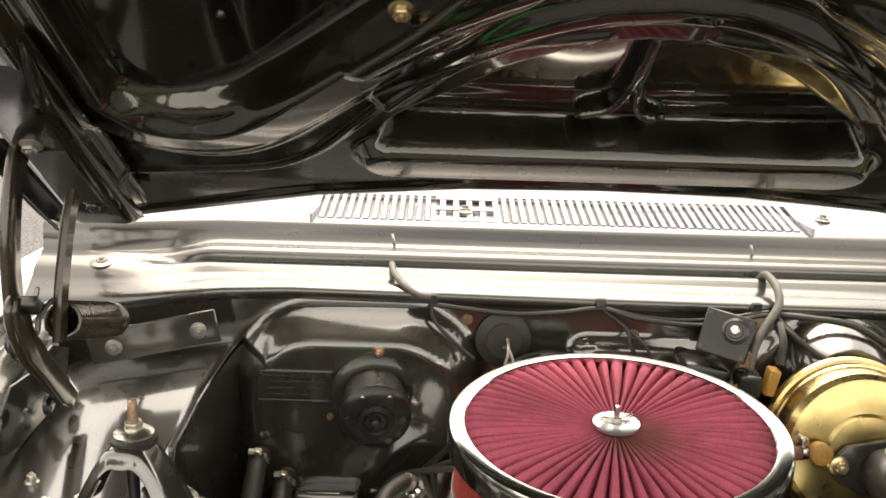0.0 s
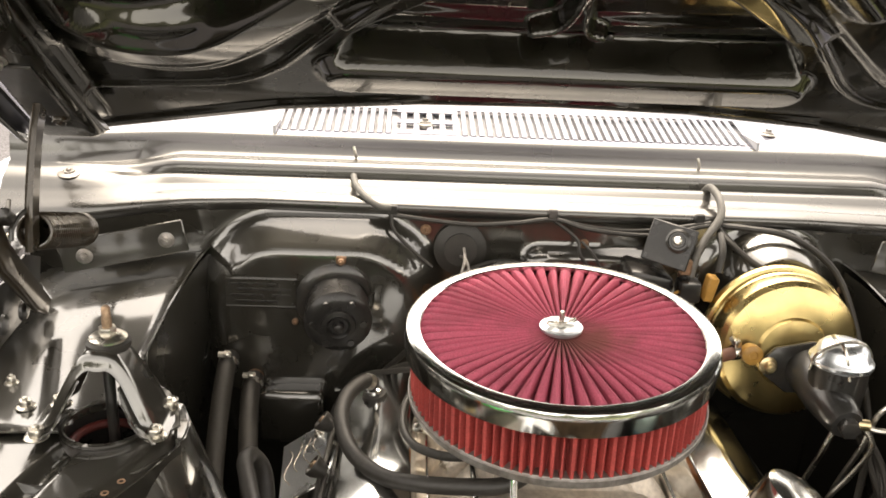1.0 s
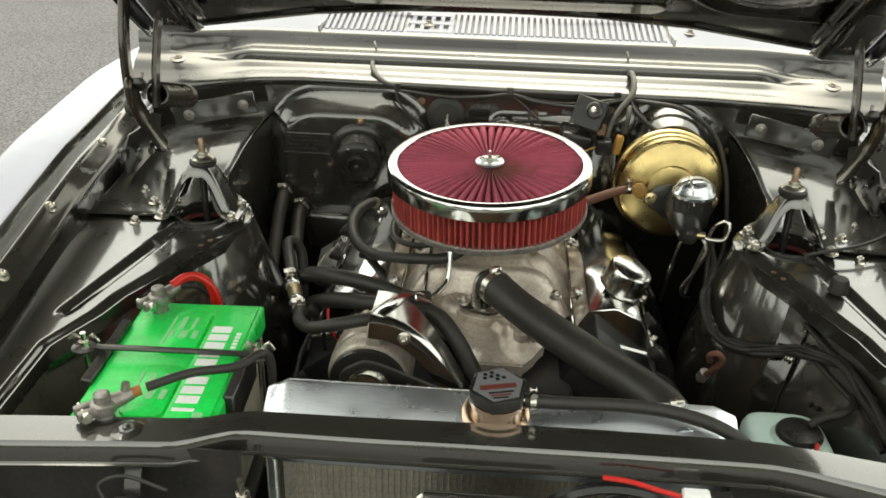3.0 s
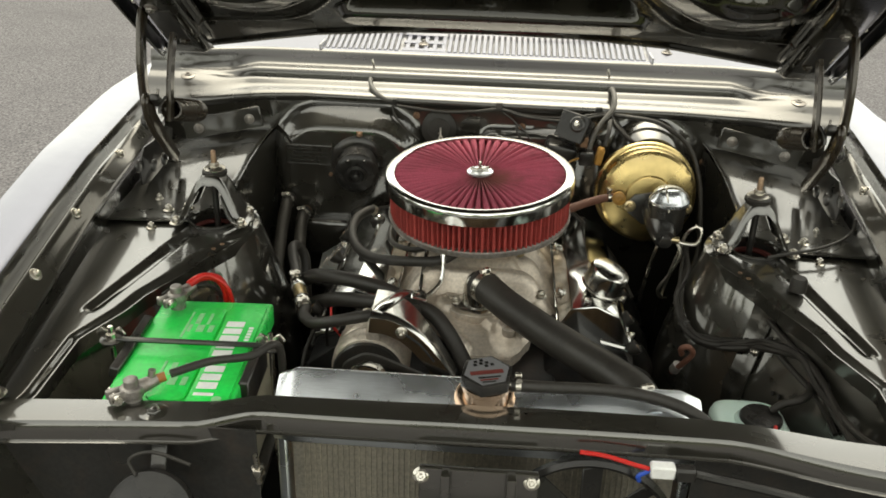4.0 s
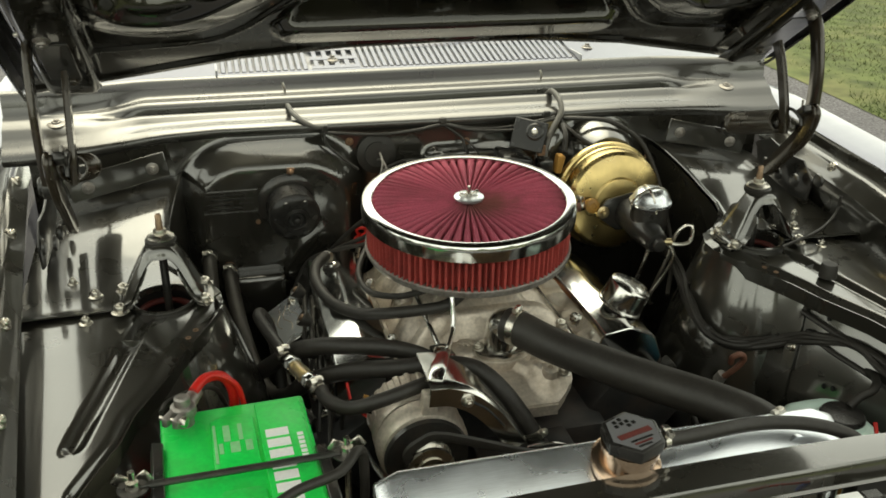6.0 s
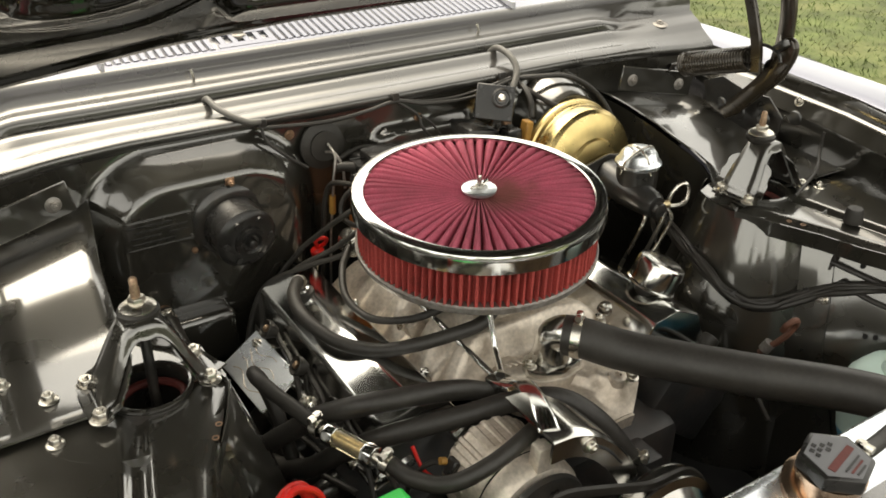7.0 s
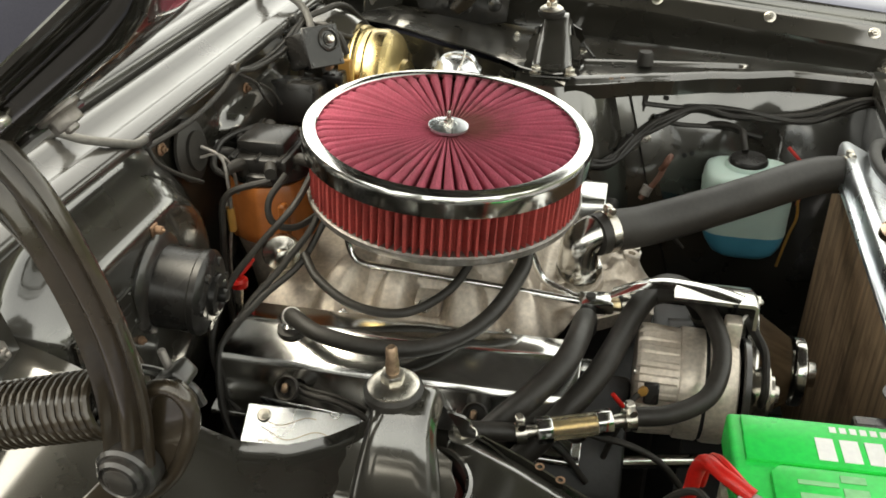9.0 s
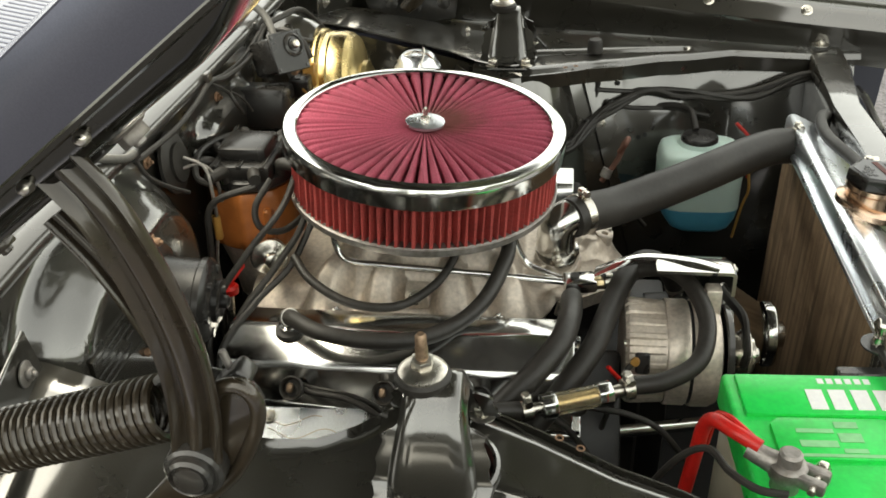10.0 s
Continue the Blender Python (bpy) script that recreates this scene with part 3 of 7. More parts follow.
def seg_dist(px, py, pts):
    d = np.full(px.shape, 9.0)
    for (x0, y0), (x1, y1) in zip(pts, pts[1:]):
        ex, ey = x1 - x0, y1 - y0
        t = np.clip(((px - x0) * ex + (py - y0) * ey) / (ex * ex + ey * ey), 0, 1)
        d = np.minimum(d, np.hypot(px - x0 - t * ex, py - y0 - t * ey))
    return d


def inside(px, py, poly):
    r = np.zeros(px.shape, bool)
    for (x0, y0), (x1, y1) in zip(poly, poly[1:] + poly[:1]):
        c = ((y0 > py) != (y1 > py)) & (px < (x1 - x0) * (py - y0) / (y1 - y0 + 1e-12) + x0)
        r ^= c
    return r


def poly_sd(px, py, poly):
    d = seg_dist(px, py, poly + poly[:1])
    return np.where(inside(px, py, poly), -d, d)


def step01(a, b, x):
    t = np.clip((x - a) / (b - a), 0, 1)
    return t * t * (3 - 2 * t)


def curve2(pts, steps=14):
    return [(p.x, p.y) for p in spline([(x, y, 0) for x, y in pts], steps)]


def hood_relief(px, py):
    ax = np.abs(px)
    pit = curve2([(0.546, 0.60), (0.546, 0.35), (0.545, 0.21), (0.538, 0.165), (0.49, 0.14), (0.42, 0.152), (0.36, 0.195), (0.28, 0.272), (0.19, 0.362), (0.13, 0.43), (0.12, 0.52)]) + [(0.16, 0.68), (0.40, 0.80), (0.52, 0.74)]
    moon = curve2([(0.268, 0.104), (0.246, 0.148), (0.18, 0.205), (0.126, 0.248), (0.06, 0.282), (0, 0.294)])
    moon = moon + [(-x, y) for x, y in reversed(moon[:-1])]
    d_pit = poly_sd(ax, py, pit)
    d_moon = poly_sd(px, py, moon)
    deep = np.minimum(0.034, 0.050 * (1 - (ax / 0.70) ** 2))
    z = -deep * step01(0.005, -0.016, d_pit)
    tube_line = curve2([(0.552, 0.75), (0.556, 0.30), (0.558, 0.17), (0.54, 0.118), (0.495, 0.093), (0.44, 0.092), (0.385, 0.125), (0.30, 0.212), (0.215, 0.30), (0.12, 0.40), (0.06, 0.50)])
    z = z + (0.014 + 0.24 * np.clip(0.03 - d_pit, -0.035, 0.03)) * step01(0.040, 0.020, seg_dist(ax, py, tube_line)) * (1 - step01(-0.002, 0.006, -d_pit))
    # half-moon recess with a rolled ledge and a forked rib
    moonmask = step01(0.004, -0.010, d_moon)
    floor = -0.034 + 0.007 * step01(0.024, 0.004, np.abs(py - 0.143 + 0.004 * np.cos(px * 9)))
    rib = curve2([(0.002, 0.32), (-0.003, 0.24), (-0.008, 0.19), (-0.022, 0.158), (-0.05, 0.146)])
    rib2 = curve2([(0.004, 0.32), (0.001, 0.24), (0.004, 0.18), (0.012, 0.150), (0.030, 0.142)])
    floor = np.maximum(floor, -0.034 + 0.028 * step01(0.010, 0.001, np.minimum(seg_dist(px, py, rib), seg_dist(px, py, rib2))))
    z = z + floor * moonmask
    beam = np.hypot(np.maximum(np.abs(px) - 0.255, 0), (py - 0.068) * 1.0)
    z = z + (0.020 + 0.14 * np.clip(py - 0.068, -0.04, 0.04)) * step01(0.046, 0.024, beam)
    for h, line in ((0.013, [(0.25, 0.19), (0.19, 0.262), (0.126, 0.308), (0.06, 0.336), (0, 0.345)]), (0.010, [(0.27, 0.26), (0.20, 0.322), (0.126, 0.364), (0.06, 0.388), (0, 0.396)])):
        z = z + h * step01(0.026, 0.003, seg_dist(ax, py, curve2(line))) * (1 - step01(0.0, 0.01, -d_moon))
    # side rail that the hinge bolts to
    rail = step01(0.688, 0.655, ax) * (1 - step01(0.592, 0.570, ax)) * step01(-0.10, -0.03, py)
    z = z + 0.033 * rail - 0.007 * rail * step01(0.014, 0.003, np.abs(ax - 0.622 - 0.01 * np.sin(py * 4)))  * step01(0.12, 0.20, py)
    # raised crease along the rear flange
    z = z + 0.0045 * step01(0.008, 0.001, seg_dist(ax, py, curve2([(0.60, 0.007), (0.50, 0.016), (0.40, 0.031), (0.34, 0.07), (0.29, 0.134), (0.22, 0.226), (0.15, 0.275), (0.05, 0.300)]))) * (1 - moonmask)
    # oval drain holes
    for hx, hy, q in ((0.0, 0.018, 0.8), (0.022, 0.338, 0.85)):
        z = z - 0.035 * step01(0.0125 * q, 0.0095 * q, np.hypot((px - hx) * 0.62, (py - hy) * 1.5))
    rear = np.interp(px, [p[0] for p in REAR], [p[1] for p in REAR])
    z = z + 0.006 * step01(0.016, 0.004, np.abs(py - rear - 0.006))
    return z


hood = thing("hood", "open charcoal car hood with a stamped glossy inner brace", "car hood", at=hood_m)
hx = np.array([round(v, 4) for v in span(-0.70, 0.70, 505)])
hv = np.concatenate([np.linspace(0, 0.44, 290), np.linspace(0.444, 1, 80)])
HX, HV = np.meshgrid(hx, hv, indexing="ij")
RE = np.interp(HX, [p[0] for p in REAR], [p[1] for p in REAR])
HY = RE + (HOOD_LEN - RE) * HV
HZ = hood_relief(HX, HY)
vs = np.stack([HX, HY, HZ], -1).reshape(-1, 3)
nU, nV = len(hx), len(hv)
fs = [(i * nV + j, (i + 1) * nV + j, (i + 1) * nV + j + 1, i * nV + j + 1) for i in range(nU - 1) for j in range(nV - 1)]
me = bpy.data.meshes.new("inner_panel")
me.from_pydata(vs.tolist(), [], fs)
me.polygons.foreach_set("use_smooth", [True] * len(fs))
me.materials.append(HOOD_SHADED)
o = new("inner_panel", me)
o.parent = hood
o["label"] = "stamped inner hood brace with deep recesses"


def skin(u, v):
    r = interp(u, REAR)
    y = lerp(r - 0.004, HOOD_LEN + 0.01, v)
    return Vector((u, y, -0.0035 - 0.055 * (1 - (u / 0.702) ** 2) * lerp(0.05, 1.0, smooth01(0.0, 0.04, v))))


bm = sheet(skin, [-0.702, -0.692, -0.68, -0.67, -0.655, -0.64, -0.62] + span(-0.59, 0.59, 25) + [0.62, 0.64, 0.655, 0.67, 0.68, 0.692, 0.702], [0, 0.004, 0.01, 0.02, 0.035, 0.06, 0.1, 0.2, 0.35, 0.5, 0.65, 0.8, 0.9, 1.0], 0.0015)
part("outer_skin", bm, BODY, hood, "glossy grey outer hood skin")
for s in (-1, 1):
    bm = sheet(lambda u, v: Vector((s * (0.702 + 0.003 * math.sin(v * math.pi)), u, lerp(-0.0035, 0.012 + 0.018 * smooth01(-0.14, -0.06, u), v))), [-0.138, -0.13, -0.12, -0.11, -0.10, -0.08] + span(-0.06, HOOD_LEN, 20), span(0, 1, 8), 0.0015)
    part("side_flange", bm, BODY, hood, "dark grey folded side flange of the hood")
    bm = tube([(s * 0.701, -0.135, 0.013), (s * 0.701, -0.06, 0.030), (s * 0.701, 0.5, 0.030), (s * 0.701, HOOD_LEN, 0.030)], 0.003, 8)
    part("hem", bm, HOOD_SHADED, hood)
for s in (-1, 1):
    bm = sheet(lambda u, v: Vector((s * (0.613 + 0.040 * math.copysign(min(1.0, abs(v) * 1.08), v)), u, 0.026 + 0.022 * (1 - max(0.0, abs(v) - 0.62) ** 2 / 0.1444) ** 0.5 * smooth01(-0.075, -0.045, u) * smooth01(0.30, 0.22, u))),
               [-0.072, -0.066, -0.058, -0.050, -0.044, 0.0, 0.08, 0.16, 0.22, 0.24, 0.26, 0.28, 0.295], [-1, -0.98, -0.94, -0.88, -0.8, -0.7, -0.62, -0.3, 0, 0.3, 0.62, 0.7, 0.8, 0.88, 0.94, 0.98, 1], 0.002)
    part("rail_strip", bm, HOOD_SHADED, hood, "rounded black reinforcement strip on the hood rail", sharp=60)
for bx, by, bz in ((-0.235, 0.333, 0.004), (0.235, 0.333, 0.004), (-0.622, 0.150, 0.048), (-0.604, 0.014, 0.048), (0.622, 0.150, 0.048), (0.604, 0.014, 0.048)):
    me = bolt_mesh(0.009, 0.007, 1.35)
    bmesh.ops.transform(me, matrix=Matrix.Translation((bx, by, bz)), verts=me.verts)
    part("bolt", me, BRASSY if abs(bx) < 0.3 else (HINGE_PAINT if abs(by) < 0.1 else LEAD), hood)
for rx_, ry_, rz_ in ((-0.046, 0.112, -0.032), (0.046, 0.112, -0.032), (-0.50, 0.23, -0.033), (-0.41, 0.27, -0.033), (0.44, 0.24, -0.033)):
    bm = lathe([(0.005, 0), (0.004, 0.003), (0.002, 0.0045), (0, 0.0045)], Matrix.Translation((rx_, ry_, rz_)), 10)
    part("rivet", bm, PAINT_WORN, hood)

# ---- fenders, inner aprons and shock towers, one set for each side ----


def fall(y):
    return 0.075 * min(0.0, y + 0.08)


FENDER = [(0.702, 0.890), (0.704, 0.922), (0.694, 0.944), (0.688, 0.956), (0.687, 0.963), (0.691, 0.9675), (0.699, 0.975), (0.7045, 0.983), (0.7095, 0.988), (0.7140, 0.9895), (0.7180, 0.9870), (0.7205, 0.981), (0.7230, 0.979),
          (0.7260, 0.983), (0.7285, 0.996), (0.7300, 1.007), (0.7325, 1.0115), (0.7380, 1.0140), (0.752, 1.0165), (0.775, 1.0190), (0.800, 1.0200), (0.815, 1.0185),
          (0.8225, 1.0110), (0.829, 0.985), (0.840, 0.93), (0.852, 0.82), (0.860, 0.70), (0.856, 0.50), (0.845, 0.30)]


def taper(y):
    """The fenders draw together towards the nose."""
    return 0.13 * min(y, 0.34)


def fender(s):
    f = thing("fender", "glossy silver-grey front fender with a bolted inner rail", "car fender", "front fenders")
    ys = span(-0.80, 1.25, 29)

    def pt(y, k):
        x, z = FENDER[int(k)]
        z = z + fall(y) * smooth01(0.6, 0.95, z)
        return Vector((s * (x + taper(y)), y, z))
    part("rail", sheet(pt, ys, range(0, 17), 0.0015), PAINT, f, "charcoal bolted fender rail and gutter")
    part("outer_panel", sheet(pt, ys, range(16, len(FENDER)), 0.0015), BODY, f)
    for y in (0.03, -0.235, -0.43, -0.60, 0.27):
        bolt((s * (0.7035 + taper(y)), y, 0.9825 + fall(y)), (-s * 0.75, 0, 0.66), f, STEEL, 0.0066, 0.005, 1.55)
    return f


def cut_hole(bm, x, y, r):
    """Opens a round hole, seen from above, through a sheet."""
    gone = [f for f in bm.faces if math.hypot(f.calc_center_median().x - x, f.calc_center_median().y - y) < r]
    bmesh.ops.delete(bm, geom=gone, context='FACES')
    return bm


def apron(s):
    a = thing("inner_fender_apron", "charcoal gloss-painted stamped inner fender apron with a pressed rib", "car panel", "inner aprons")
    inner = [(-0.72, 0.600), (-0.61, 0.577), (-0.47, 0.580), (-0.39, 0.542), (-0.34, 0.528), (-0.27, 0.492), (-0.22, 0.474), (-0.157, 0.440), (-0.12, 0.424), (-0.085, 0.410), (-0.05, 0.412), (-0.01, 0.43)]
    rib0, rib1 = Vector((0.522, -0.120)), Vector((0.588, -0.390))

    def edge(y):
        return interp(y, inner)

    def z_at(x, y):
        d = rib1 - rib0
        t = max(0.0, min(1.0, (Vector((x, y)) - rib0).dot(d) / d.dot(d)))
        r = (Vector((x, y)) - rib0 - d * t).length
        return 0.902 - 0.010 * (x - 0.42) / 0.28 + fall(y) * 0.5 - 0.009 * (1 - smooth01(0.004, 0.016, r))

    def top(v, u):
        x = lerp(edge(v), 0.692, u)
        e = smooth01(0.10, 0.0, u)
        return Vector((s * x, v, z_at(x, v) - 0.010 * e * e))
    part("top_panel", cut_hole(sheet(top, span(-0.70, -0.015, 110), span(0, 1, 60), 0.0015), s * 0.493, -0.078, 0.043), PAINT, a)

    def wall_x(y, z):
        # leaning upper panel, then nearly upright
        return edge(y) + 0.045 - 0.074 * max(0.0, min(1.0, (0.895 - z) / 0.185)) - 0.028 * max(0.0, (0.71 - z) / 0.35) + 0.0015 * math.sin(z * 31 + y * 17)

    def wall(v, u):
        z = lerp(z_at(edge(v), v) - 0.004, 0.36, u)
        return Vector((s * wall_x(v, z), v, z))
    part("side_wall", sheet(wall, span(-0.70, -0.13, 30), span(0, 1, 30), 0.002), PAINT, a)
    part("wall_flange", sheet(lambda v, u: Vector((s * (wall_x(-0.198 - 0.3 * (0.885 - v) - 0.02 * u, v) - 0.004), -0.198 - 0.3 * (0.885 - v) - 0.02 * u, v)), span(0.50, 0.885, 16), span(0, 1, 3), 0.003), PAINT, a)
    bolt((s * (wall_x(-0.24, 0.784) - 0.005), -0.240, 0.784), (-s, 0, 0.25), a, STEEL, 0.0055, 0.004)
    # Dark discs stand for the shade inside small holes; the wall isn't cut.
    for hy, hz in ((-0.268, 0.846), (-0.310, 0.750), (-0.322, 0.752)):
        part("hole", lathe([(0.0042, 0.0), (0.0042, 0.0012), (0, 0.0012)], face_up((s * (wall_x(hy, hz) - 0.0035), hy, hz), (-s, 0, 0.29)), 14), DARK, a)
    # rear part, up to the firewall
    rear_in = [(-0.096, 0.412), (-0.05, 0.425), (-0.02, 0.442), (0.0, 0.462), (0.03, 0.482), (0.07, 0.492), (0.15, 0.486), (0.30, 0.463)]

    def rear(v, u):
        x = lerp(interp(v, rear_in), 0.70, u)
        z = 0.9035 + 0.03 * smooth01(-0.02, 0.3, v) - 0.006 * u + 0.008 * (1 - smooth01(0.0, 0.05, u)) + 0.0035 * (1 - smooth01(0.0, 0.014, v + 0.096)) + 0.030 * smooth01(0.02, 0.30, v) * (1 - u)
        return Vector((s * x, v, z))
    part("rear_panel", cut_hole(sheet(rear, span(-0.096, 0.30, 54), span(0, 1, 36), 0.0022), s * 0.493, -0.078, 0.043), PAINT, a)
    part("rear_wall", sheet(lambda v, u: Vector((s * (interp(v, rear_in) + 0.004 - 0.01 * u), v, lerp(0.90 + 0.03 * smooth01(-0.02, 0.3, v) + 0.030 * smooth01(0.02, 0.30, v), 0.36, u))), span(-0.10, 0.30, 12), span(0, 1, 8), 0.002), PAINT, a)
    # tower column
    cx, cy = 0.515, -0.075

    def col(t, u):
        ang = lerp(-2.6, 2.7, t)
        r = 0.100 + 0.06 * min(1.0, u / 0.35) + 0.033 * max(0.0, (u - 0.35) / 0.65)
        return Vector((s * (cx - r * math.cos(ang) * 1.02), cy + r * math.sin(ang), lerp(0.893, 0.36, u)))
    part("tower_wall", sheet(col, span(0, 1, 40), span(0, 1, 14), 0.002), PAINT, a, "rounded shock tower wall")
    # rolled rim and opening under the shock mount
    bm = lathe([(0.041, -0.006), (0.0420, 0.0015), (0.0445, 0.0025), (0.0475, 0.0010), (0.0475, -0.002), (0.0445, -0.006)], Matrix.Translation((s * 0.493, -0.078, 0.9040)), 40, ring=True)
    part("shock_opening", bm, PAINT, a, "rolled rim of the shock opening")
    part("shock_well", sheet(lambda t, u: Vector((s * 0.493 + 0.046 * math.cos(t), -0.078 + 0.046 * math.sin(t), 0.900 - 0.16 * u)), span(0, 2 * math.pi, 33), span(0, 1, 3), 0.001), PAINT_WORN, a)
    part("shock_body", lathe([(0.0, 0.800), (0.030, 0.800), (0.032, 0.806), (0.032, 0.850), (0.028, 0.856), (0, 0.856)], Matrix.Translation((s * 0.493, -0.078, 0)), 28), DARK, a)
    bm = tube([(s * 0.493 + 0.036 * math.cos(k), -0.078 + 0.036 * math.sin(k), 0.884) for k in span(0, 5.6, 12)], 0.005, 8, closed=True)
    part("bushing", bm, DULL_RED, a, "dull red shock bushing")
    # mounting strap on the firewall end
    m = Matrix.Translation((s * 0.570, 0.249, 0.984)) @ Euler((0, s * 0.19, -s * 0.13)).to_matrix().to_4x4()
    part("mounting_strap", box((0.17, 0.004, 0.046), m, 0.0015, 1), PAINT, a)
    part("strap_foot", box((0.160, 0.006, 0.003), m @ Matrix.Translation((0, -0.003, -0.056)), 0.001, 1), PAINT_WORN, a, "foot of the strap with rust showing")
    for bx, by, bz in ((0.512, 0.2535, 0.994), (0.620, 0.2395, 0.972)):
        bolt((s * bx, by, bz), (-s * 0.13, -1, 0.0), a, LEAD, 0.0062, 0.005, 1.8)
    for bx, by, bz, r in ((0.592, -0.042, 0.9010, 0.0072), (0.600, -0.112, 0.8945, 0.0066), (0.630, 0.012, 0.8995, 0.0055)):
        bolt((s * bx, by, bz), (0, 0, 1), a, STEEL, r, 0.007, 1.5)
    for bx, by in ((0.449, -0.173), (0.459, -0.191)):
        part("hole_rim", lathe([(0.0040, 0), (0.0040, 0.0008), (0.0024, 0.0008), (0.0024, 0)], Matrix.Translation((s * bx, by, z_at(bx, by) + 0.0008)), 12, ring=True), RUSTY, a)
    part("edge_flange", sheet(lambda v, u: Vector((s * (edge(v) - 0.004 + 0.002 * u), v, z_at(edge(v), v) - 0.006 - 0.026 * u)), span(-0.62, -0.10, 40), span(0, 1, 4), 0.002), PAINT, a)
    if s > 0:
        part("cable", tube([(0.50, -0.14, 0.915), (0.60, -0.10, 0.92), (0.66, -0.06, 0.93), (0.668, -0.055, 0.96)], 0.0028, 8), RUBBER, a, "thin black cable across the tower")
    return a


def shock_mount(s):
    """An inverted-V stamped strap with flanged edges that carries the shock stud."""
    g = thing("shock_mount", "charcoal inverted-V stamped shock mount with threaded stud, nut and bushing", "shock mount", "shock mounts")
    key = [(-0.068, 0.906), (-0.057, 0.908), (-0.051, 0.920), (-0.041, 0.942), (-0.030, 0.966), (-0.019, 0.984), (-0.010, 0.990), (0.0, 0.991), (0.010, 0.990), (0.019, 0.984), (0.030, 0.966), (0.042, 0.942), (0.053, 0.920), (0.060, 0.908), (0.074, 0.906)]
    prof = [(p.x, p.z) for p in spline([(x, 0, z) for x, z in key], 4)]

    def pt(k, w):
        x, z = prof[int(k)]
        half = lerp(0.037, 0.026, smooth01(0.92, 0.99, z))
        edge_ = smooth01(0.66, 1.06, abs(w))
        ramp = smooth01(0.908, 0.925, z)
        cx_, cz_ = -x * 1.2, -0.02 - 0.02 * smooth01(0.03, 0.0, abs(x))
        ln = math.hypot(cx_, cz_) or 1.0
        k_ = lerp(0.016, 0.009, smooth01(0.006, 0.03, abs(x))) * edge_ * ramp
        return Vector((s * 0.490 + s * (x + k_ * cx_ / ln), -0.075 + half * (w - 0.10 * edge_ * math.copysign(1, w)), z + k_ * cz_ / ln))
    part("strap", sheet(pt, range(len(prof)), [-1, -0.95, -0.9, -0.85, -0.8, -0.75, -0.7, -0.4, 0, 0.4, 0.7, 0.75, 0.8, 0.85, 0.9, 0.95, 1], 0.0028), PAINT, g, sharp=70)
    for w0 in (-1, 1):
        for k0, k1 in ((3, 17), (len(prof) - 18, len(prof) - 4)):
            def fl_(k, w):
                p = pt(k, w0)
                return p + Vector((0, w0 * w * (0.0125 + 0.0016 * math.sin(k * 1.9)) * smooth01(0.966, 0.955, p.z), 0))
            part("side_flange", sheet(fl_, range(k0, k1), [0, 0.5, 1.0], 0.002), PAINT, g)
    part("bushing", lathe([(0.020, 0.986), (0.0225, 0.990), (0.0225, 0.995), (0.019, 0.998), (0, 0.998)], Matrix.Translation((s * 0.488, -0.065, 0)), 28), RUBBER, g)
    part("washer", lathe([(0.0195, 0.997), (0.0195, 0.9995), (0.014, 1.0035), (0, 1.0035)], Matrix.Translation((s * 0.488, -0.065, 0)), 28), STEEL, g, "cupped bright washer")
    part("nut", prism(hexagon(0.0095), 0.008, Matrix.Translation((s * 0.488, -0.065, 1.003)), 0.001), STEEL, g)
    part("stud", lathe([(0.0052, 0.99), (0.0052, 1.021), (0.0046, 1.023), (0.0046, 1.032), (0.003, 1.034), (0, 1.034)], Matrix.Translation((s * 0.488, -0.065, 0)), 14), STUD, g, "rust-tinged threaded stud")
    part("shock_rod", lathe([(0.006, 0.86), (0.006, 0.99), (0, 0.99)], Matrix.Translation((s * 0.488, -0.072, 0)), 12), PAINT_WORN, g)
    for bx, by in ((0.552, -0.046), (0.552, -0.112), (0.434, -0.106), (0.434, -0.050)):
        bolt((s * bx, by, 0.907), (0, 0, 1), g, STEEL, 0.0085, 0.009, 1.45)
    return g


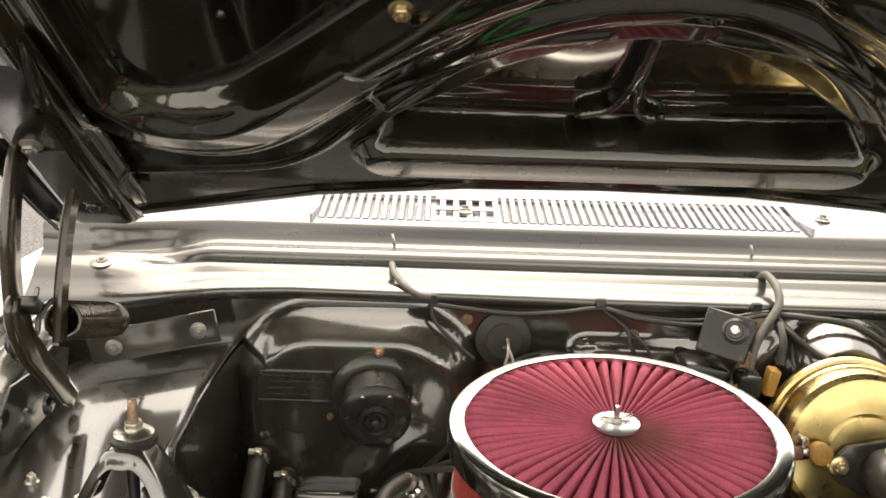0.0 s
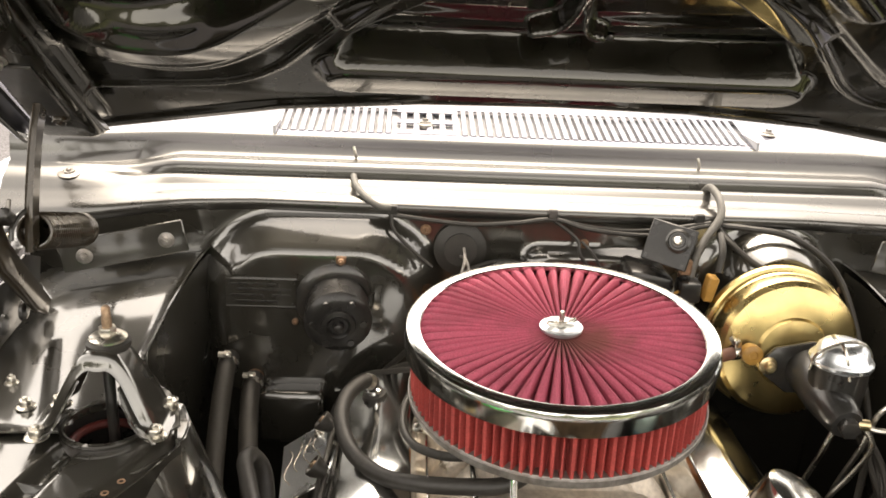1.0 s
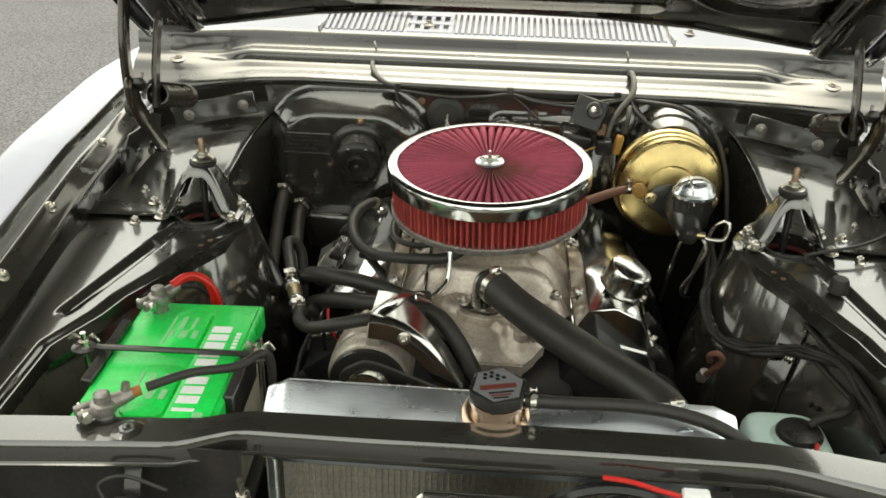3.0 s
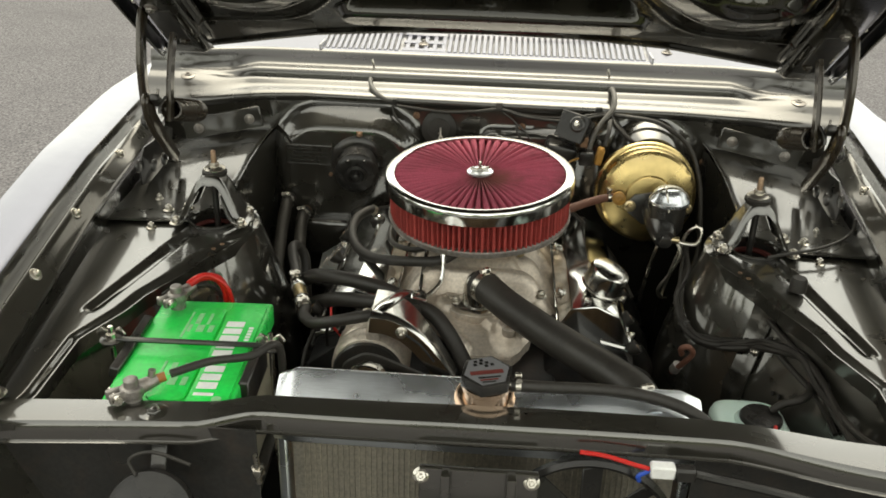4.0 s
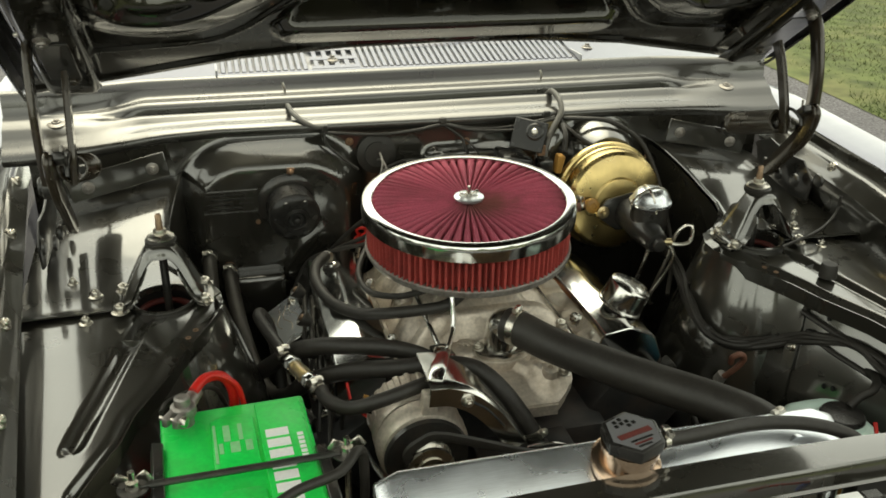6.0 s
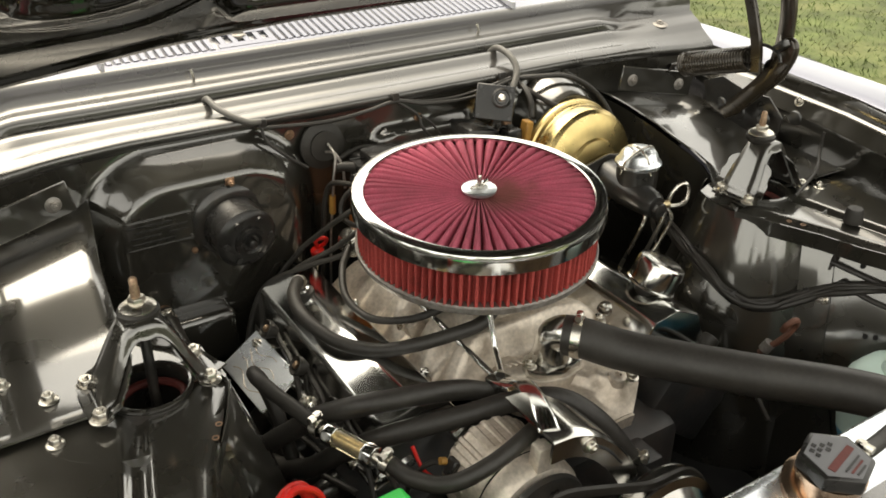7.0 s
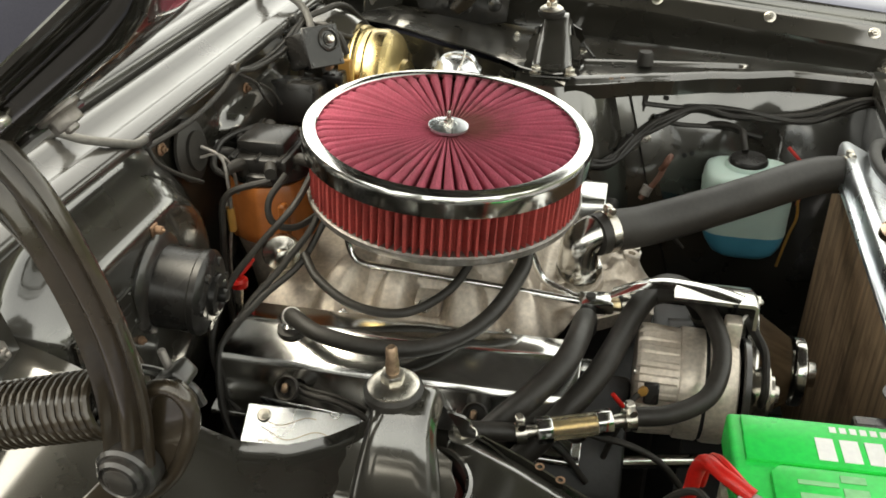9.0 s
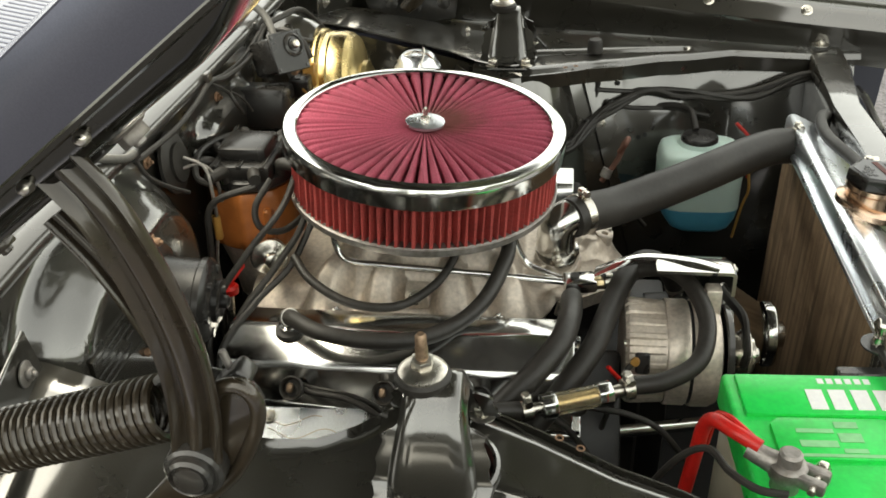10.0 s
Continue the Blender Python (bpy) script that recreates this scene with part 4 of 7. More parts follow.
def hinge(s):
    h = new("hood_hinge")
    h["label"] = "black hinge with two arms and a counterbalance coil spring"
    h.parent = hood
    h.matrix_parent_inverse = hood_m.inverted()
    X = lambda x: s * x
    part("base_plate", prism([(0.02, 0.915), (0.06, 0.908), (0.13, 0.915), (0.19, 0.935), (0.205, 0.975), (0.16, 0.995), (0.10, 0.982), (0.05, 0.985), (0.015, 0.955)], 0.004,
                             Matrix(((0, 0, s, X(0.672)), (1, 0, 0, 0.02), (0, 1, 0, 0), (0, 0, 0, 1))), 0.0012), PAINT_WORN, h)
    def side(pts, x, t, name, material=PAINT_WORN, bevel=0.0015):
        return part(name, prism(pts, t, Matrix(((0, 0, s, X(x)), (1, 0, 0, 0.0), (0, 1, 0, 0), (0, 0, 0, 1))), bevel), material, h)
    # inclined link from the base to the spring seat
    side([(0.125, 0.935), (0.142, 0.950), (0.082, 1.018), (0.046, 1.062), (0.036, 1.092), (0.028, 1.104), (0.014, 1.106), (0.006, 1.094), (0.010, 1.070), (0.030, 1.030), (0.060, 1.000), (0.100, 0.952)], 0.628, 0.010, "link", HINGE_PAINT, 0.003)
    part("link_flange", tube([(X(0.636), 0.112, 0.948), (X(0.636), 0.058, 1.004), (X(0.636), 0.030, 1.034), (X(0.637), 0.012, 1.070), (X(0.637), 0.008, 1.092), (X(0.637), 0.016, 1.104), (X(0.637), 0.029, 1.102), (X(0.637), 0.036, 1.090)], 0.005, 12), HINGE_PAINT, h)

    def arm(pts, w, name):
        """A curved pressed arm: a channel with rolled edges and a raised rib."""
        path = spline([(X(x), y, z) for x, y, z in pts], 8)
        bm = bmesh.new()
        prof = [(-0.90, -0.003), (-1, 0.0), (-0.98, 0.004), (-0.88, 0.0062), (-0.74, 0.005), (-0.62, 0.0005), (-0.46, -0.001), (-0.30, 0.0015), (-0.18, 0.0045), (0, 0.0055), (0.18, 0.0045), (0.30, 0.0015), (0.46, -0.001), (0.62, 0.0005), (0.74, 0.005), (0.88, 0.0062),
                (0.98, 0.004), (1, 0.0), (0.90, -0.003)]
        rows_ = []
        for i, p in enumerate(path):
            d = (path[min(i + 1, len(path) - 1)] - path[max(i - 1, 0)]).normalized()
            out = Vector((s, 0, 0))
            across = d.cross(out).normalized()
            rows_.append([bm.verts.new(p + across * w * 0.5 * a + out * b) for a, b in prof])
        n = len(prof)
        for a, b in zip(rows_, rows_[1:]):
            for k in range(n):
                bm.faces.new((a[k], a[(k + 1) % n], b[(k + 1) % n], b[k]))
        bm.faces.new(rows_[0])
        bm.faces.new(rows_[-1])
        part(name, bm, HINGE_PAINT, h, sharp=70)
    arm([(0.646, 0.086, 1.256), (0.646, 0.066, 1.225), (0.646, 0.051, 1.181), (0.646, 0.043, 1.140), (0.646, 0.042, 1.097), (0.646, 0.047, 1.058), (0.646, 0.050, 1.036)], 0.031, "front_arm")
    arm([(0.606, 0.118, 1.200), (0.606, 0.098, 1.170), (0.606, 0.078, 1.125), (0.606, 0.064, 1.085), (0.608, 0.060, 1.045)], 0.020, "rear_arm")
    part("pivot", lathe([(0.0145, -0.004), (0.0145, 0.003), (0.0125, 0.005), (0.0112, 0.0025), (0.0104, 0.0025), (0.0095, 0.005), (0, 0.006)], face_up((X(0.655), 0.050, 1.047), (s, 0, 0)), 28), PAINT_WORN, h, "rust-edged pivot rivet")
    part("arm_foot", lathe([(0.019, -0.008), (0.019, 0.004), (0.017, 0.006), (0, 0.006)], face_up((X(0.648), 0.050, 1.046), (s, 0, 0)), 24), PAINT_WORN, h)
    for p in ((0.655, 0.115, 0.945), (0.655, 0.16, 0.95), (0.655, 0.06, 0.95), (0.660, 0.0, 0.97)):
        part("rivet", lathe([(0.013, 0), (0.012, 0.004), (0.006, 0.006), (0, 0.006)], face_up((X(p[0]), p[1], p[2]), (-s, 0, 0)), 18), PAINT_WORN, h)
    # bracket under the hood rail
    br_m = hood_m @ Matrix.Translation((X(0.613), 0.080, 0.0495))
    part("hood_bracket", box((0.046, 0.120, 0.004), br_m, 0.0012, 1), PAINT_WORN, h)
    for p in ((0.656, 0.061, 1.2695), (0.656, 0.098, 1.2420)):
        part("arm_bolt", lathe([(0.0038, -0.004), (0.0038, 0.0005), (0.0031, 0.0020), (0.0015, 0.0030), (0, 0.0032)], face_up((X(p[0]), p[1], p[2]), (s, 0, 0)), 16), STEEL, h, "bright domed bolt on the hood bracket")
    # coil spring
    a, b = Vector((X(0.612), 0.222, 1.0165)), Vector((X(0.612), 0.076, 1.063))
    ax_ = (b - a).normalized()
    e1 = ax_.cross(Vector((1, 0, 0))).normalized()
    e2 = ax_.cross(e1)
    if e1.z < 0:
        e1 = -e1
    turns, R = 24, 0.0200
    pts = [a + (b - a) * (i / (turns * 16)) + (e1 * math.cos(2 * math.pi * i / 16) + e2 * math.sin(2 * math.pi * i / 16)) * R for i in range(turns * 16 + 1)]
    part("spring", tube(pts, 0.0030, 8, smooth=False), HINGE_PAINT, h, "tightly wound black coil spring")
    part("hook", tube([b + e1 * R, b + ax_ * 0.016 + e1 * (R + 0.004), b + ax_ * 0.040 + e1 * (R - 0.002), b + ax_ * 0.058 + e1 * 0.004, b + ax_ * 0.060 - e1 * 0.010], 0.0032, 8), PAINT_WORN, h)
    part("hook", tube([a + e1 * R * 0.6, a - ax_ * 0.01, a - ax_ * 0.03, a - ax_ * 0.04 - e1 * 0.01], 0.0032, 8), PAINT_WORN, h)
    part("spring_seat", box((0.018, 0.026, 0.014), Matrix.Translation((X(0.620), 0.026, 1.096)) @ Euler((radians(-40), 0, 0)).to_matrix().to_4x4(), 0.004, 3), PAINT_WORN, h)
    part("seat_screw", lathe([(0.0025, 0), (0.0025, 0.016), (0.0015, 0.017), (0, 0.017)], face_up((X(0.618), 0.028, 1.098), (0.1, 0.3, 1)), 10), LEAD, h)
    part("spring_lug", lathe([(0.012, -0.01), (0.012, 0.01), (0, 0.01)], face_up((X(0.62), 0.255, 0.998), (1, 0, 0)), 16), PAINT_WORN, h)
    return h


for s in (-1, 1):
    fender(s)
    apron(s)
    shock_mount(s)
    hinge(s)
bm = lathe([(0.014, 0.898), (0.0135, 0.916), (0.011, 0.921), (0, 0.921)], Matrix.Translation((0.53, -0.225, 0)), 20)
tagged(part("rubber_bumper", bm, RUBBER), "black rubber hood bumper on the apron", "bumper stop")

# ---- radiator support ----
sup = thing("radiator_support", "charcoal gloss-painted radiator support bar across the nose", "car panel")
REAR_Y = [(-0.74, -0.645), (-0.57, -0.630), (-0.32, -0.607), (-0.268, -0.592), (0.056, -0.586), (0.33, -0.586), (0.54, -0.607), (0.74, -0.62)]
FRONT_Y = [(-0.74, -0.70), (-0.59, -0.681), (-0.335, -0.655), (-0.275, -0.631), (0.056, -0.630), (0.343, -0.628), (0.52, -0.662), (0.74, -0.68)]
sec = [(1.0, 0.0, -0.022), (1.0, 0.0, -0.004), (0.96, 0, 0.0), (0.5, 0, 0.0015), (0.06, 0, 0.0), (0.0, 0, -0.004), (-0.03, 0, -0.014), (-0.05, 0, -0.025), (-0.18, 0, -0.027)]


def sup_pt(x, k):
    f, _, dz = sec[int(k)]
    yr, yf = interp(x, REAR_Y), interp(x, FRONT_Y)
    step = 0.006 * smooth01(-0.36, -0.24, x) * (1 - smooth01(0.36, 0.5, x))
    return Vector((x, lerp(yf, yr, f), 0.877 + step + dz + 0.0015 * math.sin(x * 9)))


part("bar", sheet(sup_pt, span(-0.76, 0.76, 77), range(len(sec)), 0.002), PAINT, sup)
bolt((-0.398, -0.64, 0.8792), (0, 0, 1), sup, PAINT, 0.010, 0.003, 1.9, "painted square-headed bolt")
# Dark disc laid on the bar for a hole's shade.
part("hole_rim", lathe([(0.0085, 0), (0.0085, 0.001), (0, 0.001)], Matrix.Translation((-0.522, -0.648, 0.8789)), 16), DARK, sup, "dark disc for the shade in a round opening")
bolt((-0.615, -0.63, 0.884), (0, 0, 1), sup, STEEL, 0.010, 0.005, 1.6)
bolt((0.615, -0.63, 0.884), (0, 0, 1), sup, STEEL, 0.010, 0.005, 1.6)
# Dark sheets added to stand for the shaded void inside the nose.
part("left_panel", sheet(lambda u, v: Vector((u, -0.650 + 0.006 * v, lerp(0.870, 0.38, v))), span(-0.70, -0.262, 8), span(0, 1, 4), 0.003), PAINT_WORN, sup)
part("right_panel", sheet(lambda u, v: Vector((u, -0.612 + 0.01 * v, lerp(0.870, 0.38, v))), span(0.303, 0.70, 8), span(0, 1, 4), 0.003), PAINT_WORN, sup)
part("nose_void_sheet", sheet(lambda u, v: Vector((u, lerp(-0.655, -1.02, v), 0.62 + 0.03 * v + 0.006 * math.sin(u * 14))), span(-0.76, 0.76, 24), span(0, 1, 6), 0.003), PAINT_WORN, sup, "dark sheet added in place of the nose's shaded void")
bm = box((0.15, 0.010, 0.30), Matrix.Translation((0.025, -0.672, 0.70)), 0.003, 2)
box((0.012, 0.022, 0.30), Matrix.Translation((0.066, -0.680, 0.70)), 0.003, 2, bm)
box((0.012, 0.022, 0.30), Matrix.Translation((-0.016, -0.680, 0.70)), 0.003, 2, bm)
part("latch_post", bm, PAINT, sup, "vertical hood latch post")
for bx in (-0.047, 0.091):
    bolt((bx, -0.676, 0.838), (0, -1, 0.5), sup, STEEL, 0.0075, 0.005, 1.4)

# ---- engine ----


def clampring(path_point, direction, r, parent, width=0.010):
    """A worm-drive hose clamp with its screw housing."""
    m = face_up(path_point, direction)
    bm = lathe([(r, -width / 2), (r + 0.0012, -width / 2), (r + 0.0012, width / 2), (r, width / 2)], m, 28, ring=True)
    box((0.010, 0.012, 0.009), m @ Matrix.Translation((0, r + 0.005, 0)), 0.0015, 1, bm)
    prism(hexagon(0.0045), 0.018, m @ Matrix.Translation((-0.012, r + 0.006, 0)) @ Euler((0, radians(90), 0)).to_matrix().to_4x4(), bm=bm)
    return part("hose_clamp", bm, STEEL, parent, "bright worm-drive hose clamp")


block = thing("engine_block", "dark painted V8 engine block with heads and front cover", "engine")
bm = box((0.30, 0.50, 0.24), Matrix.Translation((0, -0.03, 0.60)), 0.02, 2)
part("crankcase", bm, BLOCK, block)
for s in (-1, 1):
    m = Matrix.Translation((s * 0.205, -0.015, 0.705)) @ Euler((0, s * radians(38), 0)).to_matrix().to_4x4()
    part("cylinder_head", box((0.14, 0.46, 0.11), m, 0.008, 2), BLOCK, block)
part("front_cover", prism([(-0.09, 0.45), (0.09, 0.45), (0.10, 0.60), (0.075, 0.72), (-0.075, 0.72), (-0.10, 0.60)], 0.05,
                          Matrix(((1, 0, 0, 0), (0, 0, -1, -0.27), (0, 1, 0, 0), (0, 0, 0, 1))), 0.006), BLOCK, block)
for s in (-1, 1):
    for k in range(4):
        y = 0.122 - k * 0.105
        bx, bz = (0.286, 0.794) if s < 0 else (0.288, 0.752)
        m = face_up((s * bx, y, bz), (s, 0.1, 0.75))
        boot = part("plug_boot", lathe([(0.008, -0.016), (0.0135, -0.004), (0.0140, 0.002), (0.0128, 0.0035), (0.0112, 0.002), (0.0100, -0.004), (0, -0.004)], m, 24), RUBBER, block)
        part("plug_terminal", box((0.007, 0.011, 0.008), m @ Matrix.Translation((-0.002, 0, 0.0)), 0.002, 1), STUD, boot, "rust-brown plug terminal")
        part("plug_wire", tube([m @ Vector((0, 0, -0.018)), (s * (bx - 0.012), y - 0.020, bz - 0.016), (s * (bx - 0.010), y - 0.055, bz - 0.020), (s * (bx - 0.004), y - 0.09, bz - 0.034), (s * (bx + 0.002), y - 0.12, bz - 0.07)], 0.0036, 10), RUBBER, block)
part("oil_pan", box((0.24, 0.42, 0.14), Matrix.Translation((0, 0.0, 0.42)), 0.02, 2), BLOCK, block)

# intake manifold: plenum, runners, water crossover
intake = thing("intake_manifold", "dull cast-aluminium intake manifold with sculpted runners", "engine part")


def intake_z(x, y):
    ax = abs(x)
    base = 0.800 - 0.045 * smooth01(0.08, 0.165, ax)
    plen = 0.052 * (1 - smooth01(0.055, 0.105, ax)) * (1 - smooth01(0.07, 0.13, abs(y)))
    run = 0.0
    for ry in (-0.125, -0.045, 0.055, 0.135):
        yy = ry * lerp(0.75, 1.0, smooth01(0.04, 0.16, ax))
        run = max(run, 0.040 * (1 - smooth01(0.008, 0.034, abs(y - yy))) * smooth01(0.17, 0.10, ax))
    z = base + max(plen, run)
    # deck that slopes to the water outlet at the front
    f = smooth01(-0.11, -0.20, y)
    deck = 0.790 - 0.22 * max(0, -y - 0.17) - 0.30 * max(0, -y - 0.225) - 0.10 * max(0, ax - 0.06)
    z = lerp(z, deck, f)
    for x0, y0, x1, y1 in ((-0.090, -0.165, -0.014, -0.250), (0.106, -0.150, 0.090, -0.236), (0.004, -0.17, 0.062, -0.232)):
        t_ = max(0.0, min(1.0, ((x - x0) * (x1 - x0) + (y - y0) * (y1 - y0)) / ((x1 - x0) ** 2 + (y1 - y0) ** 2)))
        z += 0.011 * (1 - smooth01(0.004, 0.018, math.hypot(x - x0 - t_ * (x1 - x0), y - y0 - t_ * (y1 - y0))))
    z += 0.010 * (1 - smooth01(0.020, 0.036, math.hypot(x - 0.062, y + 0.225)))
    z += 0.008 * (1 - smooth01(0.016, 0.028, math.hypot(x + 0.045, y + 0.150)))
    return z


def intake_x(u, y):
    """Across the casting, which narrows to a clipped nose at the front."""
    left = interp(y, [(-0.264, -0.014), (-0.236, -0.040), (-0.208, -0.066), (-0.17, -0.098), (-0.11, -0.165), (0.3, -0.165)])
    right = interp(y, [(-0.264, 0.066), (-0.238, 0.098), (-0.208, 0.104), (-0.17, 0.114), (-0.11, 0.165), (0.3, 0.165)])
    return lerp(left, right, (u + 1) / 2)


bm = sheet(lambda u, v: Vector((intake_x(u, v), v, intake_z(intake_x(u, v), v))), span(-1, 1, 90), span(-0.264, 0.225, 130), 0.006)
part("casting", bm, CAST, intake)
for name, line in (("front_face", [(intake_x(k / 10 - 1, -0.264), -0.264) for k in range(21)]),
                   ("side_face", [(intake_x(-1, -0.17 - 0.0047 * k), -0.17 - 0.0047 * k) for k in range(21)]),
                   ("side_face", [(intake_x(1, -0.17 - 0.0047 * k), -0.17 - 0.0047 * k) for k in range(21)])):
    part(name, sheet(lambda k, v: Vector((line[int(k)][0], line[int(k)][1] + 0.004 * v, intake_z(*line[int(k)]) - 0.001 - 0.020 * v)), range(21), span(0, 1, 4), 0.004), CAST, intake)
for bx, by, bz in ((0.084, -0.236, 0.768), (0.118, -0.13, 0.795)):
    bolt((bx, by, intake_z(bx, by) + 0.001), (0, -0.1, 1), intake, STEEL, 0.008, 0.008, 1.3)
bm = box((0.026, 0.030, 0.026), Matrix.Translation((-0.112, 0.004, 0.806)) @ Euler((0, radians(-20), 0)).to_matrix().to_4x4(), 0.003, 2)
part("boss", bm, CAST, intake)
bm = lathe([(0.009, 0), (0.009, 0.008), (0.005, 0.008), (0.005, 0.002), (0, 0.002)], face_up((-0.125, 0.004, 0.812), (-1, 0, 0.36)), 18)
part("port_plug", bm, STEEL, intake)
part("boss", lathe([(0.013, -0.01), (0.012, 0.006), (0.010, 0.007), (0.005, 0.007), (0.005, 0.002), (0, 0.002)], face_up((0.062, -0.232, intake_z(0.062, -0.232) - 0.001), (0, -0.2, 1)), 24), CAST, intake)
# raised plain pads where the maker's name is cast
for k in range(4):
    box_m = Matrix.Translation((-0.055 + k * 0.009, -0.145 - k * 0.002, intake_z(-0.055 + k * 0.009, -0.145) + 0.002)) @ Euler((0, 0, radians(-60))).to_matrix().to_4x4()
    part("cast_pad", box((0.014, 0.005, 0.003), box_m, 0.001, 1), CAST, intake)

# water outlet
th = thing("thermostat_housing", "chromed water outlet elbow on the intake", "engine part")
part("flange", prism([(0.040 * math.cos(a) * (1.15 if abs(math.cos(a)) > 0.6 else 0.85), 0.030 * math.sin(a)) for a in [2 * math.pi * k / 28 for k in range(28)]], 0.014, Matrix.Translation((0.004, -0.168, 0.796)), 0.002), SATIN, th)
part("gasket_base", prism([(0.043 * math.cos(a) * (1.15 if abs(math.cos(a)) > 0.6 else 0.85), 0.033 * math.sin(a)) for a in [2 * math.pi * k / 28 for k in range(28)]], 0.015, Matrix.Translation((0.004, -0.168, 0.782)), 0.001), CAST, th)
part("elbow", tube([(0.004, -0.166, 0.797), (0.004, -0.166, 0.825), (0.006, -0.170, 0.845), (0.012, -0.184, 0.855), (0.020, -0.200, 0.857)], lambda s: lerp(0.027, 0.0235, s), 28), SATIN, th)
for bx in (-0.034, 0.042):
    bolt((bx, -0.168, 0.810), (0, 0, 1), th, STEEL, 0.007, 0.006, 1.3)
hose = thing("upper_radiator_hose", "thick matte black upper radiator hose with steel clamps", "hose")
HP = [(0.006, -0.184, 0.855), (0.022, -0.203, 0.855), (0.058, -0.243, 0.846), (0.108, -0.308, 0.846), (0.162, -0.378, 0.849), (0.212, -0.440, 0.852), (0.242, -0.485, 0.853), (0.254, -0.528, 0.851)]
part("hose", tube(HP, 0.0268, 28, 10), RUBBER, hose)
clampring((0.018, -0.198, 0.8555), (0.6, -0.75, 0), 0.0270, hose, 0.012)
clampring((0.2515, -0.518, 0.8515), (0.25, -1, 0), 0.0270, hose, 0.012)

# carburettor under the filter
carb = thing("carburettor", "aluminium four-barrel carburettor under the air filter", "carburettor")
bm = box((0.11, 0.15, 0.014), Matrix.Translation((0, 0, 0.859)), 0.003, 2)
box((0.10, 0.13, 0.05), Matrix.Translation((0, 0, 0.885)), 0.008, 2, bm)
lathe([(0.055, 0.90), (0.060, 0.915), (0, 0.915)], n=32, bm=bm)
part("body", bm, CAST, carb)
bm = box((0.05, 0.05, 0.030), Matrix.Translation((0.02, -0.085, 0.882)), 0.006, 2)
part("float_bowl", bm, CAST, carb)
bm = lathe([(0.008, -0.008), (0.008, 0.01), (0, 0.01)], face_up((0.075, -0.075, 0.87), (0.3, -1, 0)), 14)
part("fitting", bm, BRASSY, carb)

# valve covers with chrome faces
VC = [(0.150, 0.786), (0.164, 0.812), (0.170, 0.8195), (0.209, 0.826), (0.216, 0.825), (0.254, 0.807), (0.259, 0.801), (0.276, 0.757), (0.280, 0.742), (0.262, 0.735), (0.150, 0.770)]


def valve_cover(s):
    v = thing("valve_cover", "polished chrome valve cover with angular edges", "valve cover", "valve covers")
    m = Matrix(((s, 0, 0, 0), (0, 0, -1, 0.212), (0, 1, 0, 0), (0, 0, 0, 1)))
    bm = prism(VC, 0.402, m, 0.0022, seg=2)
    part("cover", bm, CHROME, v, sharp=20)
    rim = [(0.147, 0.778), (0.147, 0.770), (0.272, 0.733), (0.286, 0.740), (0.284, 0.745)]
    part("rim", prism(rim, 0.420, Matrix.Translation((0, 0.009, 0)) @ m, 0.001), CHROME, v)
    for y in (0.15, 0.0, -0.14):
        bolt((s * 0.284, y, 0.742), (s, 0, 0.8), v, STEEL, 0.006, 0.006, 1.5)
    # low hold-down nuts in the inner flange
    for y in (0.10, -0.10):
        bolt((s * 0.158, y, 0.800), (-s * 0.6, 0, 1), v, SATIN, 0.008, 0.008, 1.7)
    return v


for s in (-1, 1):
    valve_cover(s)
cap = thing("oil_filler_cap", "chrome push-in breather cap on the valve cover", "oil cap", at=Matrix.Translation((0.222, -0.118, 0.823)) @ Euler((radians(8), radians(22), 0)).to_matrix().to_4x4())
part("neck", lathe([(0.020, -0.010), (0.022, 0.008), (0.018, 0.012), (0, 0.012)], n=28), RUBBER, cap)
part("cap", lathe([(0.036, 0.006), (0.0385, 0.007), (0.0385, 0.010), (0.0365, 0.0115), (0.0365, 0.042), (0.0345, 0.047), (0.029, 0.0495), (0.010, 0.0505), (0, 0.0505)], n=48), SATIN, cap)
pcv = thing("breather_valve", "chromed breather valve with rubber grommet in the valve cover", "engine part")
part("grommet", lathe([(0.017, 0), (0.016, 0.005), (0.011, 0.006), (0, 0.006)], face_up((-0.218, 0.139, 0.822), (-0.2, 0, 1)), 24), RUBBER, pcv)
part("valve", lathe([(0.009, 0.004), (0.011, 0.006), (0.011, 0.012), (0.007, 0.014), (0.007, 0.02), (0, 0.02)], face_up((-0.218, 0.139, 0.822), (-0.2, 0, 1)), 20), CHROME, pcv)
hose = thing("breather_hose", "black breather hose looping from valve cover to carburettor", "hose")
part("clamp", lathe([(0.0098, -0.004), (0.0108, -0.004), (0.0108, 0.004), (0.0098, 0.004)], face_up((-0.226, 0.134, 0.847), (-0.5, -0.4, 0.4)), 18, ring=True), STEEL, hose)
part("hose", tube([(-0.219, 0.139, 0.842), (-0.232, 0.128, 0.850), (-0.252, 0.092, 0.848), (-0.255, 0.041, 0.842), (-0.238, -0.012, 0.833), (-0.205, -0.055, 0.832), (-0.170, -0.084, 0.842), (-0.115, -0.101, 0.850), (-0.068, -0.107, 0.858), (-0.03, -0.09, 0.875)], 0.0095, 14), RUBBER, hose)
hose = thing("vacuum_hose", "thin black vacuum hose under the air filter", "hose")
part("hose", tube([(-0.135, 0.150, 0.872), (-0.160, 0.125, 0.855), (-0.180, 0.075, 0.838), (-0.172, 0.02, 0.830), (-0.135, -0.02, 0.836), (-0.095, -0.04, 0.850), (-0.06, -0.045, 0.866)], 0.0055, 10), RUBBER, hose)

